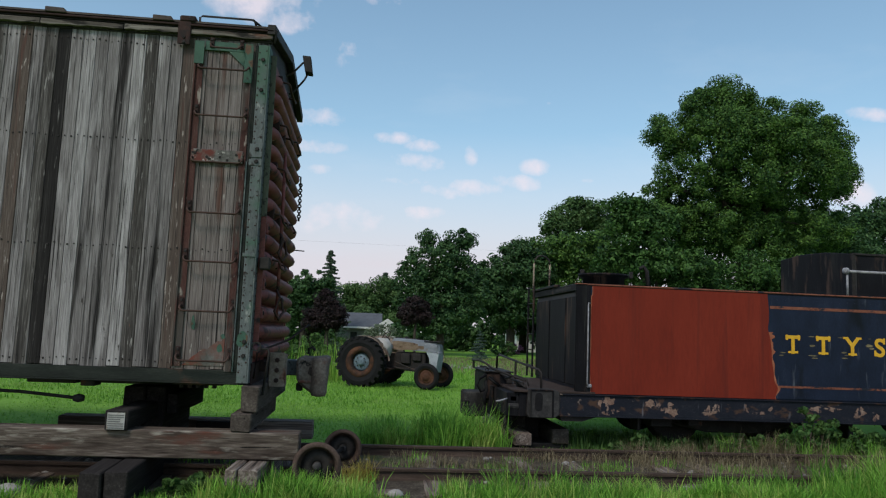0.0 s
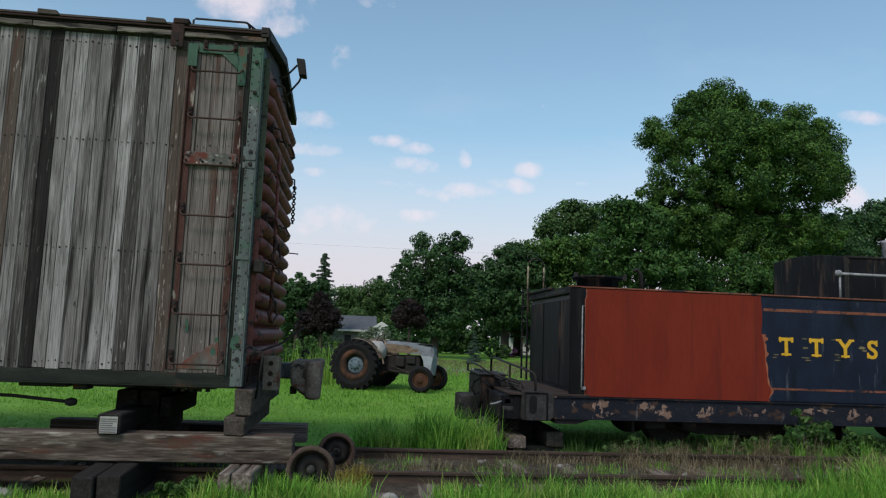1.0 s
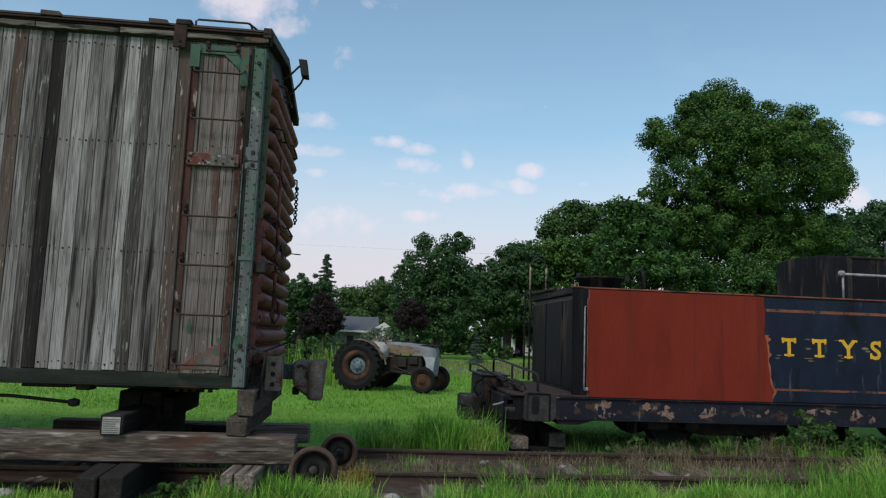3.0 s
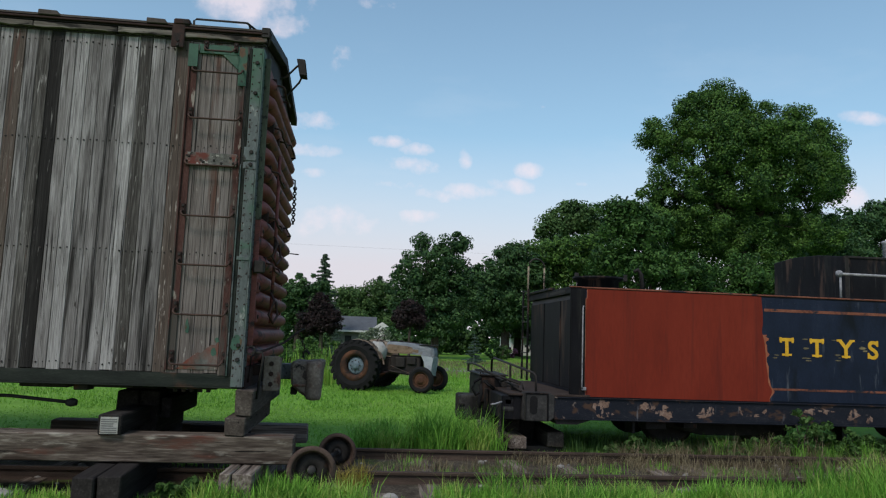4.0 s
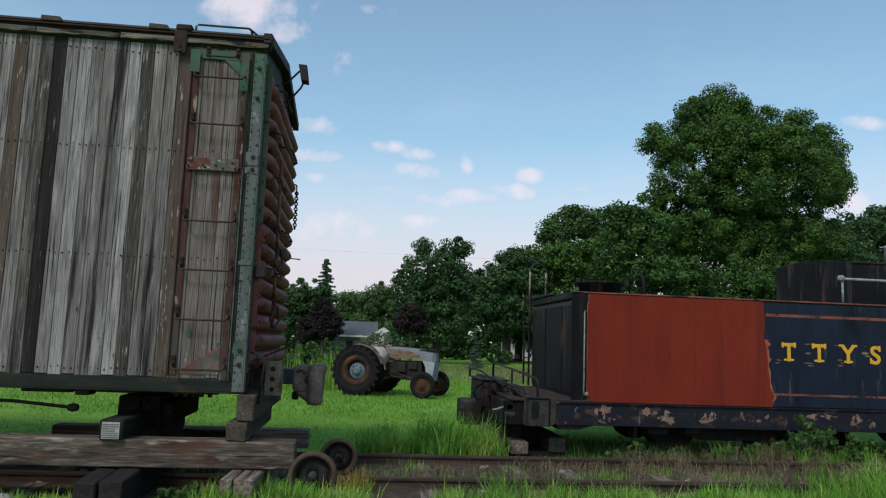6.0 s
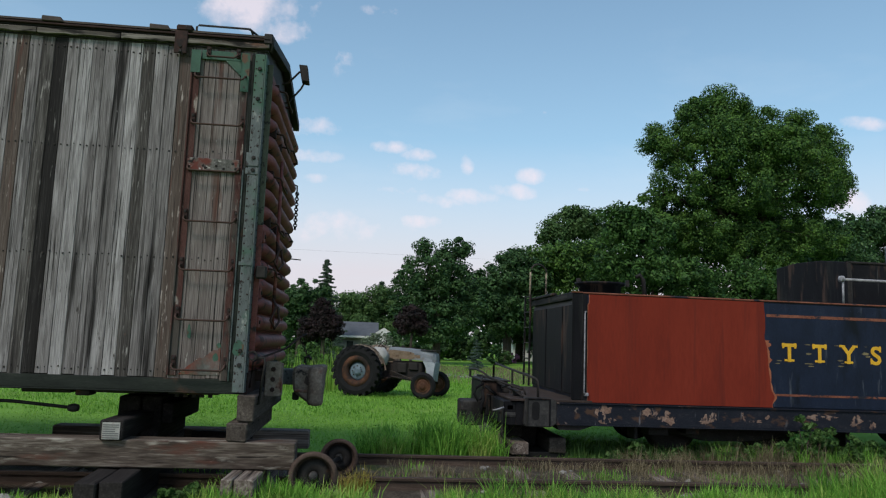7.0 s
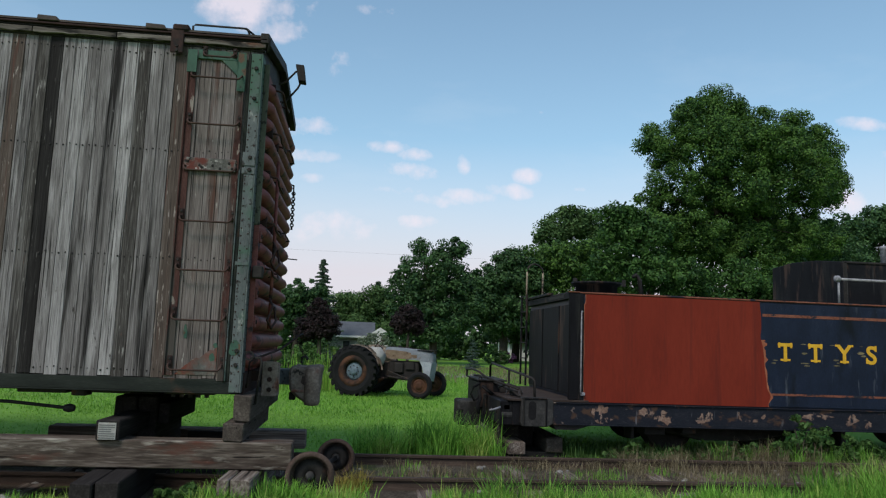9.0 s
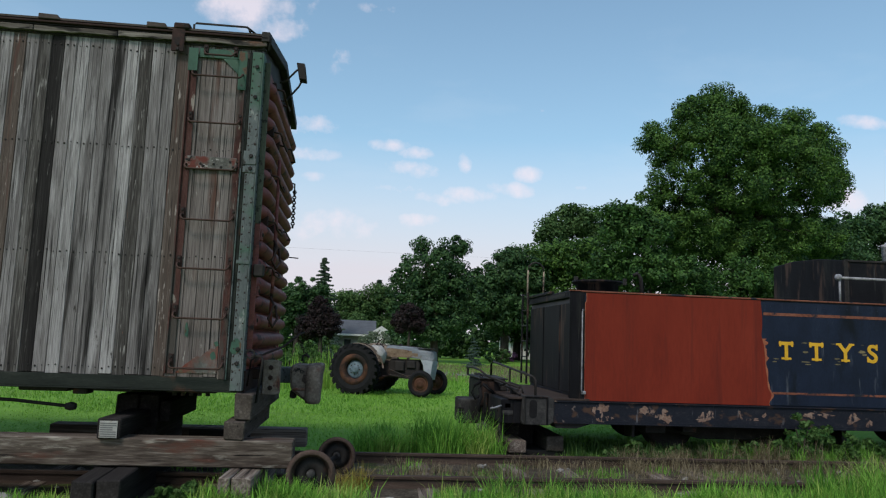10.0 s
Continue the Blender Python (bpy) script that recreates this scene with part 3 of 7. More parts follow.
def tube(points, r, n=8, bm=None, cap=True, radii=None):
    """A round bar along points."""
    bm = bm or bmesh.new()
    pts = [Vector(p) for p in points]
    loops = []
    up = Vector((0, 0, 1))
    for i, p in enumerate(pts):
        d = (pts[min(i + 1, len(pts) - 1)] - pts[max(i - 1, 0)]).normalized()
        u = d.cross(up if abs(d.z) < 0.95 else Vector((1, 0, 0))).normalized()
        loops.append([bm.verts.new(q) for q in ring(p, n, u, d.cross(u), radii[i] if radii else r)])
    for a, b in zip(loops, loops[1:]):
        for i in range(n):
            bm.faces.new((a[i], a[(i + 1) % n], b[(i + 1) % n], b[i]))
    if cap:
        bm.faces.new(loops[0][::-1])
        bm.faces.new(loops[-1])
    return bm


def lathe(profile, n=24, centre=(0, 0, 0), axis="y", bm=None, closed=False):
    """Spins (radius, along) pairs round an axis."""
    bm = bm or bmesh.new()
    c = Vector(centre)
    ax = {"x": Vector((1, 0, 0)), "y": Vector((0, 1, 0)), "z": Vector((0, 0, 1))}[axis]
    u = {"x": Vector((0, 1, 0)), "y": Vector((1, 0, 0)), "z": Vector((1, 0, 0))}[axis]
    loops = [[bm.verts.new(q) for q in ring(c + ax * h, n, u, ax.cross(u), max(r, 0.0005))] for r, h in profile]
    pairs = list(zip(loops, loops[1:])) + ([(loops[-1], loops[0])] if closed else [])
    for a, b in pairs:
        for i in range(n):
            bm.faces.new((a[i], a[(i + 1) % n], b[(i + 1) % n], b[i]))
    if not closed:
        bm.faces.new(loops[0][::-1])
        bm.faces.new(loops[-1])
    return bm


def prism(outline, axis, a, b, bm=None, bevel=0.0):
    """Pushes a flat outline along an axis from a to b. Outline pairs are (x, z) for y, (y, z) for x, (x, y) for z."""
    t = bmesh.new()

    def at(p, h):
        return {"y": (p[0], h, p[1]), "x": (h, p[0], p[1]), "z": (p[0], p[1], h)}[axis]

    lo = [t.verts.new(at(p, a)) for p in outline]
    hi = [t.verts.new(at(p, b)) for p in outline]
    t.faces.new(lo)
    t.faces.new(hi[::-1])
    n = len(outline)
    for i in range(n):
        t.faces.new((lo[i], lo[(i + 1) % n], hi[(i + 1) % n], hi[i]))
    bmesh.ops.recalc_face_normals(t, faces=t.faces)
    if bevel:
        bmesh.ops.bevel(t, geom=t.edges[:], offset=bevel, segments=1, affect="EDGES")
    return merge(bm, t)


def stud(x, y, z, r, normal, bm=None, h=None):
    """A domed rivet or bolt head that faces along normal."""
    h = h or r * 0.7
    n = Vector(normal)
    u = n.orthogonal().normalized()
    w = n.cross(u)
    bm = bm or bmesh.new()
    c = Vector((x, y, z))
    a = [bm.verts.new(q) for q in ring(c, 6, u, w, r)]
    b = [bm.verts.new(q) for q in ring(c + n * h * 0.7, 6, u, w, r * 0.75)]
    for i in range(6):
        bm.faces.new((a[i], a[(i + 1) % 6], b[(i + 1) % 6], b[i]))
    bm.faces.new(b)
    return bm


def quads(name, corners, material, parent=None):
    """One mesh of many loose four-cornered leaves; corners is an array (n, 4, 3)."""
    n = len(corners)
    me = bpy.data.meshes.new(name)
    me.vertices.add(n * 4)
    me.vertices.foreach_set("co", np.asarray(corners, np.float32).reshape(-1))
    me.loops.add(n * 4)
    me.loops.foreach_set("vertex_index", np.arange(n * 4, dtype=np.int32))
    me.polygons.add(n)
    me.polygons.foreach_set("loop_start", np.arange(0, n * 4, 4, dtype=np.int32))
    me.update(calc_edges=True)
    me.materials.append(material)
    ob = new(name, me)
    if parent:
        ob.parent = parent
    return ob


# ---------------------------------------------------------------- ground, road, track
def build_ground():
    bm = bmesh.new()
    xs = [-900, -300, -120] + [-60 + i * 2.0 for i in range(61)] + [120, 300, 900]
    ys = [-300, -60, -10] + [i * 1.5 for i in range(0, 62)] + [150, 300, 900, 2500]

    def height(x, y):
        h = 0.03 * noise.noise(Vector((x * 0.25, y * 0.25, 0))) if abs(x) < 70 and 0 < y < 95 else 0
        return -0.02 if 6 < y < 12 else h

    grid = [[bm.verts.new((x, y, height(x, y))) for x in xs] for y in ys]
    for a, b in zip(grid, grid[1:]):
        for i in range(len(xs) - 1):
            bm.faces.new((a[i], a[i + 1], b[i + 1], b[i]))
    solo("ground", bm, M["lawn"], "mown green lawn that reaches to the trees", "ground", kind="structure", smooth=True)
    bm = bmesh.new()
    rows = []
    for i in range(41):
        x = -16 + i
        rows.append([bm.verts.new((x, y + 0.12 * noise.noise(Vector((x, y, 3))), z)) for y, z in ((7.05, 0.004), (7.5, 0.045), (9.6, 0.045), (10.1, 0.004))])
    for a, b in zip(rows, rows[1:]):
        for i in range(3):
            bm.faces.new((a[i], b[i], b[i + 1], a[i + 1]))
    solo("track_bed", bm, M["ballast"], "dirt and cinder track bed with dead grass", "track bed", kind="structure")
    bm = box(-400, 400, 33.2, 36.4, -0.2, 0.035)
    solo("road", bm, M["road"], "pale gravel lane across the far lawn", "road", kind="structure")


RAIL_Y = (7.755, 9.265)
RAIL_TOP = 0.163


def build_track():
    half = [(0.065, 0.0), (0.065, 0.012), (0.012, 0.028), (0.010, 0.088), (0.034, 0.098), (0.035, 0.122), (0.028, 0.130)]
    prof = half + [(-a, b) for a, b in half[::-1]]
    for y in RAIL_Y:
        r = thing("rail", (0, y, 0.03), "rusty steel rail on old ties", "rail", "rails of the track")
        part("rail_bar", prism([(y + a, RAIL_TOP - 0.13 + b) for a, b in prof], "x", -16, 24), M["rail"], r)
        for k in range(6):
            part("joint_bolt", stud(2.4 + k * 0.11, y - 0.022, RAIL_TOP - 0.07, 0.014, (0, -1, 0)), M["iron"], r)
        part("joint_bar", box(2.34, 3.02, y - 0.022, y - 0.010, RAIL_TOP - 0.105, RAIL_TOP - 0.036, 0.004), M["rail"], r, "rusty joint bar")
    first = None
    for i in range(60):
        x = -14.3 + i * 0.56
        if first is None:
            first = solo("railroad_tie", box(-0.11, 0.11, -1.40, 1.28, -0.1, 0.052, 0.012), M["tie_y"], "weathered grey wooden railroad tie", "railroad tie", "ties under the rails", at=(0, 0, 0))
            first.matrix_basis = pose(x, 8.51, 0)
        else:
            copy_thing(first, pose(x + random.uniform(-0.06, 0.06), 8.51 + random.uniform(-0.12, 0.08), random.uniform(-0.03, 0.008), 0, 0, random.uniform(-3, 3)))


# ---------------------------------------------------------------- boxcar
BX, BY0, BY1, BZ = -1.07, 7.04, 9.98, 1.14      # end, near side, far side, floor
EAVE = 4.29
TONES = dict(enumerate("mbbbbbrmmdlmmmlmkdmrmdmm"))


def board_mesh(width, tone, cut):
    """A tongued board with a chamfered face and a rough lower end."""
    w, z0, z1, t, c = width / 2 - 0.0018, -0.02 + cut, EAVE - BZ + 0.02, 0.028, 0.0035
    bm = bmesh.new()
    rows = []
    for k in range(5):
        z = z0 + (z1 - z0) * k / 4
        bow = random.uniform(-0.0025, 0.0025)
        rows.append([bm.verts.new(p) for p in ((-w, t, z), (-w, c + bow, z), (-w + c, bow, z), (w - c, bow, z), (w, c + bow, z), (w, t, z))])
    for a, b in zip(rows, rows[1:]):
        for i in range(6):
            bm.faces.new((a[i], a[(i + 1) % 6], b[(i + 1) % 6], b[i]))
    bm.faces.new(rows[0])
    bm.faces.new(rows[-1][::-1])
    return link("board", bm, M[{"l": "board_light", "m": "board_mid", "d": "board_dark", "r": "board_red", "b": "board_brown", "k": "board_black"}[tone]])


def build_boxcar():
    car = thing("boxcar", (-7.2, 8.51, 0.9), "weathered grey wooden boxcar with corrugated rusty end on timber cribbing", "boxcar")
    o = base_of(car)
    L = -13.3
    rng = random.Random(5)
    # sheathing boards, near and far side
    width = 0.115
    meshes = {t: [board_mesh(width, t, rng.uniform(-0.012, 0.026)) for _ in range(6)] for t in "lmdrbk"}
    for i in range(106):
        tone = TONES.get(i) or rng.choice("lmmdmlr")
        ob = new("board", rng.choice(meshes[tone]))
        ob.parent = car
        ob.location = Vector((BX + 0.005 - width * (i + 0.5), BY0 + rng.uniform(0, 0.003), BZ)) - o
    part("far_side_wall", box(L, BX - 0.03, BY1 - 0.05, BY1, BZ, EAVE), M["board_mid"], car)
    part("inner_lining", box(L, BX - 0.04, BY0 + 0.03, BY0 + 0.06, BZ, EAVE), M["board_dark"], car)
    part("far_end_wall", box(L, L + 0.06, BY0 + 0.06, BY1 - 0.05, BZ, EAVE), M["end_red"], car)
    part("floor_deck", box(L + 0.06, BX - 0.06, BY0 + 0.06, BY1 - 0.05, BZ - 0.06, BZ), M["tie_y_dark"], car)
    # rows of nails
    heads = [link("nail", stud(0, 0, 0, r, (0, -1, 0)), M["iron"]) for r in (0.006, 0.008, 0.010)]
    for z in (EAVE - 0.10, 3.255, 2.235, 1.20):
        for i in range(25):
            for s in (-0.03, 0.028):
                ob = new("nail", rng.choice(heads))
                ob.parent = car
                ob.location = Vector((BX + 0.005 - width * (i + 0.5) + s, BY0 - 0.001, z + rng.uniform(-0.012, 0.012))) - o
    # roof: eave board, sloping sheets, ridge, seam caps
    ends = (L, -9.6, -7.1, -5.2, -4.05, -3.18, -2.42, -1.86, BX + 0.04)
    for x0, x1 in zip(ends, ends[1:]):
        dz, dy = rng.uniform(-0.006, 0.006), rng.uniform(-0.006, 0.004)
        low = [(x0 + 0.004 + (x1 - x0 - 0.008) * k / 9, EAVE + 0.014 + dz + rng.uniform(-0.009, 0.007)) for k in range(10)]
        part("eave_board", prism(low + [(x1 - 0.004, EAVE + 0.062 + dz), (x0 + 0.004, EAVE + 0.062 + dz)], "y", BY0 - 0.045 + dy, BY0 - 0.009, None, 0.003), M["fascia"], car, "split weathered eave board")
    part("eave_upper_board", box(L, BX + 0.04, BY0 - 0.036, BY0 - 0.004, EAVE + 0.071, EAVE + 0.086, 0.003), M["tie_x_dark"], car, "dark upper eave board")
    part("eave_strip", box(L, BX + 0.05, BY0 - 0.06, BY0 + 0.06, EAVE + 0.087, EAVE + 0.108, 0.005), M["rust"], car, "dark metal eave strip")
    part("eave_shadow_strip", box(L, BX + 0.03, BY0 - 0.008, BY0 + 0.03, EAVE - 0.008, EAVE + 0.010, 0.003), M["iron"], car)
    ridge, mid = EAVE + 0.40, (BY0 + BY1) / 2
    for name, y0, y1 in (("near_roof_sheet", BY0 - 0.05, mid), ("far_roof_sheet", BY1 + 0.05, mid)):
        part(name, prism([(y0, EAVE + 0.12), (y1, ridge), (y1, ridge + 0.02), (y0, EAVE + 0.14)], "x", L - 0.05, BX + 0.05), M["roof"], car)
    part("gable", prism([(BY0, EAVE - 0.02), (BY1, EAVE - 0.02), (BY1, EAVE + 0.12), (mid, ridge), (BY0, EAVE + 0.12)], "x", BX - 0.05, BX - 0.02), M["iron"], car)
    for y0, y1, z0, z1 in ((BY0 - 0.06, mid, EAVE + 0.06, ridge - 0.06), (BY1 + 0.06, mid, EAVE + 0.06, ridge - 0.06)):
        part("roof_edge_bar", prism([(y0, z0), (y1, z1), (y1, z1 + 0.10), (y0, z0 + 0.10)], "x", BX - 0.015, BX + 0.065, None, 0.006), M["iron"], car, "black iron roof edge")
    for x in (-3.04, -2.06, -4.6, -6.2, -7.8):
        part("seam_cap", prism([(x - 0.10, EAVE + 0.118), (x + 0.10, EAVE + 0.118), (x + 0.07, EAVE + 0.165), (x - 0.10, EAVE + 0.170)], "y", BY0 - 0.07, BY0 + 0.5, None, 0.006), M["roof"], car)
    part("roof_strap", merge(box(-1.92, -1.80, BY0 - 0.062, BY0 - 0.046, EAVE - 0.10, EAVE + 0.13, 0.006), box(-1.91, -1.76, BY0 - 0.07, BY0 + 0.12, EAVE + 0.125, EAVE + 0.185, 0.012)), M["rust"], car, "brown iron strap over the eave")
    for dz in (0.03, 0.075):
        part("strap_bolt", stud(-1.86, BY0 - 0.062, EAVE - dz, 0.018, (0, -1, 0)), M["iron"], car)
    zg = EAVE + 0.12
    part("roof_grab_iron", tube([(-1.74, 7.05, zg), (-1.74, 7.05, zg + 0.085), (-1.72, 7.05, zg + 0.10), (-1.25, 7.05, zg + 0.10), (-1.22, 7.05, zg + 0.085), (-1.19, 7.10, zg)], 0.011), M["iron"], car, "black bent roof grab iron", True)
    part("roof_grab_iron", tube([(-1.24, 7.05, zg + 0.10), (-1.20, 7.15, zg + 0.10), (-1.16, 7.5, zg + 0.17)], 0.011), M["iron"], car, "", True)
    part("corner_loop", tube([(-1.07, 7.0, zg + 0.02), (-1.03, 6.99, zg + 0.03), (-1.0, 7.0, zg - 0.02), (-1.01, 7.0, zg - 0.14)], 0.011), M["iron"], car, "", True)
    # corner ladder with its stiles, plates and rungs
    left = box(-1.752, -1.672, BY0 - 0.013, BY0 - 0.004, 1.16, 4.20, 0.002, None, 1)
    box(-1.752, -1.738, BY0 - 0.034, BY0 - 0.0135, 1.16, 4.20, 0.002, left)
    part("left_stile", left, M["flaking_red"], car, "flaking rust-red ladder stile")
    right = box(-1.278, -1.212, BY0 - 0.013, BY0 - 0.004, 1.12, 4.20, 0.002)
    box(-1.226, -1.212, BY0 - 0.034, BY0 - 0.0135, 1.12, 4.20, 0.002, right)
    part("right_stile", right, M["flaking_red"], car, "flaking rust-red ladder stile")
    part("stile_liner", box(-1.210, -1.196, BY0 - 0.026, BY0 - 0.003, 1.12, 3.1, 0.002), M["green_paint"], car, "worn green edge strip")
    part("left_stile_head", box(-1.757, -1.667, BY0 - 0.04, BY0 - 0.0345, 4.02, 4.245, 0.002), M["green_bright"], car, "green painted iron")
    part("right_stile_head", box(-1.283, -1.205, BY0 - 0.04, BY0 - 0.0345, 3.86, 4.245, 0.002), M["green_bright"], car, "green painted iron")
    part("top_plate", box(-1.665, -1.285, BY0 - 0.02, BY0 - 0.004, 4.165, 4.255, 0.003), M["green_bright"], car, "green painted iron plate")
    part("gusset", prism([(-1.44, 4.164), (-1.285, 4.164), (-1.285, 4.02)], "y", BY0 - 0.018, BY0 - 0.006), M["green_paint"], car, "worn green gusset plate")
    part("middle_plate", box(-1.715, -1.24, BY0 - 0.036, BY0 - 0.0145, 3.07, 3.19, 0.004), M["plate_peel"], car, "iron plate with peeling red and grey paint")
    for x, z in ((-1.68, 3.15), (-1.55, 3.10), (-1.45, 3.12), (-1.38, 3.095), (-1.30, 3.15), (-1.27, 3.10)):
        part("plate_bolt", stud(x, BY0 - 0.036, z, 0.014, (0, -1, 0)), M["iron"], car)
    # a ragged triangle of old green and red paint left on the boards by the foot
    edge = random.Random(21)
    tri = [(-1.66, 1.17), (-1.29, 1.17), (-1.29, 1.44)] + [(-1.29 - 0.37 * k / 12, 1.43 - 0.235 * k / 12 + edge.uniform(-0.022, 0.022)) for k in range(1, 12)]
    part("foot_paint", prism(tri, "y", BY0 - 0.0065, BY0 - 0.001), M["patch_paint"], car, "patches of old green and red paint")
    for x, z, w, h in ((-1.585, 1.55, 0.045, 0.15), (-1.33, 1.33, 0.06, 0.08), (-1.31, 1.44, 0.05, 0.06)):
        pts = [(x + w / 2 * math.cos(a) * edge.uniform(0.6, 1.1), z + h / 2 * math.sin(a) * edge.uniform(0.6, 1.1)) for a in (i * math.pi / 6 for i in range(12))]
        part("paint_chip", prism(pts, "y", BY0 - 0.0075, BY0 - 0.001), M["green_bright"], car, "chip of bright green paint")
    for z in (4.165, 3.955, 3.50, 3.055, 2.575, 2.12, 1.665, 1.215):
        y = BY0 - 0.095
        x0, x1 = (-1.60, -1.32) if z > 4.1 else (-1.70, -1.235)
        part("ladder_rung", tube([(x0, BY0 - 0.02, z + 0.055), (x0, y + 0.02, z + 0.045), (x0, y, z + 0.03), (x0 + 0.012, y - 0.008, z + 0.008), (x0 + 0.03, y - 0.01, z), (x1 - 0.03, y - 0.01, z), (x1 - 0.012, y - 0.008, z + 0.008),
                                  (x1, y, z + 0.03), (x1, y + 0.02, z + 0.045), (x1, BY0 - 0.02, z + 0.055)], 0.0095, 7), M["rung"], car, "", True)
        for x in (x0, x1):
            part("rung_foot", box(x - 0.02, x + 0.02, BY0 - 0.032, BY0 - 0.0135, z + 0.025, z + 0.125, 0.004), M["rust"], car)
            for dz in (0.05, 0.10):
                part("bolt", stud(x, BY0 - 0.033, z + dz, 0.014, (0, -1, 0)), M["iron"], car)
    # corner post with rivets and joint bands
    bm = box(-1.160, -1.066, BY0 - 0.03, BY0 - 0.006, BZ - 0.12, 4.25, 0.004)
    part("post_flange", box(-1.065, -1.052, BY0 - 0.030, BY0 + 0.16, BZ - 0.12, 4.25, 0.003), M["green_paint"], car, "worn blue-green post flange")
    part("post_angle", box(-1.051, -1.000, BY0 + 0.10, BY0 + 0.125, 2.60, 4.20, 0.003), M["green_moss"], car, "mossy green standing angle")
    part("post_angle", box(-1.051, -1.000, BY0 + 0.10, BY0 + 0.125, BZ + 0.26, 2.597, 0.003), M["end_red"], car, "dark red standing angle")
    part("corner_post", bm, M["green_paint"], car, "worn blue-green riveted iron corner post")
    part("post_filler", box(-1.193, -1.165, BY0 - 0.012, BY0 - 0.002, BZ - 0.02, 4.25, 0.003), M["sill"], car)
    rivet_a, rivet_b = link("rivet", stud(0, 0, 0, 0.0085, (0, -1, 0)), M["rust"]), link("rivet", stud(0, 0, 0, 0.009, (1, 0, 0)), M["rust"])
    for k in range(44):
        z = 1.12 + k * 0.071
        for me, p in [(rivet_a, (-1.145, BY0 - 0.03, z)), (rivet_b, (-1.052, BY0 + 0.06, z))] + ([(rivet_a, (-1.082, BY0 - 0.03, z + 0.02))] if k % 2 else []):
            ob = new("rivet", me)
            ob.parent = car
            ob.location = Vector(p) - o
    for z0, z1, wd in ((3.14, 3.27, 0.006), (2.19, 2.225, 0.005), (3.06, 3.12, 0.004)):
        part("joint_band", box(-1.18, -1.06, BY0 - 0.03 - wd - 0.003, BY0 - 0.031, z0, z1, 0.002), M["green_paint"], car)
    for z in (3.10, 3.22, 1.40, 1.27, 4.1, 3.8):
        part("bolt", stud(-1.11, BY0 - 0.04, z, 0.022, (0, -1, 0)), M["iron"], car)
    foot = [(-1.13 + 0.055 * math.cos(a) * edge.uniform(0.75, 1.1), 1.42 + 0.075 * math.sin(a) * edge.uniform(0.75, 1.1)) for a in (i * math.pi / 7 for i in range(14))]
    part("post_foot_patch", prism(foot, "y", BY0 - 0.0335, BY0 - 0.029), M["green_bright"], car, "bright green paint patch")
    part("post_clamp", box(-1.03, -0.93, BY0 + 0.02, BY0 + 0.10, 2.08, 2.20, 0.012), M["iron"], car)
    # corrugated end
    part("end_sheet", box(BX - 0.03, BX - 0.005, BY0 + 0.02, BY1, BZ - 0.1, EAVE), M["end_red"], car, "dark red steel end sheet")

    def rib(z, height, reach):
        bm = bmesh.new()
        loops = []
        n, y0, y1 = 24, BY0 + 0.16, BY1 - 0.03
        for i in range(n + 1):
            t = i / n
            taper = min(1, (min(t, 1 - t) / 0.09)) ** 0.6 if 0 < t < 1 else 0.04
            y = y0 + (y1 - y0) * t
            loops.append([bm.verts.new((BX - 0.006 + reach * taper * math.sin(math.pi * j / 6), y, z - height * (0.45 + 0.55 * taper) * math.cos(math.pi * j / 6) / 2)) for j in range(7)])
        for a, b in zip(loops, loops[1:]):
            for j in range(6):
                bm.faces.new((a[j], a[j + 1], b[j + 1], b[j]))
        return bm

    for k in range(16):
        part("end_rib", rib(1.31 + k * 0.181, 0.165, 0.118), M["end_red"], car, "", True)
    part("far_corner_post", box(BX - 0.02, BX + 0.01, BY1 - 0.04, BY1 + 0.02, BZ - 0.1, EAVE, 0.004), M["end_red"], car)
    part("near_end_strip", box(BX - 0.004, BX + 0.035, BY0 + 0.17, BY0 + 0.34, 1.50, 2.62, 0.006), M["end_red"], car, "dark red end strip")
    for z in (1.62, 1.90, 2.45):
        clamp = part("strip_clamp", box(BX + 0.036, BX + 0.075, BY0 + 0.20, BY0 + 0.31, z, z + 0.11, 0.008), M["end_red"], car)
        part("clamp_bolt", stud(BX + 0.076, BY0 + 0.255, z + 0.055, 0.022, (1, 0, 0)), M["iron"], clamp)
    # end ladder, grab irons, hanging chain, wires
    for k, z in enumerate((3.97, 3.52, 3.07, 2.60, 2.14)):
        for y in (BY0 + 0.42, BY0 + 0.95):
            part("end_rung_foot", box(BX + 0.01, BX + 0.10, y - 0.03, y + 0.03, z + 0.02, z + 0.13, 0.006), M["rust"], car)
        part("end_ladder_rung", tube([(BX + 0.08, BY0 + 0.42, z + 0.075), (BX + 0.17, BY0 + 0.42, z + 0.06), (BX + 0.185, BY0 + 0.43, z + 0.03), (BX + 0.185, BY0 + 0.46, z), (BX + 0.185, BY0 + 0.91, z),
                                      (BX + 0.185, BY0 + 0.94, z + 0.03), (BX + 0.17, BY0 + 0.95, z + 0.06), (BX + 0.08, BY0 + 0.95, z + 0.075)], 0.0105, 7), M["rung"], car, "bent grab iron on the end", True)
    part("brake_pipe", tube([(BX + 0.15, BY0 + 0.62, 3.35), (BX + 0.16, BY0 + 0.62, 2.4), (BX + 0.155, BY0 + 0.64, 1.62)], 0.017, 8), M["end_red"], car, "dark red brake staff", True)
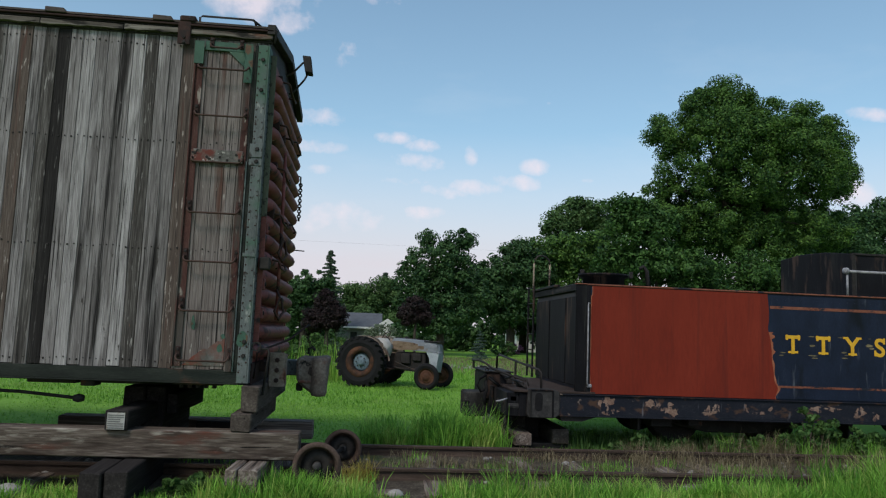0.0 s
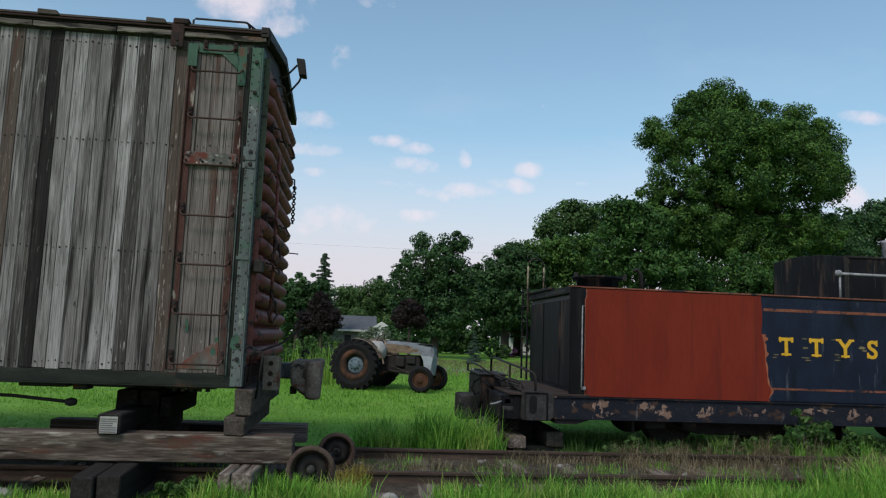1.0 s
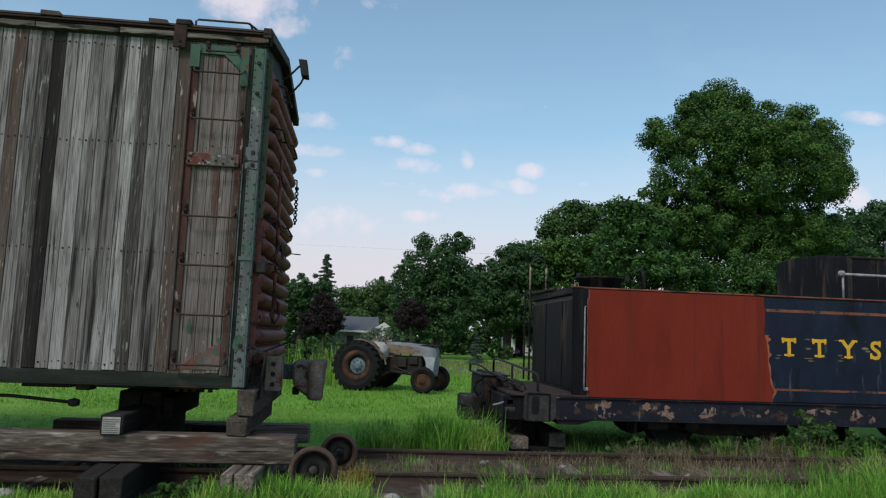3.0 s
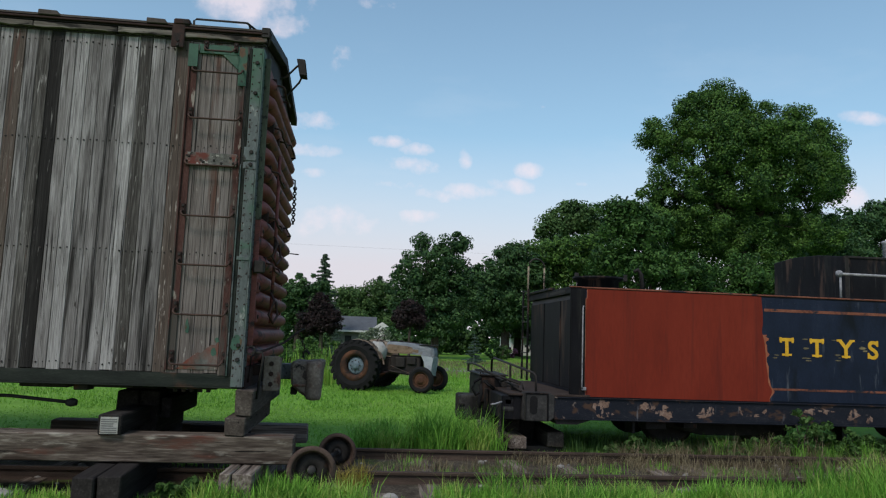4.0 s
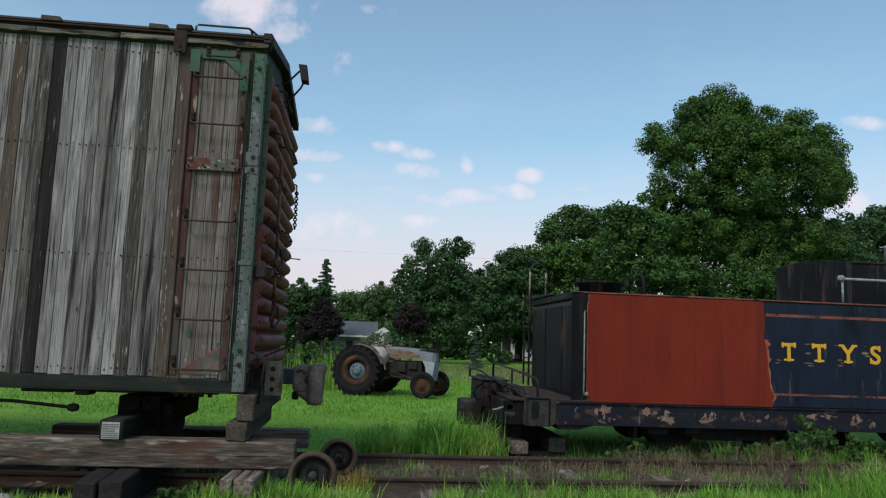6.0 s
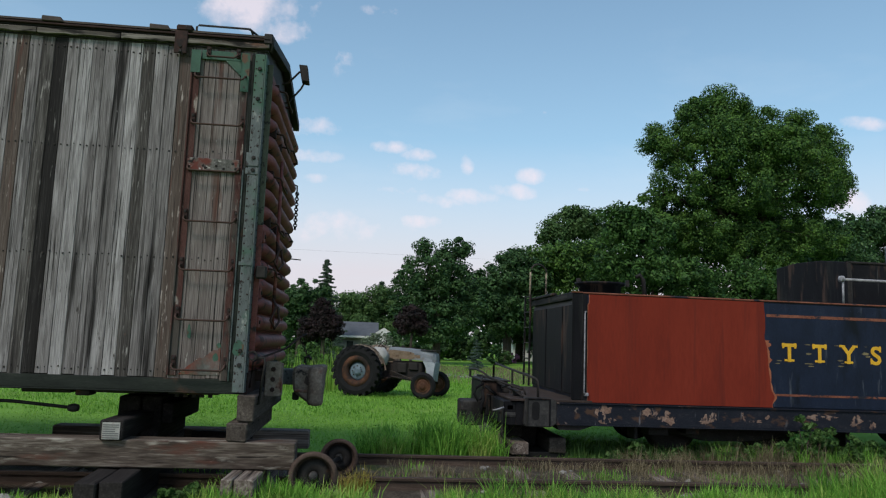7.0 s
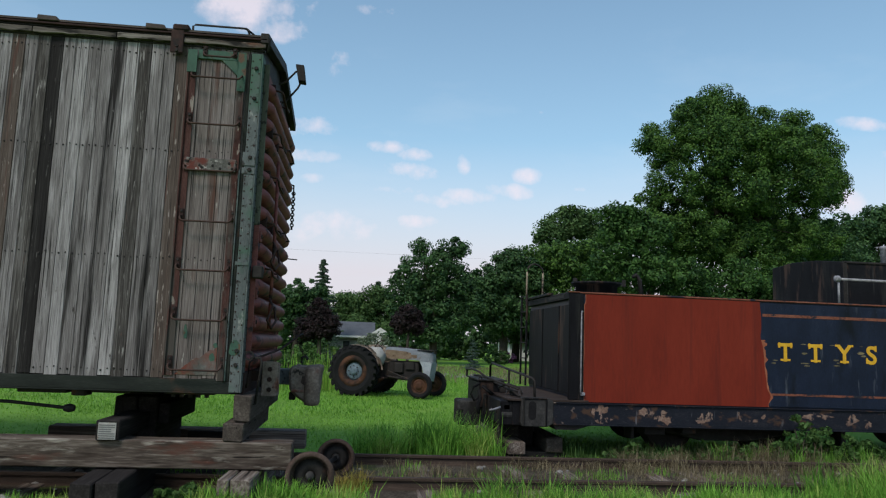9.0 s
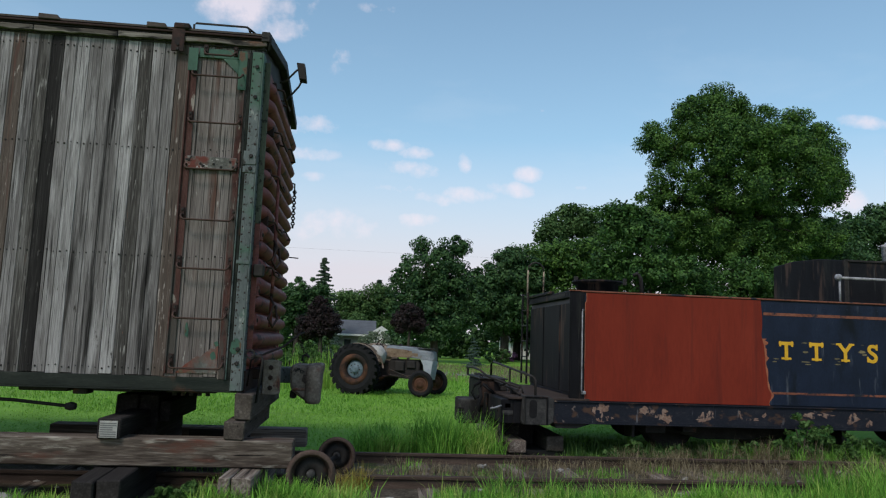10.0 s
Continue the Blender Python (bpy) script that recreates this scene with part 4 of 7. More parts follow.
    for z in (2.30, 1.72):
        part("chain_hook", tube([(BX + 0.15, BY0 + 0.60, z + 0.2), (BX + 0.20, BY0 + 0.5, z + 0.12), (BX + 0.16, BY0 + 0.42, z - 0.02), (BX + 0.20, BY0 + 0.46, z - 0.10), (BX + 0.23, BY0 + 0.58, z - 0.02), (BX + 0.2, BY0 + 0.6, z + 0.12)], 0.013, 6), M["rung"], car, "", True)
    for z in (3.75, 2.75):
        part("end_grab_iron", tube([(BX + 0.03, BY0 + 1.7, z), (BX + 0.14, BY0 + 1.72, z), (BX + 0.14, BY0 + 2.3, z - 0.02), (BX + 0.03, BY0 + 2.32, z - 0.02)], 0.010, 6), M["iron"], car, "", True)
    bm = bmesh.new()
    for k in range(14):
        z = 3.47 - k * 0.036
        lathe([(0.014, -0.012), (0.029, -0.012), (0.029, 0.012), (0.014, 0.012)], 8, (BX + 0.095, BY1 + 0.02, z), "x" if k % 2 else "y", bm, True)
    part("hanging_chain", bm, M["iron"], car, "black chain hanging from the end")
    part("chain_bracket", tube([(BX + 0.01, BY1 - 0.02, 3.6), (BX + 0.09, BY1 + 0.02, 3.58), (BX + 0.095, BY1 + 0.02, 3.46)], 0.012, 6), M["iron"], car)
    part("wire_stub", tube([(BX, BY1 - 0.02, 2.58), (BX + 0.2, BY1, 2.57)], 0.008, 5), M["iron"], car)
    # black marker box on two bent arms
    holder = part("marker_box", prism([(-0.870, 4.632), (-0.775, 4.628), (-0.745, 4.432), (-0.830, 4.440)], "y", 8.22, 8.36, None, 0.008), M["iron"], car, "black iron marker box on two arms")
    part("marker_arm", tube([(BX + 0.02, 8.29, 4.40), (-0.98, 8.29, 4.43), (-0.865, 8.29, 4.565), (-0.82, 8.29, 4.57)], 0.012, 6), M["iron"], holder)
    part("marker_arm", tube([(BX + 0.02, 8.29, 4.17), (-0.965, 8.29, 4.20), (-0.835, 8.29, 4.37), (-0.805, 8.29, 4.44)], 0.012, 6), M["iron"], holder)
    # underframe
    bm = box(L, BX + 0.0, BY0 - 0.005, BY0 + 0.012, 1.02, 1.135, 0.003)
    box(L, BX + 0.0, BY0 - 0.005, BY0 + 0.09, 1.005, 1.019, 0.003, bm)
    part("side_sill", bm, M["sill"], car, "dark green steel side sill")
    part("far_side_sill", box(L, BX, BY1 - 0.1, BY1, 1.0, 1.135, 0.003), M["sill"], car)
    part("end_sill", box(BX - 0.10, BX + 0.03, BY0 + 0.08, BY1 - 0.1, 1.0, 1.20, 0.004), M["rust"], car)
    part("centre_sill", box(L, BX - 0.12, 8.36, 8.66, 0.90, 1.08, 0.004), M["iron"], car)
    for x, w in ((-2.9, 0.06), (-3.9, 0.06), (-5.2, 0.06), (-7.0, 0.06)):
        part("cross_bearer", prism([(BY0 + 0.1, 1.08), (BY1 - 0.1, 1.08), (BY1 - 0.1, 1.0), (8.8, 0.90), (8.2, 0.90), (BY0 + 0.1, 1.0)], "x", x, x + w), M["iron"], car)
    part("body_bolster", prism([(BY0 + 0.1, 1.08), (BY1 - 0.1, 1.08), (BY1 - 0.1, 0.98), (8.9, 0.90), (8.1, 0.90), (BY0 + 0.1, 0.98)], "x", -2.40, -2.05), M["iron"], car)
    for k in range(5):
        part("sill_bolt", tube([(-1.68 + k * 0.075, BY0 + 0.14, 1.02), (-1.68 + k * 0.075, BY0 + 0.14, 0.955)], 0.022, 6), M["iron"], car)
    part("bolt_plate", box(-1.75, -1.30, BY0 + 0.08, BY0 + 0.22, 0.985, 1.004, 0.003), M["iron"], car)
    for x0, x1, z in ((-3.05, -2.62, 0.965), (-2.58, -2.45, 0.945)):
        part("underframe_lug", box(x0, x1, BY0 + 0.12, BY0 + 0.3, z, 1.004, 0.01), M["iron"], car)
    part("brake_rod", tube([(-7.5, 7.35, 0.98), (-3.15, 7.3, 0.865), (-2.70, 7.3, 0.825), (-2.66, 7.3, 0.822)], 0.016, 8), M["iron"], car, "black brake rod", True)
    part("brake_rod_end", lathe([(0.012, -0.05), (0.03, -0.045), (0.042, 0.0), (0.03, 0.045), (0.01, 0.05)], 10, (-2.63, 7.3, 0.82), "x"), M["iron"], car, "", True)
    # coupler on the end
    cp = part("coupler_shank", box(-1.15, -0.68, 8.40, 8.62, 1.02, 1.19, 0.012), M["green_paint"], car, "green-grey coupler shank")
    head = prism([(-0.735, 1.19), (-0.70, 1.245), (-0.60, 1.225), (-0.395, 1.250), (-0.368, 1.215), (-0.39, 1.17), (-0.405, 0.93), (-0.425, 0.835), (-0.50, 0.820), (-0.60, 0.872), (-0.68, 0.935), (-0.72, 0.965)], "y", 8.20, 8.74, None, 0.028)
    part("coupler_head", head, M["coupler"], cp, "rusty iron coupler head")
    part("coupler_knuckle", lathe([(0.03, 0.815), (0.075, 0.825), (0.088, 0.86), (0.088, 1.19), (0.07, 1.225), (0.03, 1.235)], 18, (-0.475, 8.215, 0), "z"), M["coupler"], cp, "worn brown knuckle", True)
    part("head_ledge", box(-0.70, -0.40, 8.185, 8.21, 0.955, 0.985, 0.008), M["coupler"], cp)
    part("head_mark", prism([(-0.60, 1.06), (-0.585, 1.13), (-0.545, 1.125), (-0.53, 1.05), (-0.56, 1.03)], "y", 8.194, 8.202), M["deck"], cp, "rust-brown scraped patch")
    part("coupler_lock", merge(box(-0.73, -0.66, 8.32, 8.42, 0.86, 0.95, 0.012), box(-0.61, -0.56, 8.28, 8.36, 0.88, 0.95, 0.01)), M["iron"], cp)
    part("coupler_pin", tube([(-0.62, 8.42, 1.26), (-0.62, 8.42, 1.32), (-0.58, 8.42, 1.34), (-0.55, 8.42, 1.30)], 0.018, 6), M["iron"], cp)
    bm = bmesh.new()
    for k in range(9):
        lathe([(0.010, -0.005), (0.018, -0.005), (0.018, 0.005), (0.010, 0.005)], 7, (-0.60 - 0.012 * k, 8.42, 1.35 + 0.026 * k), "x" if k % 2 else "y", bm, True)
    part("lift_chain", bm, M["rust"], cp)
    part("uncoupling_lever", tube([(-1.02, 7.12, 1.06), (-1.0, 7.12, 1.30), (-0.96, 7.2, 1.33), (-0.80, 8.0, 1.42), (-0.66, 8.35, 1.56), (-0.62, 8.42, 1.58)], 0.011, 6), M["rust"], car, "rusty uncoupling lever", True)
    part("striker", box(BX + 0.03, BX + 0.10, 8.18, 8.84, 0.92, 1.30, 0.008), M["iron"], car)
    part("air_pipe_bracket", merge(box(-0.935, -0.785, 7.55, 7.575, 0.955, 1.295, 0.006), merge(box(-0.80, -0.775, 7.576, 7.70, 0.96, 1.28, 0.005), box(-0.94, -0.915, 7.576, 7.70, 0.96, 1.28, 0.005))), M["coupler"], car, "rusty riveted iron bracket")
    part("bracket_arm", box(BX, -0.94, 7.60, 7.68, 1.10, 1.20, 0.006), M["rust"], car)
    for z in (1.02, 1.12, 1.22):
        part("bracket_bolt", stud(-0.86, 7.55, z, 0.026, (0, -1, 0)), M["rust"], car)
    part("corner_step", tube([(-0.99, 7.06, 1.34), (-0.90, 7.08, 1.34), (-0.885, 7.08, 1.30), (-0.92, 7.06, 0.92), (-1.0, 7.06, 0.90)], 0.013, 6), M["iron"], car, "bent iron corner step", True)
    part("grab_ring", lathe([(0.032, -0.008), (0.046, -0.008), (0.046, 0.008), (0.032, 0.008)], 12, (-1.0, 7.05, 1.36), "y", None, True), M["iron"], car)


def timber(name, x0, x1, y0, y1, z0, z1, mat, label, tilt=0.0):
    c = ((x0 + x1) / 2, (y0 + y1) / 2, z0)
    ob = solo(name, box(x0, x1, y0, y1, z0, z1, 0.010, None, 1, 0.006), M[mat], label, "timber", "timber cribbing under the boxcar", at=c)
    ob.rotation_euler = (0, 0, radians(tilt))
    return ob


def build_cribbing():
    timber("long_timber", -9.5, -0.548, 6.93, 7.18, 0.352, 0.590, "tie_front", "long weathered brown timber beam with split grain")
    timber("long_timber", -3.56, -0.585, 9.28, 9.52, 0.20, 0.415, "tie_x", "grey weathered timber beam at the back")
    timber("low_block", -2.27, -2.10, 6.30, 8.3, 0.04, 0.335, "tie_y_dark", "dark creosoted tie under the long timber", 3)
    timber("low_block", -2.085, -1.905, 6.34, 8.3, 0.04, 0.345, "tie_y_dark", "dark creosoted tie under the long timber", 3)
    timber("low_block", -1.075, -0.985, 6.50, 8.2, 0.05, 0.348, "tie_y", "grey split tie under the long timber", -3)
    timber("low_block", -0.970, -0.80, 6.52, 8.2, 0.05, 0.345, "tie_y", "grey split tie under the long timber", -3)
    timber("low_block", -4.6, -4.3, 6.5, 8.3, 0.04, 0.345, "tie_y_dark", "dark creosoted tie under the long timber", 2)
    t = timber("tagged_tie", -2.245, -2.045, 6.88, 7.83, 0.593, 0.762, "tie_y_dark", "dark tie with a white printed tag on its end")
    tag = part("tag", box(-2.220, -2.070, 6.868, 6.873, 0.600, 0.745), M["tag_white"], t, "white tag with grey printed lines")
    for k in range(7):
        part("tag_line", box(-2.214, -2.078 - (0.03 if k in (3, 4) else 0), 6.864, 6.867, 0.609 + k * 0.0185, 0.617 + k * 0.0185), M["print_grey"], tag)
    timber("crib_post", -2.40, -2.19, 7.85, 9.05, 0.60, 0.90, "tie_y_dark", "black creosoted crib block under the bolster")
    timber("crib_post", -2.185, -2.00, 7.90, 9.05, 0.45, 0.90, "tie_y_dark", "black creosoted crib block under the bolster")
    timber("crib_post", -2.43, -2.00, 7.86, 9.05, 0.05, 0.447, "tie_y_dark", "black creosoted crib block under the bolster")
    timber("crib_post", -2.40, -2.19, 7.87, 9.05, 0.45, 0.597, "tie_y_dark", "black creosoted crib block under the bolster")
    timber("crib_block", -1.995, -1.885, 7.95, 9.2, 0.62, 0.83, "tie_y_dark", "black creosoted crib block wedged beside the post")
    timber("crib_block", -1.172, -0.985, 6.92, 8.75, 0.593, 0.762, "tie_y_brown", "dark brown tie end, cracked")
    timber("crib_block", -1.095, -0.940, 6.96, 9.3, 0.765, 1.003, "tie_y_brown", "brown tie end carrying the corner")
    timber("crib_block", -1.95, -1.25, 9.20, 9.275, 0.25, 0.40, "tie_x_dark", "dark timber beside the far beam")


def build_wheelset():
    ws = thing("cart_wheelset", (-0.29, 7.60, 0.06), "small rusty iron cart wheels on one axle", "wheelset")
    prof = [(0.03, 0.05), (0.05, 0.05), (0.05, -0.005), (0.155, 0.035), (0.172, 0.03), (0.178, -0.06), (0.186, -0.068), (0.218, -0.060), (0.224, -0.045), (0.218, -0.02), (0.205, -0.01), (0.203, 0.075), (0.16, 0.075), (0.05, 0.065), (0.03, 0.06)]
    for x, y, z, k in ((-0.377, 6.97, 0.302, 1.0), (-0.186, 8.30, 0.262, 0.93)):
        w = part("wheel", lathe([(r * k, h) for r, h in prof], 40, (x, y, z), "y"), M["wheel_rust"], ws, "rusty flanged iron wheel", True)
        # web in darker iron than the rim: the hollow's shade is in its colour
        part("web_plate", lathe([(0.05 * k, -0.006), (0.15 * k, 0.026), (0.15 * k, 0.034), (0.05 * k, 0.004)], 28, (x, y - 0.004, z), "y", None, True), M["iron"], w, "dished web darkened for the shade of the hollow", True)
        part("hub_cap", lathe([(0.01, -0.05), (0.034, -0.045), (0.042, -0.02), (0.045, 0.01), (0.02, 0.012)], 14, (x, y, z), "y"), M["cast"], w, "", True)
    part("axle", tube([(-0.377, 7.0, 0.302), (-0.186, 8.28, 0.262)], 0.026, 10), M["iron"], ws, "", True)


# ---------------------------------------------------------------- tender
TX, TY0, TY1, TZ0, TZ1 = 3.06, 10.04, 13.10, 0.79, 2.31


def letter_mesh(ch, size, x, z, y):
    """A slab-serif capital, 12 mm thick, in paint."""
    cu = bpy.data.curves.new("letter", "FONT")
    cu.body, cu.size, cu.align_x, cu.extrude, cu.offset = ch, size * 1.38, "CENTER", 0.003, 0.008
    ob = bpy.data.objects.new("letter", cu)
    scene.collection.objects.link(ob)
    bpy.context.view_layer.update()
    me = bpy.data.meshes.new_from_object(ob.evaluated_get(bpy.context.evaluated_depsgraph_get()))
    bpy.data.objects.remove(ob)
    bm = bmesh.new()
    bm.from_mesh(me)
    bpy.data.meshes.remove(me)
    for v in bm.verts:
        v.co = Vector((x + v.co.x, y - v.co.z, z + v.co.y))
    h = size
    s = {"T": [(-0.04, 0.04, 0.0, 0.03, 0.075), (-0.105, -0.075, h - 0.075, h, 0.0), (0.075, 0.105, h - 0.075, h, 0.0)],
         "Y": [(-0.04, 0.04, 0.0, 0.03, 0.055), (-0.14, -0.06, h - 0.03, h, 0.0), (0.06, 0.14, h - 0.03, h, 0.0)],
         "S": [(0.055, 0.082, h - 0.085, h, 0.0), (-0.085, -0.058, 0.0, 0.08, 0.0)]}[ch]
    for x0, x1, z0, z1, wide in s:
        box(x + x0 - wide * 0.45, x + x1 + wide * 0.45, y - 0.0035, y + 0.002, z + z0, z + z1, 0, bm)
    return bm


def build_tender():
    t = thing("tender", (7.5, 11.5, 0.4), "old locomotive tender, dark blue tank with red primer panel", "tender")
    R = 12.5
    part("tank", box(TX, R, TY0, TY1, TZ0, TZ1 - 0.02, 0.02, None, 2), M["tank"], t, "dark navy blue steel tank with worn paint")
    part("tank_top_lip", box(TX - 0.012, R, TY0 - 0.014, TY1 + 0.01, TZ1 - 0.018, TZ1 + 0.004, 0.005), M["stripe"], t, "thin rusty lip along the top")
    part("tank_deck", box(TX + 0.03, R - 0.03, TY0 + 0.03, TY1 - 0.03, TZ1 + 0.006, TZ1 + 0.012), M["tank_black"], t)
    # red primer panel with a brushed, ragged right edge
    n = 60
    left_edge, right_edge = [], []
    for k in range(n + 1):
        z = TZ0 + 0.01 + (TZ1 - 0.035 - TZ0) * k / n
        f = k / n
        right_edge.append((5.80 - 0.10 * f + 0.022 * noise.noise(Vector((0, 0, z * 4))) + 0.05 * math.exp(-((f - 0.1) / 0.05) ** 2) - 0.03 * math.exp(-((f - 0.66) / 0.06) ** 2), z))
        left_edge.append((TX + 0.055 + 0.02 * noise.noise(Vector((5, 0, z * 3))) + (0.02 if f > 0.9 else 0), z))
    bm = prism(right_edge + left_edge[::-1], "y", TY0 - 0.0034, TY0 - 0.0008)
    part("primer_panel", bm, M["red_primer"], t, "flat brick-red primer panel")
    rng = random.Random(3)
    fringe = [(x + 0.022 + 0.035 * noise.noise(Vector((2, 0, z * 9))) + (0.06 if 0.42 < (z - TZ0) / 1.5 < 0.66 else 0) * abs(noise.noise(Vector((4, 1, z * 14)))) * 2, z) for x, z in right_edge if z < 1.75]
    part("primer_fringe", prism(fringe + [(5.5, fringe[-1][1]), (5.5, fringe[0][1])], "y", TY0 - 0.0026, TY0 - 0.0006), M["primer_edge"], t, "pale ragged primer edge")
    fringe = [(x - 0.012 - 0.012 * noise.noise(Vector((7, 0, z * 11))), z) for x, z in left_edge]
    part("primer_fringe", prism(fringe + [(3.5, fringe[-1][1]), (3.5, fringe[0][1])], "y", TY0 - 0.0026, TY0 - 0.0006), M["primer_edge"], t)
    part("upper_stripe", box(5.74, R, TY0 - 0.004, TY0 - 0.001, 2.075, 2.115), M["stripe"], t, "faded orange stripe")
    part("lower_stripe", box(5.86, R, TY0 - 0.004, TY0 - 0.001, 0.962, 0.992), M["stripe"], t, "faded orange stripe")
    for ch, x in (("T", 6.075), ("T", 6.535), ("Y", 6.98), ("S", 7.40)):
        part("letter", letter_mesh(ch, 0.26, x, 1.455, TY0 - 0.003), M["letter"], t, "yellow painted capital " + ch)
    for x, z, w, h in ((6.36, 1.70, 0.10, 0.02), (6.37, 1.57, 0.09, 0.035), (6.37, 1.43, 0.14, 0.02), (6.40, 1.395, 0.10, 0.02), (6.85, 1.49, 0.09, 0.03), (6.86, 1.41, 0.10, 0.02), (6.80, 1.70, 0.10, 0.014), (6.88, 1.45, 0.05, 0.02),
                       (7.24, 1.60, 0.12, 0.05), (7.28, 1.56, 0.08, 0.03), (5.92, 1.46, 0.10, 0.014), (5.90, 1.42, 0.08, 0.02), (7.25, 1.70, 0.06, 0.012)):
        pts = [(x + w / 2 * math.cos(a) * rng.uniform(0.7, 1.1), z + h / 2 * math.sin(a) * rng.uniform(0.7, 1.1)) for a in (i * math.pi / 5 for i in range(10))]
        part("paint_trace", prism(pts, "y", TY0 - 0.0030, TY0 - 0.0008), M["ghost"], t, "trace of older yellow lettering")
    rivet = link("rivet", stud(0, 0, 0, 0.009, (0, -1, 0)), M["tank"])
    for k in range(56):
        for x, z in ((5.85, 2.20), (5.90, 0.84)):
            ob = new("rivet", rivet)
            ob.parent = t
            ob.location = Vector((x + k * 0.118, TY0 - 0.001, z)) - base_of(t)
    part("panel_seam", box(8.7, 8.78, TY0 - 0.006, TY0 - 0.001, TZ0 + 0.02, TZ1 - 0.03), M["tank"], t)
    # end of the tank: black vertical panels, trim, top frame
    y = TY0 + 0.02
    widths = (0.30, 0.42, 0.26, 0.46, 0.55, 0.36, 0.62)
    for k, w in enumerate(widths):
        part("end_panel", box(TX - 0.03 - 0.012 * (k % 2), TX - 0.002, y + 0.006, y + w - 0.006, TZ0 + 0.08, TZ1 - 0.10 - (0.0 if k < 1 else 0.05), 0.006), M["tank_black"], t, "black weathered end panel with pale streaks")
        y += w
    part("end_top_rail", box(TX - 0.07, TX - 0.001, TY0 + 0.35, TY1 + 0.02, TZ1 - 0.075, TZ1 + 0.03, 0.008), M["tank_black"], t)
    part("end_top_slot", box(TX - 0.075, TX - 0.071, TY0 + 0.60, TY0 + 1.5, TZ1 - 0.045, TZ1 - 0.005), M["iron"], t)
    part("end_top_frame", box(TX - 0.10, TX - 0.02, TY0 + 1.4, TY1 + 0.08, TZ1 + 0.032, TZ1 + 0.075, 0.008), M["tank_black"], t)
    part("corner_wing", box(2.895, TX - 0.002, TY0 - 0.004, TY0 + 0.05, TZ0 + 0.03, TZ1 - 0.01, 0.012, None, 2), M["tank_black"], t, "dark blue-black side sheet standing past the end")
    part("wing_lip", box(2.885, TX - 0.013, TY0 - 0.014, TY0 + 0.06, TZ1 - 0.008, TZ1 + 0.006, 0.004), M["stripe"], t)
    part("corner_strip", box(TX - 0.016, TX + 0.045, TY0 - 0.010, TY0 + 0.05, TZ0 + 0.02, TZ1 - 0.02, 0.004), M["tank_black"], t)
    part("corner_handrail", tube([(TX + 0.03, TY0 - 0.012, 2.04), (TX + 0.0, TY0 - 0.06, 2.04), (TX - 0.01, TY0 - 0.07, 2.02), (TX - 0.01, TY0 - 0.07, 0.94), (TX - 0.0, TY0 - 0.06, 0.92), (TX + 0.03, TY0 - 0.012, 0.92)], 0.010, 8), M["pipe_white"], t, "worn pale grey vertical handrail", True)
    part("handrail_foot", box(TX + 0.0, TX + 0.06, TY0 - 0.05, TY0 - 0.012, 0.885, 0.93, 0.006), M["pipe_white"], t)
    for yy in (TY1 - 0.35, TY1 + 0.06):
        part("end_ladder_stile", box(TX - 0.16, TX - 0.13, yy, yy + 0.04, 0.85, 2.44, 0.004), M["tank_black"], t)
    for k in range(6):
        part("end_ladder_rung", tube([(TX - 0.145, TY1 - 0.33, 1.05 + k * 0.27), (TX - 0.145, TY1 + 0.08, 1.05 + k * 0.27)], 0.012, 6), M["iron"], t)
    for xx in (2.955, 3.245):
        part("hoop_post", tube([(xx, 13.0, 2.33), (xx + 0.004, 13.0, 2.86)], 0.016, 8), M["hoop_pale"], t, "pale flaking hoop post", True)
    part("hoop_top", tube([(2.959, 13.0, 2.84), (2.975, 13.0, 2.93), (3.03, 13.0, 2.99), (3.10, 13.0, 3.005), (3.18, 13.0, 2.98), (3.235, 13.0, 2.92), (3.249, 13.0, 2.84)], 0.016, 8), M["iron"], t, "bent dark hoop", True)
    # filling hatch and marker on top
    hatch = part("filling_hatch", lathe([(0.33, 0), (0.33, 0.20), (0.40, 0.235), (0.40, 0.265), (0.33, 0.265), (0.31, 0.24), (0.02, 0.25)], 28, (3.74, 11.45, TZ1), "z"), M["tank_black"], t, "round black filling hatch with flared lip", True)
    part("hatch_lug", box(3.36, 3.42, 11.42, 11.48, TZ1 + 0.22, TZ1 + 0.33, 0.006), M["iron"], hatch)
    part("hatch_lug", box(4.17, 4.22, 11.42, 11.48, TZ1 + 0.22, TZ1 + 0.33, 0.006), M["iron"], hatch)
    part("vent_pipe", tube([(4.55, 11.6, TZ1), (4.52, 11.6, TZ1 + 0.36), (4.46, 11.6, TZ1 + 0.44), (4.40, 11.6, TZ1 + 0.40)], 0.035, 8), M["iron"], t, "", True)
    # coal bunker set in from the side, with its handrail
    b = part("coal_bunker", prism([(10.62, TZ1 + 0.014), (10.62, 3.01), (11.3, 3.10), (12.0, 3.13), (12.62, 3.09), (12.62, TZ1 + 0.014)], "x", 7.42, R - 0.1, None, 0.01), M["tank_black"], t, "black coal bunker with rust and chalky streaks")
    part("bunker_rim", box(7.41, R - 0.1, 10.60, 10.64, 2.985, 3.02, 0.006), M["iron"], b)
    part("bunker_angle", box(7.40, 7.46, 10.60, 10.62, TZ1 + 0.03, 3.0, 0.004), M["iron"], b)
    part("white_stack", lathe([(0.05, 3.0), (0.05, 3.37), (0.062, 3.38), (0.062, 3.42), (0.04, 3.43)], 14, (8.77, 11.5, 0), "z"), M["pipe_white"], t, "short whitish pipe on the bunker", True)
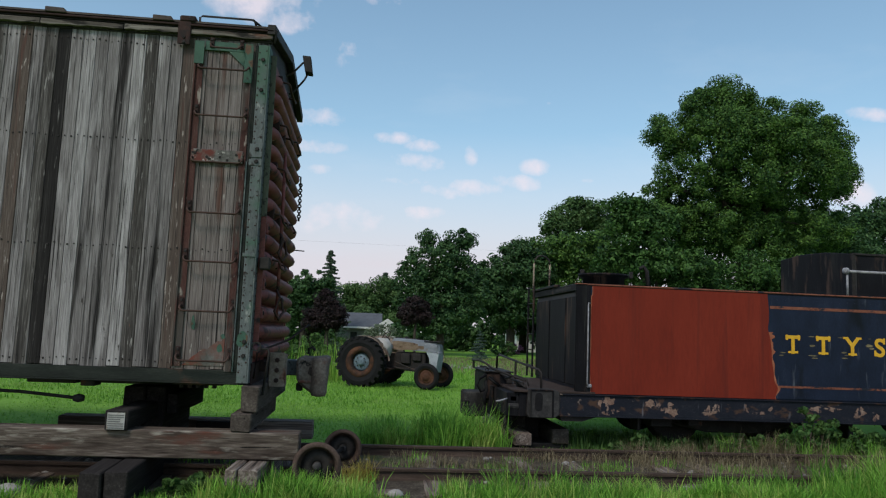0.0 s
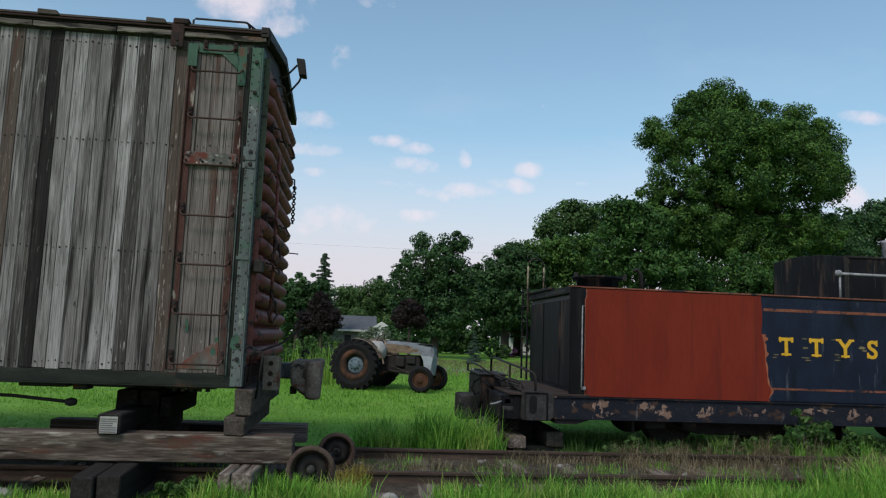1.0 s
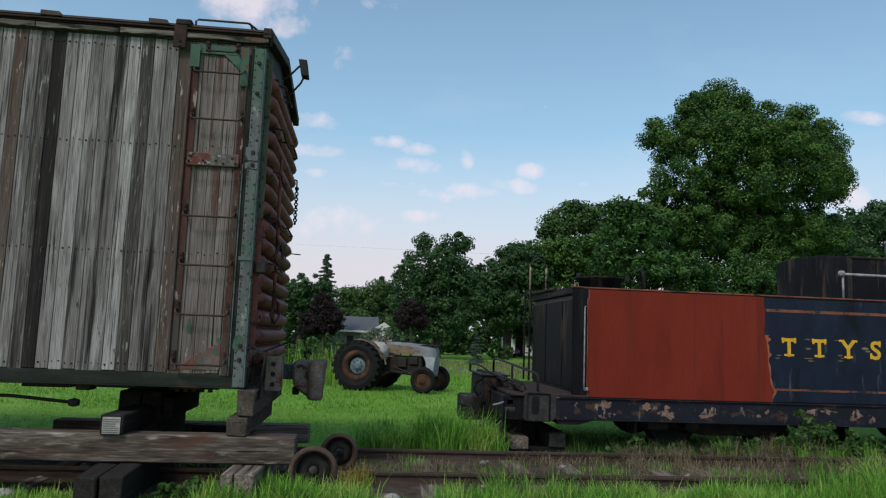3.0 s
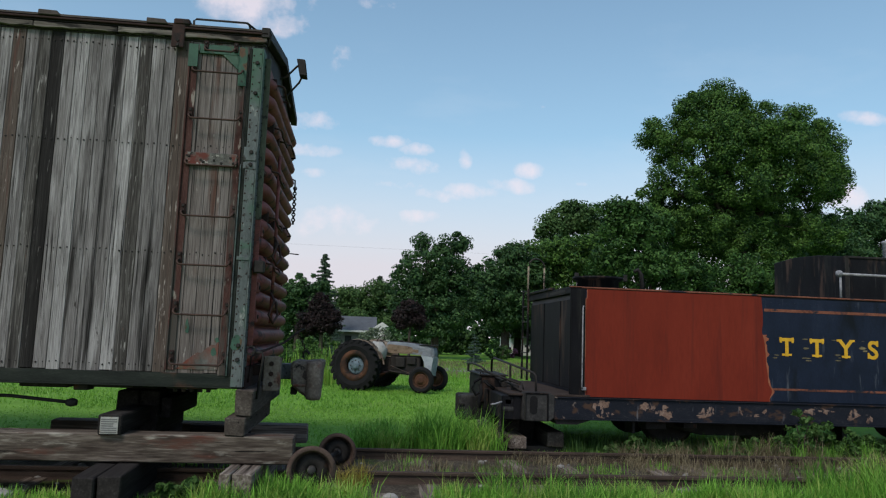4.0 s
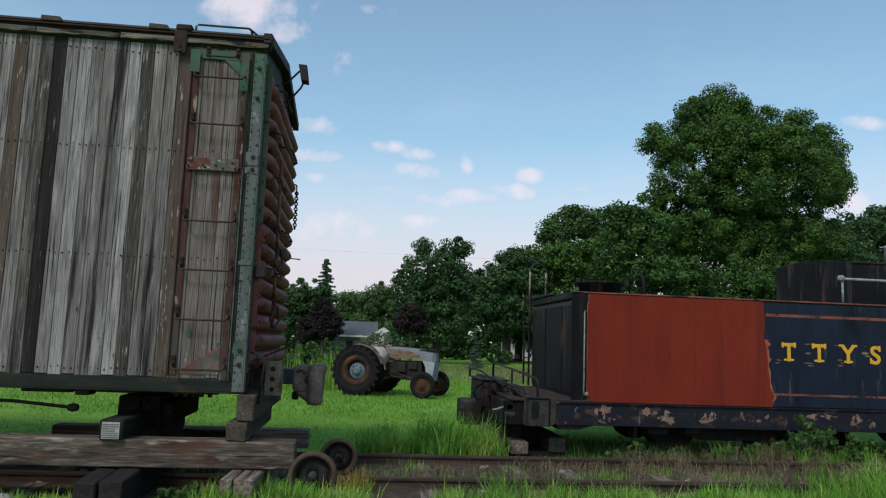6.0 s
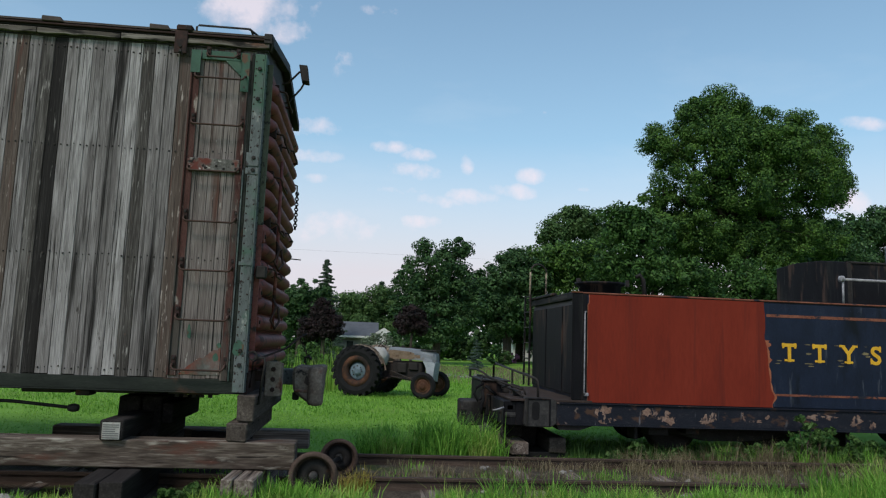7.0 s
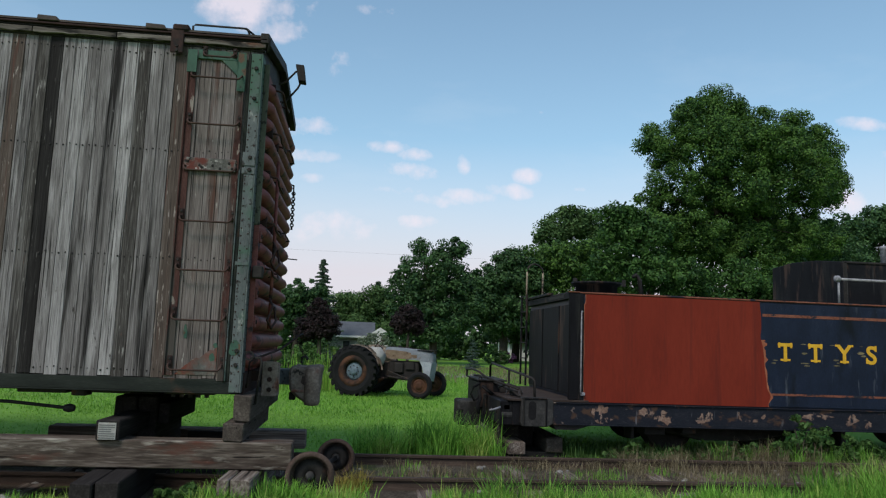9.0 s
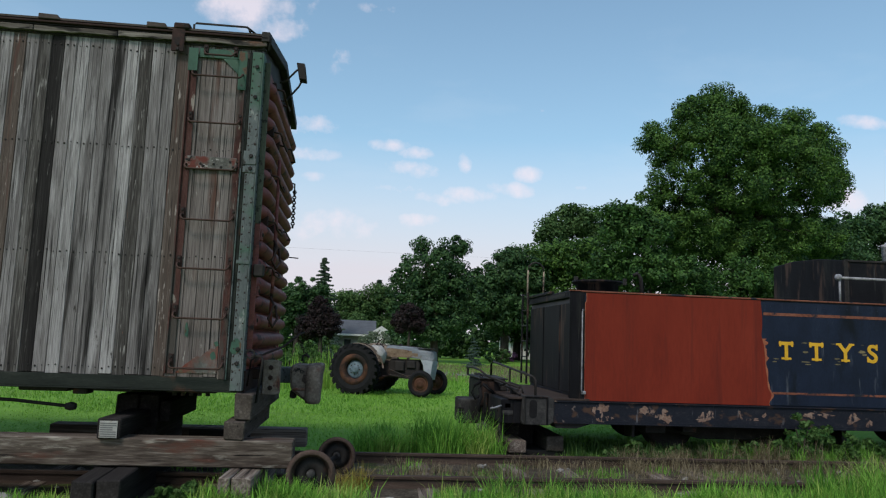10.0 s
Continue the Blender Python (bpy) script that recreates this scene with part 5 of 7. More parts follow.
    hr = part("side_handrail", tube([(6.96, 10.10, 2.675), (R - 0.2, 10.10, 2.66)], 0.020, 8), M["pipe_white"], t, "worn whitish side handrail", True)
    for x in (6.97, 9.4, 11.8):
        part("stanchion", tube([(x, 10.10, TZ1 + 0.0), (x, 10.10, 2.665)], 0.016, 8), M["pipe_white"], hr, "", True)
    part("rail_knob", lathe([(0.02, -0.045), (0.045, -0.03), (0.05, 0.0), (0.045, 0.03), (0.02, 0.045)], 10, (6.95, 10.10, 2.68), "x"), M["pipe_white"], hr, "", True)
    # frame channel, deck and end casting
    fr = box(2.68, R, TY0 - 0.035, TY0 - 0.018, 0.50, 0.775, 0.003)
    box(2.68, R, TY0 - 0.06, TY0 + 0.10, 0.775, 0.788, 0.003, fr)
    box(2.68, R, TY0 - 0.06, TY0 + 0.10, 0.486, 0.499, 0.003, fr)
    frame_ob = part("frame_channel", fr, M["frame_paint"], t, "dark blue steel frame channel with peeling paint")
    bm = bmesh.new()
    for x, z, w, h in ((3.36, 0.66, 0.22, 0.16), (3.30, 0.60, 0.10, 0.2), (3.42, 0.57, 0.16, 0.10), (4.02, 0.65, 0.16, 0.14), (4.28, 0.64, 0.24, 0.15), (4.30, 0.58, 0.12, 0.1), (4.85, 0.64, 0.14, 0.17), (4.80, 0.58, 0.2, 0.07),
                       (5.35, 0.66, 0.05, 0.08), (5.55, 0.60, 0.18, 0.04), (5.72, 0.66, 0.06, 0.06), (6.50, 0.66, 0.34, 0.10), (7.0, 0.64, 0.18, 0.13), (7.3, 0.62, 0.07, 0.14), (7.85, 0.65, 0.2, 0.16), (8.2, 0.60, 0.14, 0.1)):
        bm = bmesh.new()
        for q in range(3):
            xx, zz = x + rng.uniform(-0.5, 0.5) * w, z + rng.uniform(-0.4, 0.4) * h
            pts = [(xx + w / 2 * math.cos(a) * rng.uniform(0.3, 1.0), min(0.77, max(0.505, zz + h / 2 * math.sin(a) * rng.uniform(0.3, 1.0)))) for a in (i * math.pi / 6 for i in range(12))]
            prism(pts, "y", TY0 - 0.0372 - 0.0004 * q - 0.0002 * rng.random(), TY0 - 0.0355, bm)
        part("peeled_patch", bm, M["peel"], frame_ob, "peeled pinkish patch")
    part("far_frame_channel", box(2.68, R, TY1 - 0.03, TY1, 0.50, 0.788), M["tank_black"], t)
    part("end_deck", box(2.05, TX + 0.12, TY0 - 0.03, TY1, 0.792, 0.822, 0.004), M["deck"], t, "worn brown end deck plate")
    bm = prism([(2.22, 0.50), (2.24, 0.845), (2.60, 0.845), (2.68, 0.80), (2.68, 0.50), (2.60, 0.455), (2.25, 0.455)], "y", TY0 - 0.055, TY0 + 0.05, None, 0.012)
    step = part("step_casting", bm, M["cast"], t, "grey-black cast end step with a slot")
    # no hole is cut: a near-black plate stands in for the shade inside it
    slot = [(2.385 + 0.055 * math.cos(a), (0.74 if math.sin(a) > 0 else 0.60) + 0.055 * math.sin(a)) for a in (i * math.pi / 8 + 0.01 for i in range(16))]
    part("slot", prism(slot, "y", TY0 - 0.059, TY0 - 0.0555), M["rubber"], step, "near-black plate for the shade in a slotted hole")
    rim = [(2.40, 0.47), (2.27, 0.47), (2.27, 0.83), (2.58, 0.83), (2.58, 0.47)]
    for (x0, z0), (x1, z1) in zip(rim[1:], rim[2:]):
        part("step_rim", tube([(x0, TY0 - 0.06, z0), (x1, TY0 - 0.06, z1)], 0.012, 6), M["tank_black"], step)
    part("beam_corner", box(2.12, 2.26, TY0 + 0.005, TY0 + 0.30, 0.462, 0.783, 0.01), M["tank_black"], t)
    part("sill_drop", prism([(2.68, 0.50), (3.25, 0.50), (3.0, 0.42), (2.72, 0.42)], "y", TY0 - 0.02, TY0 + 0.3), M["iron"], t)
    part("end_beam", box(1.96, 2.22, TY0 + 0.02, TY1 - 0.05, 0.46, 0.785, 0.012), M["tank_black"], t, "black end beam")
    part("draft_box", box(1.84, 2.24, 11.15, 12.3, 0.58, 0.985, 0.02), M["tank_black"], t, "black iron draft gear box")
    part("draft_lid", box(1.82, 2.26, 11.12, 12.32, 0.987, 1.01, 0.006), M["iron"], t)
    for xx in (1.93, 2.15):
        for zz in (0.66, 0.90):
            part("draft_bolt", stud(xx, 11.15, zz, 0.028, (0, -1, 0)), M["cast"], t)
    part("pocket_plate", box(1.90, 1.955, 11.1, 12.05, 0.48, 0.80, 0.01), M["iron"], t)
    for yy in (10.3, 10.7, 12.3, 12.7):
        part("beam_bolt", stud(1.957, yy, 0.62, 0.03, (-1, 0, 0)), M["iron"], t)
    c = part("coupler", prism([(1.92, 11.40), (1.72, 11.30), (1.56, 11.32), (1.53, 11.44), (1.62, 11.54), (1.64, 11.66), (1.54, 11.76), (1.58, 11.86), (1.74, 11.86), (1.92, 11.76)], "z", 0.31, 0.68, None, 0.02), M["cast"], t, "black iron coupler")
    part("coupler_knuckle", prism([(1.72, 11.31), (1.56, 11.325), (1.53, 11.43), (1.60, 11.52), (1.70, 11.48)], "z", 0.34, 0.65, None, 0.015), M["deck"], c)
    for z in (0.39, 0.46, 0.53):
        part("knuckle_slot", box(1.53, 1.62, 11.29, 11.31, z, z + 0.03, 0.004), M["iron"], c)
    part("air_hose", tube([(2.02, 11.0, 0.80), (1.86, 10.98, 0.92), (1.80, 10.96, 0.86), (1.83, 10.96, 0.74), (1.79, 10.96, 0.62), (1.82, 10.96, 0.52)], 0.026, 8), M["rubber"], t, "black air hose", True)
    bm = bmesh.new()
    for k in range(12):
        lathe([(0.016, -0.007), (0.028, -0.007), (0.028, 0.007), (0.016, 0.007)], 8, (1.86 - 0.02 * math.sin(k), 11.2, 1.02 - k * 0.036), "x" if k % 2 else "y", bm, True)
    part("chain", bm, M["iron"], t)
    # end deck handrails
    a, b2 = (2.19, 12.0, 1.235), (2.44, 10.25, 1.09)
    part("deck_handrail", tube([(2.17, 12.1, 0.82), (2.17, 12.08, 1.20), a, b2, (2.46, 10.2, 1.05), (2.46, 10.18, 0.82)], 0.018, 8), M["iron"], t, "bent black deck handrail", True)
    part("handrail_post", tube([(2.30, 11.2, 0.82), (2.30, 11.2, 1.16)], 0.018, 6), M["iron"], t)
    part("uncoupling_lever", tube([(1.95, 12.4, 1.02), (1.95, 11.9, 1.04), (2.05, 11.2, 0.98), (2.2, 10.5, 0.90), (2.25, 10.2, 0.84)], 0.016, 6), M["iron"], t, "", True)
    part("lever_bracket", tube([(2.30, 10.25, 0.86), (2.28, 10.3, 0.95), (2.16, 10.5, 0.99), (2.05, 10.7, 0.93)], 0.014, 6), M["iron"], t, "", True)
    part("cut_bar", tube([(1.80, 12.3, 1.12), (1.79, 11.6, 1.15), (1.84, 11.15, 1.12), (1.90, 10.9, 1.05), (2.05, 10.6, 1.0), (2.26, 10.3, 0.93)], 0.017, 7), M["iron"], t, "bent black uncoupling bar", True)
    part("cut_bar_stand", tube([(1.80, 12.2, 1.0), (1.80, 12.2, 1.14)], 0.02, 6), M["iron"], t)
    part("hose_loop", tube([(1.84, 11.12, 0.95), (1.74, 11.05, 0.90), (1.70, 11.05, 0.80), (1.76, 11.08, 0.70), (1.82, 11.1, 0.74)], 0.02, 8), M["rubber"], t, "", True)
    part("valve_body", merge(lathe([(0.02, -0.09), (0.055, -0.07), (0.055, 0.07), (0.02, 0.09)], 12, (2.05, 10.10, 0.60), "x"), box(2.00, 2.10, 10.06, 10.16, 0.66, 0.74, 0.012)), M["cast"], t, "grey iron valve body")
    part("valve_stem", tube([(1.96, 10.06, 0.70), (1.86, 10.02, 0.67), (1.80, 10.02, 0.66)], 0.013, 6), M["pipe_white"], t, "pale worn valve handle", True)
    for k in range(3):
        part("brake_hanger", tube([(2.0 + 0.13 * k, 10.3 + 0.2 * k, 0.47), (1.98 + 0.13 * k, 10.28 + 0.2 * k, 0.30), (2.05 + 0.13 * k, 10.28 + 0.2 * k, 0.18)], 0.024, 7), M["iron"], t, "", True)
    for xx, yy in ((2.1, 11.9), (2.2, 11.2), (2.25, 10.6)):
        part("deck_clamp", box(xx - 0.05, xx + 0.05, yy - 0.06, yy + 0.06, 0.823, 0.90, 0.01), M["iron"], t)
    # truck wheels and hanging parts underneath
    for xc in (5.4, 10.2):
        for x in (xc - 0.75, xc + 0.75):
            for yy in (10.85, 12.3):
                part("truck_wheel", lathe([(0.06, -0.07), (0.28, -0.03), (0.34, -0.06), (0.40, -0.06), (0.40, 0.05), (0.43, 0.06), (0.43, 0.08), (0.3, 0.06), (0.06, 0.08)], 24, (x, yy, 0.47), "y"), M["iron"], t, "", True)
            part("truck_axle", tube([(x, 10.6, 0.47), (x, 12.55, 0.47)], 0.07, 8), M["iron"], t)
        part("truck_side_frame", prism([(xc - 1.1, 0.40), (xc - 0.95, 0.56), (xc - 0.3, 0.50), (xc + 0.3, 0.50), (xc + 0.95, 0.56), (xc + 1.1, 0.40), (xc + 0.4, 0.26), (xc - 0.4, 0.26)], "y", 10.5, 10.62, None, 0.015), M["iron"], t)
    for x, w, z in ((3.85, 0.05, 0.30), (4.05, 0.30, 0.36), (4.6, 0.2, 0.38), (7.0, 0.08, 0.25)):
        part("hanger", box(x, x + w, 10.2, 10.5, z, 0.49, 0.01), M["iron"], t)
    part("underside", box(2.7, R, TY0 + 0.1, TY1 - 0.04, 0.60, 0.70), M["iron"], t)
    # ties that carry the end
    for x0, x1, y0, z0, z1, mt in ((2.08, 2.32, 10.05, 0.075, 0.240, "tie_y"), (2.02, 2.95, 10.32, 0.0, 0.072, "tie_x_dark"), (2.66, 2.90, 10.28, 0.075, 0.275, "tie_y_brown"), (2.36, 2.62, 10.9, 0.075, 0.44, "tie_y_dark"), (2.10, 2.34, 10.62, 0.243, 0.455, "tie_y_dark")):
        tt = solo("support_tie", box(x0, x1, y0, 12.9, z0, z1, 0.012, None, 1, 0.006), M[mt], "weathered brown tie holding up the tender", "timber", "ties under the tender", at=((x0 + x1) / 2, 11.5, z0))


# ---------------------------------------------------------------- tractor
def build_tractor():
    t = thing("tractor", (0, 0, 0), "old grey farm tractor with rusty wheels standing on grass", "tractor")

    def wheel(name, r, rim, width, x, y, front):
        w = part(name, tube([(x, y, r), (x, y + 0.001, r)], 0.02, 6), M["iron"], t, "rusty wheel with worn black tyre")
        rr, hw = rim, width / 2
        tyre = lathe([(rr, -hw * 0.75), (rr + (r - rr) * 0.45, -hw), (r - 0.05, -hw * 0.85), (r - 0.02, -hw * 0.5), (r - 0.01, 0), (r - 0.02, hw * 0.5), (r - 0.05, hw * 0.85), (rr + (r - rr) * 0.45, hw), (rr, hw * 0.75)], 40, (x, y, r), "y", None, True)
        if not front:
            for k in range(44):
                a = 2 * math.pi * (k // 2 + 0.5 * (k % 2)) / 22
                s = -1 if k % 2 else 1
                pts = []
                for rad, along, da in ((r - 0.03, 0.02, 0.0), (r + 0.022, 0.02, 0.0), (r + 0.022, hw * 0.98, 0.16), (r - 0.05, hw * 1.03, 0.16)):
                    for w2 in (-0.028, 0.028):
                        pts.append(Vector((x + rad * math.cos(a + da + w2 / r * 1.5), y + s * along, r + rad * math.sin(a + da + w2 / r * 1.5))))
                lug = bmesh.new()
                v = [lug.verts.new(p) for p in pts]
                for q in ((0, 1, 3, 2), (2, 3, 5, 4), (4, 5, 7, 6), (0, 2, 4, 6), (1, 7, 5, 3), (0, 6, 7, 1)):
                    lug.faces.new([v[i] for i in q])
                part("tread_lug", lug, M["rubber"], w)
        part("tyre", tyre, M["rubber"], w, "black cracked tyre")
        part("rim", lathe([(rr + 0.012, -hw * 0.78), (rr + 0.012, -hw * 0.6), (rr - 0.05, -hw * 0.5), (rr - 0.06, hw * 0.5), (rr + 0.012, hw * 0.6), (rr + 0.012, hw * 0.78), (rr - 0.14 if not front else rr - 0.03, hw * 0.4), (rr - 0.14 if not front else rr - 0.03, -hw * 0.4)], 32, (x, y, r), "y", None, True), M["rim_rust_shade"], w, "rusty orange rim", True)
        dr = rr - 0.13 if not front else rr - 0.03
        part("disc", lathe([(0.03, -0.075), (0.09, -0.075), (0.10, -0.03), (dr * 0.7, -0.055), (dr, 0.0), (dr, 0.02), (0.03, 0.02)], 28, (x, y + (0.035 if not front else 0.0), r), "y"), M["hub_grey"] if not front else M["rim_rust_shade"], w, "grey wheel disc" if not front else "rusty wheel disc", True)
        for k in range(8 if not front else 5):
            a = 2 * math.pi * k / (8 if not front else 5)
            q = 0.13 if not front else 0.065
            part("lug_nut", stud(x + q * math.cos(a), y - 0.041 if not front else y - 0.055, r + q * math.sin(a), 0.02, (0, -1, 0)), M["iron"], w)

    wheel("rear_wheel", 0.635, 0.38, 0.29, 0, -0.70, False)
    wheel("rear_wheel", 0.635, 0.38, 0.29, 0, 0.70, False)
    wheel("front_wheel", 0.345, 0.215, 0.14, 1.75, -0.60, True)
    wheel("front_wheel", 0.345, 0.215, 0.14, 1.75, 0.60, True)
    for s in (-1, 1):
        # clam-shell fender over the inner half of each rear tyre
        bm = bmesh.new()
        loops = []
        for k in range(13):
            a = radians(18 + k * 12)
            loops.append([bm.verts.new((rad * math.cos(a) + 0.0, s * yy, 0.625 + rad * math.sin(a))) for rad, yy in ((0.30, 0.47), (0.60, 0.47), (0.675, 0.50), (0.69, 0.60), (0.66, 0.66))])
        for a, b in zip(loops, loops[1:]):
            for i in range(4):
                bm.faces.new((a[i], a[i + 1], b[i + 1], b[i]))
        bmesh.ops.solidify(bm, geom=bm.faces[:], thickness=0.008)
        part("fender", bm, M["fender"], t, "cream fender with rust", True)
        bm = bmesh.new()
        loops = []
        for k in range(7):
            a = radians(5 + k * 13)
            loops.append([bm.verts.new((rad * math.cos(a), s * yy, 0.625 + rad * math.sin(a))) for rad, yy in ((0.66, 0.40), (0.70, 0.47), (0.71, 0.60))])
        for a, b in zip(loops, loops[1:]):
            for i in range(2):
                bm.faces.new((a[i], a[i + 1], b[i + 1], b[i]))
        bmesh.ops.solidify(bm, geom=bm.faces[:], thickness=0.008)
        part("fender_skirt", bm, M["fender"], t, "", True)
    part("rear_axle", tube([(0, -0.62, 0.625), (0, -0.3, 0.625), (0, 0.3, 0.625), (0, 0.62, 0.625)], 0.1, 12, radii=[0.09, 0.15, 0.15, 0.09]), M["iron"], t, "", True)
    part("transmission", prism([(-0.25, 0.50), (-0.25, 0.86), (0.35, 0.90), (0.75, 0.84), (0.75, 0.46), (0.3, 0.42)], "y", -0.17, 0.17, None, 0.03), M["deck"], t, "rusty transmission housing")
    part("foot_board", box(0.25, 0.75, -0.50, -0.18, 0.46, 0.50, 0.008), M["rust"], t)
    part("foot_board", box(0.25, 0.75, 0.18, 0.50, 0.46, 0.50, 0.008), M["rust"], t)
    part("engine", box(0.72, 1.55, -0.16, 0.16, 0.44, 0.92, 0.03), M["iron"], t, "dark greasy engine block")
    part("engine_side", merge(merge(box(0.9, 1.15, -0.24, -0.161, 0.62, 0.88, 0.02), box(1.2, 1.45, -0.22, -0.161, 0.70, 0.90, 0.02)), box(0.80, 1.55, -0.20, -0.161, 0.45, 0.52, 0.01)), M["iron"], t)
    part("front_axle", tube([(1.75, -0.56, 0.36), (1.72, -0.25, 0.46), (1.70, 0.0, 0.48), (1.72, 0.25, 0.46), (1.75, 0.56, 0.36)], 0.04, 8), M["rust"], t, "", True)
    part("radius_rod", tube([(1.72, -0.42, 0.42), (0.65, -0.18, 0.52)], 0.025, 6), M["iron"], t)
    part("tie_rod", tube([(1.60, -0.5, 0.42), (0.75, -0.26, 0.66)], 0.016, 6), M["iron"], t)
    # hood: rounded top swept from dash to nose
    bm = bmesh.new()
    loops = []
    for x, w, zt, zb in ((0.62, 0.20, 1.27, 0.99), (0.80, 0.215, 1.275, 0.985), (1.20, 0.22, 1.255, 0.97), (1.60, 0.225, 1.225, 0.95), (1.82, 0.215, 1.19, 0.93), (1.90, 0.19, 1.15, 0.92)):
        loops.append([bm.verts.new(p) for p in ((x, -w, zb), (x, -w - 0.005, zb + (zt - zb) * 0.45), (x, -w * 0.88, zt - 0.06), (x, -w * 0.55, zt - 0.012), (x, 0, zt), (x, w * 0.55, zt - 0.012), (x, w * 0.88, zt - 0.06), (x, w + 0.005, zb + (zt - zb) * 0.45), (x, w, zb))])
    for a, b in zip(loops, loops[1:]):
        for i in range(8):
            bm.faces.new((a[i], a[i + 1], b[i + 1], b[i]))
    bm.faces.new(loops[0])
    bm.faces.new(loops[-1][::-1])
    bmesh.ops.solidify(bm, geom=bm.faces[:], thickness=0.006)
    part("hood", bm, M["hood"], t, "faded grey hood with tan stains", True)
    for sd in (-1, 1):
        flank = bmesh.new()
        rows = [[flank.verts.new((x, sd * w, z)) for w, z in ((wd + 0.012, zb - 0.01), (wd + 0.017, zb + (zt - zb) * 0.42), (wd * 0.90 + 0.012, zt - 0.075))] for x, wd, zt, zb in ((0.60, 0.20, 1.27, 0.99), (0.80, 0.215, 1.275, 0.985), (1.20, 0.22, 1.245, 0.985), (1.52, 0.222, 1.17, 1.02))]
        for a, b in zip(rows, rows[1:]):
            for i in range(2):
                flank.faces.new((a[i], a[i + 1], b[i + 1], b[i]))
        bmesh.ops.solidify(flank, geom=flank.faces[:], thickness=0.006)
        part("hood_flank", flank, M["tan_paint"], t, "tan faded hood side", True)
    part("hood_lip", box(1.50, 1.93, -0.20, 0.20, 1.205, 1.222, 0.006), M["iron"], t, "dark raised front edge of the hood")
    part("hood_ridge", tube([(0.64, 0, 1.28), (1.2, 0, 1.265), (1.80, 0, 1.20)], 0.015, 6), M["iron"], t)
    part("nose", prism([(1.58, 0.95), (1.885, 0.92), (1.92, 0.88), (1.86, 0.42), (1.74, 0.42), (1.66, 0.80)], "y", -0.215, -0.195, None, 0.006), M["hood"], t, "grey grille side")
    part("nose", prism([(1.58, 0.95), (1.885, 0.92), (1.92, 0.88), (1.86, 0.42), (1.74, 0.42), (1.66, 0.80)], "y", 0.195, 0.215, None, 0.006), M["hood"], t)
    part("radiator", box(1.68, 1.84, -0.19, 0.19, 0.45, 0.93, 0.01), M["iron"], t)
    for k in range(9):
        part("grille_bar", tube([(1.87, -0.17 + k * 0.0425, 0.45), (1.905, -0.17 + k * 0.0425, 0.92)], 0.008, 6), M["hood"], t)
    part("dash", box(0.55, 0.63, -0.19, 0.19, 0.90, 1.24, 0.02), M["fender"], t)
    part("steering_column", tube([(0.62, 0, 1.12), (0.36, 0, 1.30)], 0.018, 8), M["iron"], t)
    wheel_bm = bmesh.new()
    for k in range(16):
        a, b = 2 * math.pi * k / 16, 2 * math.pi * (k + 1) / 16
        tube([(0.36 + 0.09 * math.cos(a), 0.2 * math.sin(a), 1.30 + 0.13 * math.cos(a)), (0.36 + 0.09 * math.cos(b), 0.2 * math.sin(b), 1.30 + 0.13 * math.cos(b))], 0.012, 5, wheel_bm, False)
    part("steering_wheel", wheel_bm, M["rust"], t)
    part("seat", lathe([(0.02, 0.0), (0.12, 0.0), (0.19, 0.03), (0.23, 0.09), (0.22, 0.10), (0.18, 0.045), (0.1, 0.02), (0.02, 0.02)], 18, (-0.12, 0, 1.03), "z"), M["rust"], t, "rusty pan seat", True)
    part("seat_post", box(-0.15, -0.09, -0.03, 0.03, 0.80, 1.03), M["iron"], t)
    part("cap", lathe([(0.05, 0), (0.05, 0.04), (0.02, 0.05)], 10, (0.95, 0, 1.268), "z"), M["iron"], t)
    heap = lathe([(0.20, -0.22), (0.25, -0.10), (0.26, 0.02), (0.22, 0.13), (0.13, 0.21), (0.03, 0.24)], 18, (0.42, -0.36, 1.02), "z")
    for v in heap.verts:
        v.co += Vector((noise.noise(v.co * 9), noise.noise(v.co * 9 + Vector((7, 0, 0))), noise.noise(v.co * 8 + Vector((0, 5, 0))))) * 0.07
    part("cloth_heap", heap, M["tag_white"], t, "crumpled pale tarp over the footwell", True)
    part("drawbar", box(-0.55, 0.0, -0.05, 0.05, 0.34, 0.40), M["iron"], t)
    part("lift_arm", tube([(0.0, -0.3, 0.55), (-0.5, -0.36, 0.5)], 0.025, 6), M["rust"], t)
    h = radians(-24)
    near = Vector((0, -0.70, 0))
    spot = Vector((-0.08, 20.6, 0.0)) - Matrix.Rotation(h, 3, "Z") @ near * 1.07
    t.matrix_basis = Matrix.Translation(spot) @ Matrix.Rotation(h, 4, "Z") @ Matrix.Scale(1.07, 4)


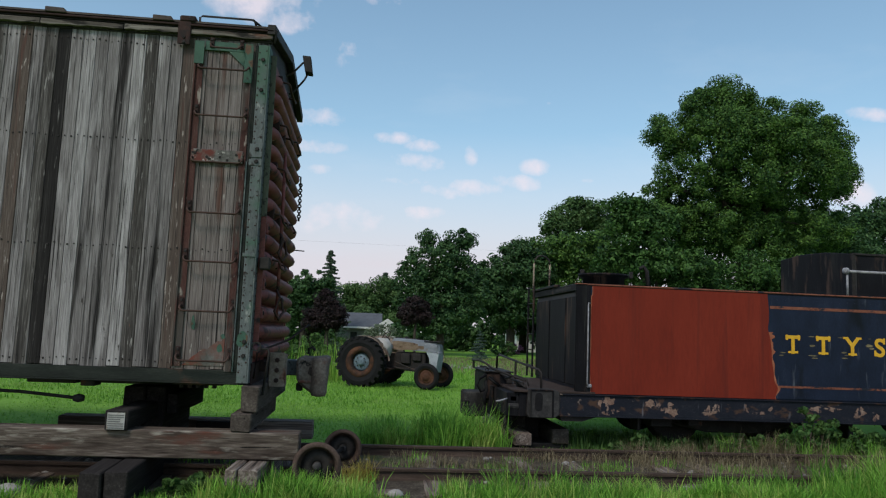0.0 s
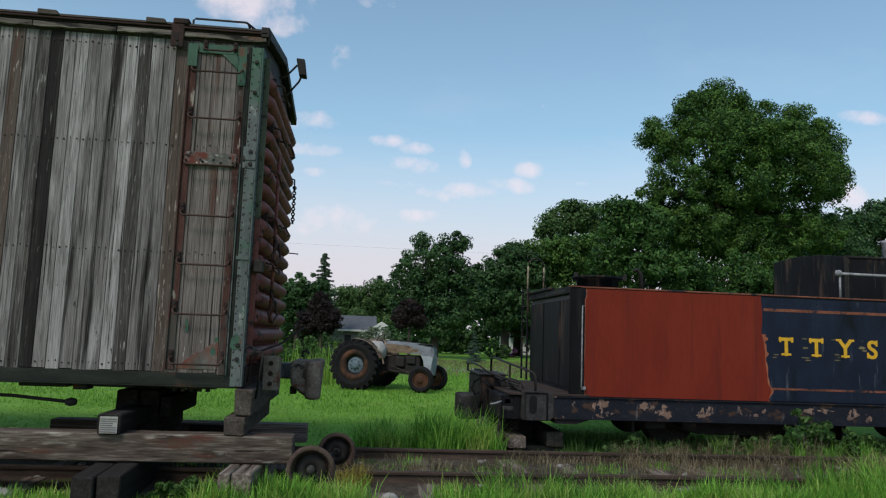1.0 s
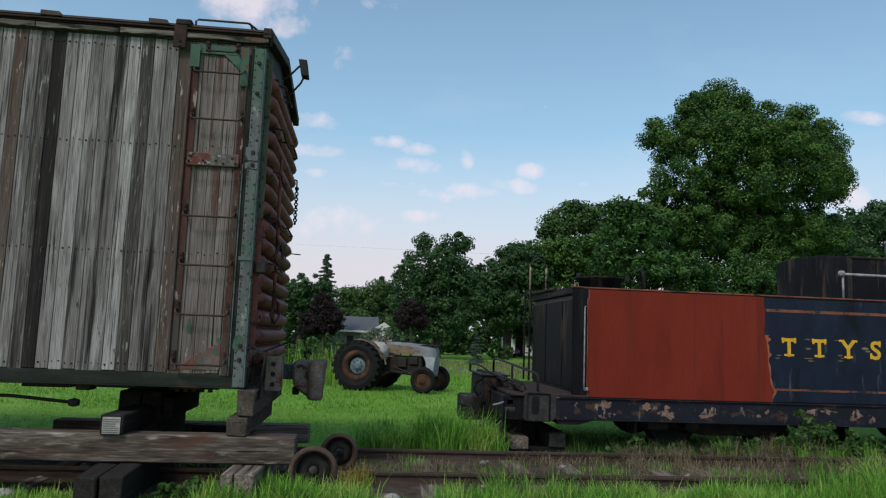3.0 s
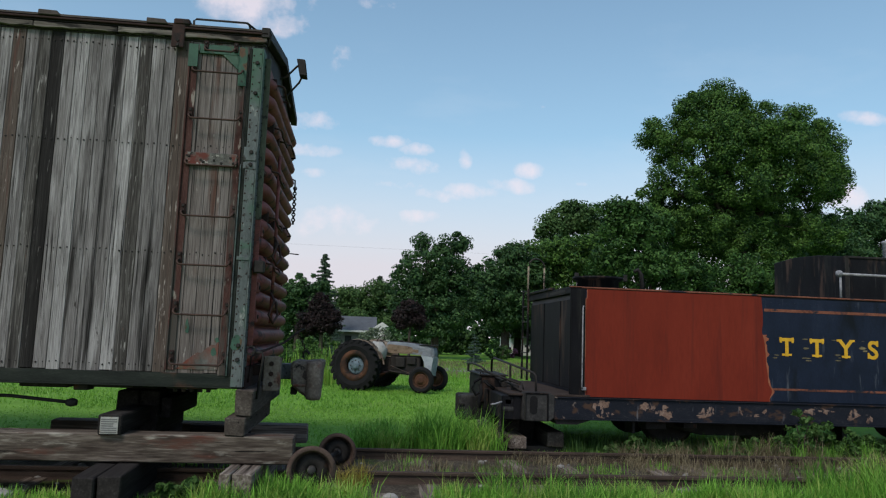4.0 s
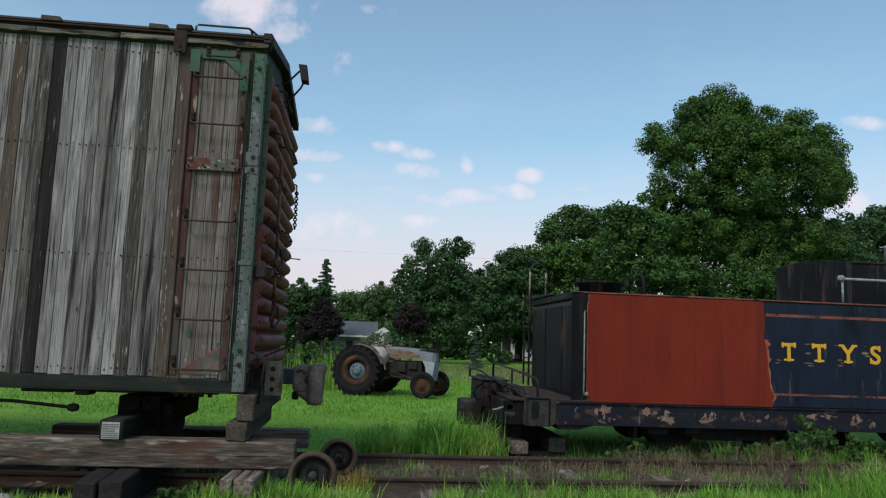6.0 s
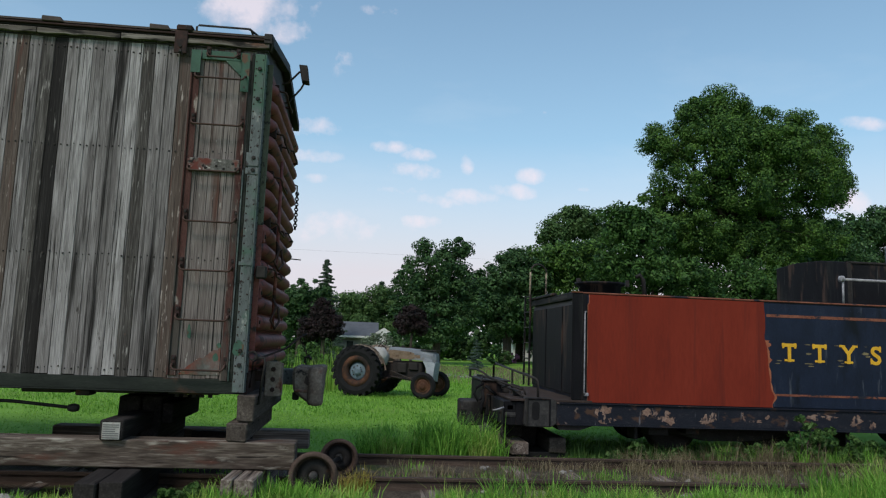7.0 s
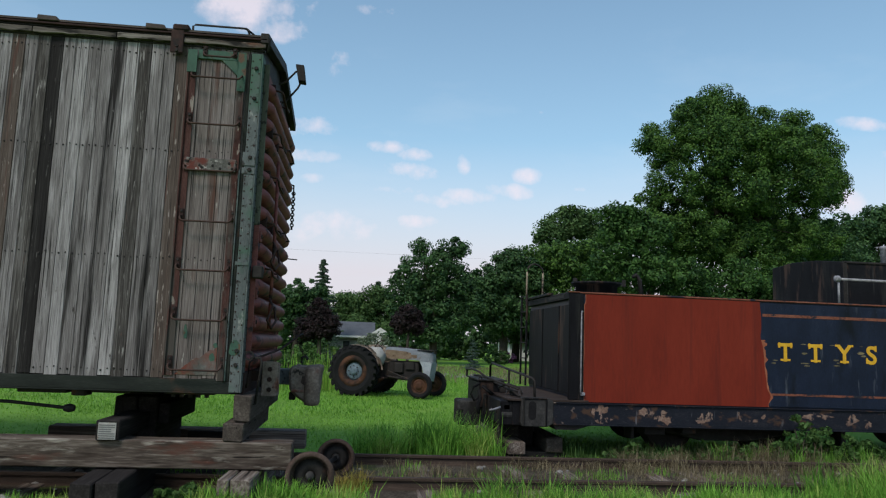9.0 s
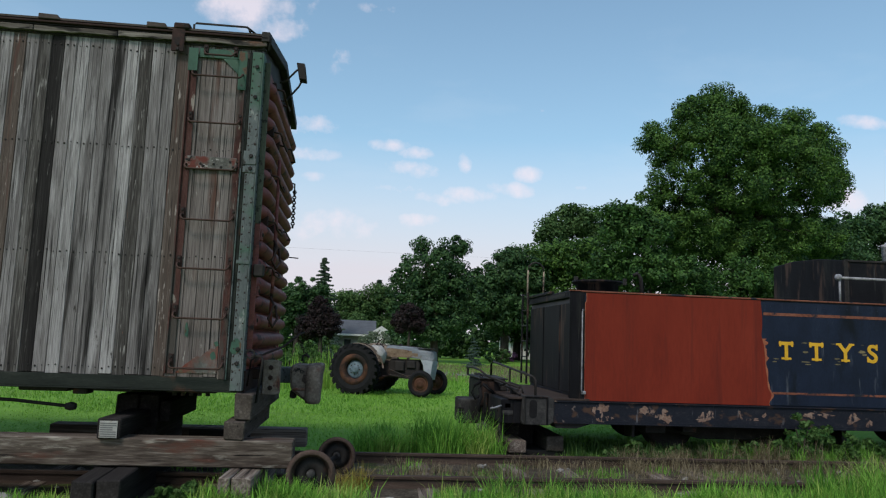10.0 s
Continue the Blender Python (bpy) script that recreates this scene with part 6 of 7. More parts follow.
# ---------------------------------------------------------------- trees and shrubs
def leaf_quads(rng, centres, radii, per, size, droop=0.25, flat=0.72):
    """Leaves strewn over clumps; each a slightly bent four-cornered blade."""
    n = len(centres) * per
    c = np.repeat(np.asarray(centres, float), per, axis=0)
    r = np.repeat(np.asarray(radii, float), per)
    d = rng.normal(size=(n, 3))
    d /= np.linalg.norm(d, axis=1)[:, None]
    lift = rng.normal(size=(len(centres), 3)) * 0.35 + np.array([0, 0, 0.55])
    p = c + d * (r * rng.uniform(0.10, 1.0, n) ** 0.33)[:, None] * np.array([1, 1, flat])
    nrm = d * 0.95 + rng.normal(size=(n, 3)) * 0.42 + np.repeat(lift, per, axis=0) * 0.6
    nrm /= np.linalg.norm(nrm, axis=1)[:, None]
    a = np.cross(nrm, rng.normal(size=(n, 3)))
    a /= np.linalg.norm(a, axis=1)[:, None] + 1e-9
    b = np.cross(nrm, a)
    s = size * rng.uniform(0.6, 1.25, n)[:, None]
    tip = nrm * -droop * s
    return np.stack([p - a * s, p - b * s * 0.55 + tip * 0.2, p + a * s + tip, p + b * s * 0.55 + tip * 0.2], axis=1)


def crown_points(rng, lobes, count, spread=1.0, rind=0.72):
    """Clump centres over a crown made of lobes (x, y, z, rx, ry, rz): most near the outside, some within."""
    vol = np.array([(l[3] * l[4] * l[5]) ** (2 / 3) for l in lobes])
    pick = rng.choice(len(lobes), count, p=vol / vol.sum())
    d = rng.normal(size=(count, 3))
    d /= np.linalg.norm(d, axis=1)[:, None]
    L = np.asarray(lobes, float)[pick]
    q = np.where(rng.random(count) < rind, rng.uniform(0.80, 1.0, count), rng.uniform(0.2, 0.8, count))
    return L[:, :3] + d * L[:, 3:] * (q * spread)[:, None]


def limb(bm, a, b, r0, r1, rng, bend=0.12):
    a, b = Vector(a), Vector(b)
    ln = (b - a).length
    pts = [a.lerp(b, k / 4) + Vector([rng.uniform(-1, 1) * bend * ln * (0.5 if 0 < k < 4 else 0) for _ in range(3)]) for k in range(5)]
    tube(pts, r0, 7, bm, True, [r0 + (r1 - r0) * k / 4 for k in range(5)])


def tree(label, at, lobes, clumps, clump_r, per, leaf, mat, seed, trunk_r=0.3, fork=0.35, bark="bark", name="tree"):
    """A broadleaf tree: tapered trunk, limbs that reach into each lobe, and a crown of leaf clumps. Lobes are given from the foot."""
    rng = np.random.default_rng(seed)
    rnd = random.Random(seed)
    t = thing(name, at, label, "tree")
    lobes = [(x, y, z, max(rx - 0.5 * clump_r, 0.3), max(ry - 0.5 * clump_r, 0.3), max(rz - 0.4 * clump_r, 0.25)) for x, y, z, rx, ry, rz in lobes]
    low = min(l[2] - l[5] for l in lobes)
    top = max(l[2] for l in lobes)
    h = max(low + (top - low) * fork, 0.8)
    bm = bmesh.new()
    tube([(0, 0, -0.1), (0.02, 0, 0.3), (0.0, 0.03, h * 0.6), (0.05, 0, h)], trunk_r, 10, bm, True, [trunk_r * 1.35, trunk_r * 1.05, trunk_r * 0.9, trunk_r * 0.75])
    for l in lobes:
        limb(bm, (0.02, 0, h * rnd.uniform(0.7, 0.98)), (l[0], l[1], l[2]), trunk_r * 0.5, trunk_r * 0.12, rnd)
        for _ in range(4):
            limb(bm, (l[0] * 0.8, l[1] * 0.8, h + (l[2] - h) * 0.8), (l[0] + rnd.uniform(-0.7, 0.7) * l[3], l[1] + rnd.uniform(-0.7, 0.7) * l[4], l[2] + rnd.uniform(-0.4, 0.7) * l[5]), trunk_r * 0.16, trunk_r * 0.04, rnd)
    o = Vector(at)
    bmesh.ops.translate(bm, verts=bm.verts, vec=o)
    part("trunk", bm, M[bark], t, "dark grey-brown trunk and limbs", True)
    per, leaf = int(per * 2.1), leaf * 0.66
    # tight tufts on the outside, with a loose darker filling behind them
    outer = int(clumps * 0.62)
    c = crown_points(rng, lobes, outer, 1.03, 0.97)
    q = leaf_quads(rng, c, clump_r * rng.uniform(0.42, 1.0, outer), int(per * 1.15), leaf, 0.2, 0.78)
    c = crown_points(rng, lobes, clumps - outer, 0.80, 0.25)
    q = np.concatenate([q, leaf_quads(rng, c, clump_r * rng.uniform(0.8, 1.4, clumps - outer), int(per * 0.75), leaf * 1.15, 0.2, 0.9)])
    q = q[q[:, :, 2].min(axis=1) > 0.25]
    quads("crown", q, M[mat], t)
    return t


def conifer(label, at, height, radius, mat, seed, per=900, size=0.16):
    rng = np.random.default_rng(seed)
    t = thing("conifer", at, label, "tree")
    o = Vector(at)
    part("trunk", tube([o, o + Vector((0, 0, height * 0.97))], 0.1, 8, None, True, [height * 0.018, 0.01]), M["bark"], t)
    tiers = max(11, int(height * 2.9))
    cs, rs = [], []
    for k in range(tiers):
        f = k / (tiers - 1)
        z = height * (0.06 + 0.92 * f)
        rad = radius * (1 - f) ** 0.8 * rng.uniform(0.75, 1.1) + 0.02 * height
        m = max(4, int(5 + 4 * (1 - f)))
        turn = rng.random() * 6.28
        for j in range(m):
            a = turn + 2 * math.pi * (j + rng.uniform(-0.25, 0.25)) / m
            long, dz = rad * rng.uniform(0.55, 1.15), rng.uniform(-0.02, 0.02) * height
            for q in np.linspace(0.12, 1.0, 7):
                cs.append((long * q * math.cos(a), long * q * math.sin(a), z + dz - 0.34 * long * q + 0.16 * long * q * q))
                rs.append(height * 0.030 * (1.15 - 0.55 * q) * (1.1 - 0.55 * f))
    quads("needles", leaf_quads(rng, cs, rs, max(5, per // len(cs) + 5), size, 0.3, 0.45), M[mat], t)
    return t


def shrub(label, at, rx, ry, rz, mat, seed, clumps=60, leaf=0.1, name="shrub", category="shrub"):
    rng = np.random.default_rng(seed)
    t = thing(name, at, label, category)
    rnd = random.Random(seed)
    bm = bmesh.new()
    for _ in range(6):
        limb(bm, (rnd.uniform(-0.1, 0.1), rnd.uniform(-0.1, 0.1), -0.05), (rnd.uniform(-0.6, 0.6) * rx, rnd.uniform(-0.6, 0.6) * ry, rz * rnd.uniform(0.8, 1.5)), 0.03 * rz + 0.01, 0.006, rnd)
    bmesh.ops.translate(bm, verts=bm.verts, vec=Vector(at))
    part("stems", bm, M["bark"], t)
    c = crown_points(rng, [(0, 0, rz, rx, ry, rz)], clumps)
    q = leaf_quads(rng, c, rng.uniform(0.5, 1.2, clumps) * min(rx, rz) * 0.35, 26, leaf)
    quads("leaves", q[q[:, :, 2].min(axis=1) > 0.0], M[mat], t)
    return t


def build_trees():
    def rel(at, lobes, depth=0.8):
        return [(x - at[0], dy, z, rx, max(rx * depth, 0.5), rz) for x, dy, z, rx, rz in lobes]

    at = (24.6, 46, 0)
    tree("large full maple tree with dense dark green crown", at, rel(at, (
        (23.6, 0, 17.6, 2.5, 2.1), (21.6, -0.5, 16.8, 2.1, 1.9), (25.8, 0.5, 16.8, 2.5, 2.0), (19.9, 0, 15.0, 2.3, 1.9), (22.2, -2.0, 14.6, 2.9, 2.2), (25.3, -2.2, 14.4, 3.3, 2.4),
        (28.8, 0, 16.2, 2.3, 1.9), (30.8, 0.3, 15.5, 1.7, 2.0), (31.3, 0, 13.2, 1.5, 1.6), (28.6, -1.4, 13.6, 2.5, 2.2), (19.1, 0, 12.0, 1.9, 1.3), (21.3, -1.2, 12.2, 2.7, 1.7),
        (24.9, -2.0, 11.9, 3.5, 1.7), (29.3, -0.6, 12.0, 2.1, 1.2), (31.5, 0.2, 12.0, 1.1, 0.9), (22.4, -0.5, 9.2, 3.6, 1.9), (26.8, -0.5, 9.3, 3.4, 1.9), (24.6, 1.5, 8.0, 5.4, 2.2),
        (30.4, 0.6, 9.6, 2.4, 1.9), (19.6, 0.4, 9.4, 2.6, 1.9), (28.8, 1.4, 10.6, 2.4, 1.2), (21.0, 1.2, 10.6, 2.6, 1.2))),
         900, 0.86, 150, 0.125, "leaf", 11, 0.55, 0.45)
    at = (15.8, 40, 0)
    tree("lighter green broadleaf tree beside the maple", at, rel(at, ((15.3, 0, 7.7, 2.3, 1.9), (16.6, 0, 5.6, 3.0, 1.8), (14.2, 0.4, 5.9, 1.7, 1.5), (17.5, 0, 3.4, 2.6, 1.5), (14.6, 0, 3.2, 2.0, 1.4), (14.4, 0, 8.8, 1.5, 1.2), (15.5, 0, 8.3, 1.3, 1.2))), 380, 0.7, 50, 0.16, "leaf_light", 12, 0.28)
    at = (21.5, 41, 0)
    tree("low spreading green tree behind the tender", at, rel(at, ((22.4, 0, 5.6, 3.2, 1.5), (19.6, 0, 4.6, 2.4, 1.5), (25.2, 0, 4.9, 2.4, 1.5), (22.0, 0, 3.0, 4.0, 1.5))), 330, 0.7, 44, 0.17, "leaf_light", 13, 0.22)
    at = (33.0, 52, 0)
    tree("dark green tree beside the maple", at, rel(at, ((32.0, 0, 7.6, 3.4, 2.6), (35.0, 0, 8.6, 3.2, 2.4), (33.0, 0, 4.6, 4.2, 2.6))), 300, 0.9, 40, 0.22, "leaf_mid", 14, 0.3)
    at = (43.5, 60, 0)
    tree("broad green tree in the far row", at, rel(at, ((42.0, 0, 11.6, 3.4, 2.6), (46.0, 0, 12.3, 3.4, 2.7), (43.5, 0, 7.5, 5.2, 3.4), (49, 0, 9, 3, 3), (39.5, 0, 9.2, 2.4, 2.4), (40.0, 0, 11.9, 2.5, 1.5), (43.2, 0, 12.5, 2.6, 1.6), (46.0, 0, 13.3, 2.6, 1.9))), 480, 1.0, 40, 0.24, "leaf_mid", 15, 0.4)
    at = (21.0, 75, 0)
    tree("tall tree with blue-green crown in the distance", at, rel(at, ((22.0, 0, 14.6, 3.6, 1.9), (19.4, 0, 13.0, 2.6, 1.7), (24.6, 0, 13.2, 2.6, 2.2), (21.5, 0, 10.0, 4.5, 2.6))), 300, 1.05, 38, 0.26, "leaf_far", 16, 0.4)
    at = (17.0, 60, 0)
    tree("broad green tree in the far row", at, rel(at, ((17.2, 0, 8.4, 3.6, 2.3), (14.6, 0, 8.0, 2.6, 1.9), (19.8, 0, 7.6, 2.6, 2.3), (16.8, 0, 4.6, 4.2, 2.6))), 420, 0.85, 42, 0.21, "leaf", 17, 0.35)
    at = (11.6, 59, 0)
    tree("broad green tree in the far row", at, rel(at, ((11.8, 0, 8.3, 1.5, 1.3), (10.6, 0, 6.3, 2.4, 1.8), (13.3, 0, 6.6, 2.4, 2.1), (11.6, 0, 4.3, 3.4, 2.2), (9.2, 0, 5.4, 1.8, 2.0))), 380, 0.85, 42, 0.21, "leaf_mid", 18, 0.35)
    at = (5.2, 52, 0)
    tree("feathery-topped green tree behind the tractor", at, rel(at, ((5.0, 0, 6.3, 2.9, 1.7), (3.6, 0, 4.6, 2.2, 2.0), (6.5, 0, 4.2, 2.4, 2.2), (6.4, 0, 8.1, 1.5, 1.1), (4.1, 0, 8.0, 0.9, 1.0), (5.0, 0, 2.8, 3.0, 1.5))), 400, 0.62, 44, 0.17, "leaf_mid", 19, 0.28)
    at = (-1.0, 86, 0)
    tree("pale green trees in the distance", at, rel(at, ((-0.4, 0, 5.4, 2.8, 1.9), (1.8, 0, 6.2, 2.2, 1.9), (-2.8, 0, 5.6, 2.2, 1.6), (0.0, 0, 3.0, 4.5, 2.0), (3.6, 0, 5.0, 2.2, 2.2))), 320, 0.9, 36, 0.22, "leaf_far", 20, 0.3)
    at = (-4.6, 55, 0)
    tree("rounded dark green tree beyond the boxcar", at, rel(at, ((-4.1, 0, 4.4, 1.8, 1.6), (-5.3, 0, 3.2, 1.6, 1.9), (-3.7, 0, 2.6, 1.3, 1.4), (-6.8, 0, 3.6, 1.8, 1.8))), 320, 0.5, 44, 0.15, "leaf_mid", 21, 0.22)
    at = (-2.6, 50, 0)
    tree("dark purple-leaved ornamental tree", at, rel(at, ((-2.7, 0, 3.3, 0.9, 1.0), (-2.3, 0, 2.3, 1.2, 1.0), (-3.2, 0, 2.2, 1.2, 1.0))), 230, 0.42, 44, 0.12, "leaf_purple", 22, 0.14)
    at = (2.95, 45, 0)
    tree("small purple-leaved tree with pale trunk", at, rel(at, ((2.95, 0, 2.85, 0.95, 0.95), (2.45, 0, 2.45, 0.65, 0.7), (3.5, 0, 2.5, 0.65, 0.7))), 170, 0.36, 44, 0.11, "leaf_purple", 23, 0.09, 0.5)
    conifer("tall dark spruce in the distance", (-3.65, 70, 0), 8.95, 2.3, "needle", 24, 9000, 0.13)
    conifer("small blue-green spruce on the lawn", (6.35, 41, 0), 1.72, 0.70, "needle_blue", 25, 9000, 0.045)
    conifer("small blue-green spruce on the lawn", (-1.35, 42, 0), 1.7, 0.66, "needle_blue", 26, 9000, 0.045)
    conifer("narrow dark spruce in the distance", (2.0, 88, 0), 8.3, 1.2, "needle", 27, 2500, 0.25)
    shrub("rounded grey-green shrub on the lawn", (1.04, 49, 0), 1.2, 0.9, 0.98, "leaf_sage", 28, 150, 0.07)
    shrub("pink-purple flowering bush by a house", (12.4, 61, 0), 0.75, 0.6, 0.42, "pink", 29, 50, 0.09)
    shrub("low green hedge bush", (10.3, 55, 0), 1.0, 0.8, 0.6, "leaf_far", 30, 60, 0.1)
    for i, (x, y, w, hh) in enumerate(((-5.2, 62, 2.4, 1.2), (5.0, 63, 3.0, 1.5), (9.0, 66, 2.6, 1.4), (19, 64, 3.6, 2.0), (26, 62, 4.5, 2.2), (34, 64, 5.0, 2.4), (44, 68, 5.0, 2.4), (-9, 66, 4.0, 2.4), (16.8, 63, 2.4, 1.4))):
        shrub("dark green hedge under the far trees", (x, y, 0), w, 1.4, hh, "leaf_mid", 40 + i, 110, 0.2, "hedge", "hedge")
    rng = np.random.default_rng(77)
    lob = [(x, 118 + rng.uniform(-4, 4), rng.uniform(2.0, 4.2), rng.uniform(3, 6), 3, rng.uniform(2.5, 4.5)) for x in np.arange(-70, 110, 4.5)]
    c = crown_points(rng, lob, 2600)
    ob = quads("far_woods", leaf_quads(rng, c, rng.uniform(0.8, 1.6, 2600), 16, 0.42), M["leaf_mid"])
    tagged(ob, "dark line of woods closing the far lawn", "woods", kind="stuff")


def build_houses():
    h = thing("house", (-1.2, 76, 0), "pale house with a grey shingled gable roof among trees", "house")
    part("wall", box(-5.0, 1.2, 74, 80, 0, 1.75), M["siding_grey"], h, "weathered grey siding")
    part("wing_wall", prism([(1.25, 0), (1.25, 2.2), (2.1, 2.75), (2.95, 2.2), (2.95, 0)], "y", 73.6, 79), M["tag"], h, "white gabled wing")
    part("roof", prism([(73.4, 1.72), (77, 3.15), (80.6, 1.72), (80.6, 1.86), (77, 3.30), (73.4, 1.86)], "x", -5.4, 1.6), M["shingle"], h, "dark grey shingled roof")
    part("eave", box(-5.4, 1.6, 73.36, 73.42, 1.68, 1.86), M["tag"], h)
    for x in (-3.6, -1.6, 0.5):
        w = part("window", box(x, x + 0.8, 73.95, 73.99, 0.6, 1.4), M["siding_grey"], h)
        part("pane", box(x + 0.08, x + 0.72, 73.93, 73.945, 0.68, 1.32), M["glass_dark"], w)
    h = thing("house", (15.6, 72, 0), "white house wall seen between tree trunks", "house")
    part("wall", box(14.6, 20, 71, 77, 0, 1.75), M["tag"], h, "white siding")
    part("roof", prism([(70.4, 1.75), (74, 3.4), (77.6, 1.75)], "x", 14.3, 20.4), M["shingle"], h)
    for i, x in enumerate((14.1, 16.4)):
        tr = thing("tree", (x, 66, 0), "dark tree trunk before a white house", "tree")
        part("trunk", tube([(x, 66, -0.1), (x + 0.05, 66, 2.0), (x - 0.1, 66, 4.5)], 0.35, 9, None, True, [0.4, 0.32, 0.25]), M["bark"], tr, "", True)
        rr = np.random.default_rng(90 + i)
        c = crown_points(rr, [(0, -0.6, 3.5, 2.6, 2.0, 1.5), (-1.6, -1.0, 2.9, 1.5, 1.2, 1.0)], 190)
        quads("crown", leaf_quads(rr, c, rr.uniform(0.5, 0.9, 190), 60, 0.13), M["leaf_mid"], tr)
    pts = [(-40 + i * 5, 41 + 0.05 * i, 6.35 + 0.0009 * (i - 11) ** 2) for i in range(24)]
    solo("power_line", tube(pts, 0.0025, 4), M["iron"], "thin dark overhead wire", "wire")


# ---------------------------------------------------------------- grass and weeds
def blades(rng, x, y, z, height, width, lean=0.35):
    """Bent blades of grass, each two four-cornered pieces."""
    n = len(x)
    a = rng.uniform(0, 2 * np.pi, n)
    out = np.stack([np.cos(a), np.sin(a), np.zeros(n)], 1)
    side = np.stack([-np.sin(a), np.cos(a), np.zeros(n)], 1) * width[:, None] / 2
    p0 = np.stack([x, y, z], 1)
    k = height * rng.uniform(0.1, 1.0, n) * lean
    p1 = p0 + out * (k * 0.35)[:, None] + np.array([0, 0, 1]) * (height * 0.55)[:, None]
    p2 = p0 + out * k[:, None] + np.array([0, 0, 1]) * (height * (1 - 0.25 * (k / height)))[:, None]
    q1 = np.stack([p0 - side, p0 + side, p1 + side * 0.75, p1 - side * 0.75], 1)
    q2 = np.stack([p1 - side * 0.75, p1 + side * 0.75, p2 + side * 0.08, p2 - side * 0.08], 1)
    return np.concatenate([q1, q2])


def clumpy(rng, n, x0, x1, y0, y1, clump=0.25, per=26):
    m = max(1, n // per)
    cx, cy = rng.uniform(x0, x1, m), rng.uniform(y0, y1, m)
    i = rng.integers(0, m, n)
    return cx[i] + rng.normal(0, clump, n) * 0.5, cy[i] + rng.normal(0, clump, n) * 0.5, i, m


def grass_patch(name, seed, n, x0, x1, y0, y1, h, mat, label, clump=0.25, per=26, width=0.009, lean=0.4, z=0.0):
    rng = np.random.default_rng(seed)
    x, y, i, m = clumpy(rng, n, x0, x1, y0, y1, clump, per)
    hs = rng.uniform(0.6, 1.3, m)[i] * h * rng.uniform(0.55, 1.15, n)
    ob = quads(name, blades(rng, x, y, np.full(n, z), hs, width * rng.uniform(0.7, 1.3, n), lean), M[mat])
    return tagged(ob, label, "grass", kind="stuff")


def build_grass():
    tall = "tall bright green grass blades before the track"
    for k, (n, x0, x1, y0, y1, hh) in enumerate(((2600, -5.0, -2.5, 6.3, 6.95, 0.15), (1000, -2.5, -1.15, 6.3, 6.9, 0.13), (3400, -1.2, 0.05, 6.3, 6.9, 0.27), (900, 0.0, 1.1, 6.2, 7.0, 0.10), (500, 0.75, 1.1, 6.5, 7.2, 0.22),
                                                 (3200, 1.15, 2.7, 6.3, 7.15, 0.27), (1100, 2.6, 3.4, 6.3, 7.1, 0.18), (2600, 3.3, 4.8, 6.4, 7.2, 0.27), (7500, 4.7, 9.0, 6.4, 7.4, 0.42), (1500, 5.4, 9.0, 6.9, 7.6, 0.52))):
        grass_patch("grass", 101 + 1000 * k, n, x0, x1, y0, y1, hh, "blade", tall, 0.15, 55, 0.012, 0.75)
        grass_patch("grass", 102 + 1000 * k, n // 4, x0, x1, y0, y1, hh * 1.1, "blade_pale", "pale yellow-green grass blades before the track", 0.15, 30, 0.010, 0.9)
    mid = "tall tufts of green grass behind the rails"
    grass_patch("grass", 107, 1900, 0.0, 1.9, 9.75, 11.4, 0.36, "blade", mid, 0.14, 75, 0.015, 0.9)
    grass_patch("grass", 122, 600, 0.1, 1.9, 9.75, 11.0, 0.42, "blade_pale", "pale tall grass blades behind the rails", 0.16, 40, 0.013, 0.9)
    grass_patch("grass", 108, 1000, 0.9, 1.9, 9.9, 11.2, 0.50, "blade", mid, 0.2, 60, 0.015, 0.8)
    grass_patch("grass", 109, 5000, 3.0, 10.0, 9.7, 11.0, 0.20, "weed", mid, 0.25, 40, 0.012)
    dry = "dead straw-coloured grass between the rails"
    grass_patch("dry_grass", 110, 5000, 0.1, 9.0, 7.85, 9.2, 0.17, "blade_dry", dry, 0.20, 60, 0.006, 1.5, 0.04)
    grass_patch("dry_grass", 111, 2000, 3.0, 8.0, 8.9, 9.8, 0.24, "blade_dry", dry, 0.2, 40, 0.006, 1.1, 0.03)
    grass_patch("dry_grass", 112, 420, -0.06, 0.10, 7.4, 7.9, 0.20, "blade_yellow", "yellow dead grass beside the cart wheel", 0.10, 90, 0.007, 0.9, 0.03)
    grass_patch("grass", 113, 2200, -3.0, 9.0, 7.85, 9.2, 0.10, "blade", "green grass between the rails", 0.2, 40, 0.008, 0.6, 0.04)
    lawn = "short mown lawn grass"
    grass_patch("lawn_grass", 114, 30000, -6.0, 9.0, 9.7, 16.0, 0.05, "blade_lawn", lawn, 0.5, 8, 0.012, 2.0)
    grass_patch("lawn_grass", 115, 36000, -9.0, 12.0, 15.0, 27.0, 0.09, "blade_lawn", lawn, 0.8, 8, 0.018, 1.5)
    grass_patch("field_grass", 116, 26000, -14.0, 22.0, 27.0, 45.0, 0.26, "blade_dry", "long dry seeding grass by the lane", 0.8, 30, 0.02, 0.6)
    grass_patch("field_grass", 117, 26000, -14.0, 22.0, 25.0, 48.0, 0.22, "blade_lawn", "long green field grass", 0.8, 20, 0.022, 0.6)
    # tall seeding stalks beyond the coupler
    grass_patch("grass", 118, 260, -2.6, -0.2, 21.0, 24.0, 1.0, "blade_pale", "tall seeding weed stalks beyond the boxcar", 0.25, 14, 0.022, 0.3)
    grass_patch("grass", 119, 160, -2.2, -0.4, 22.0, 24.0, 1.2, "blade_lawn", "tall pale green weed stalks", 0.2, 10, 0.02, 0.3)
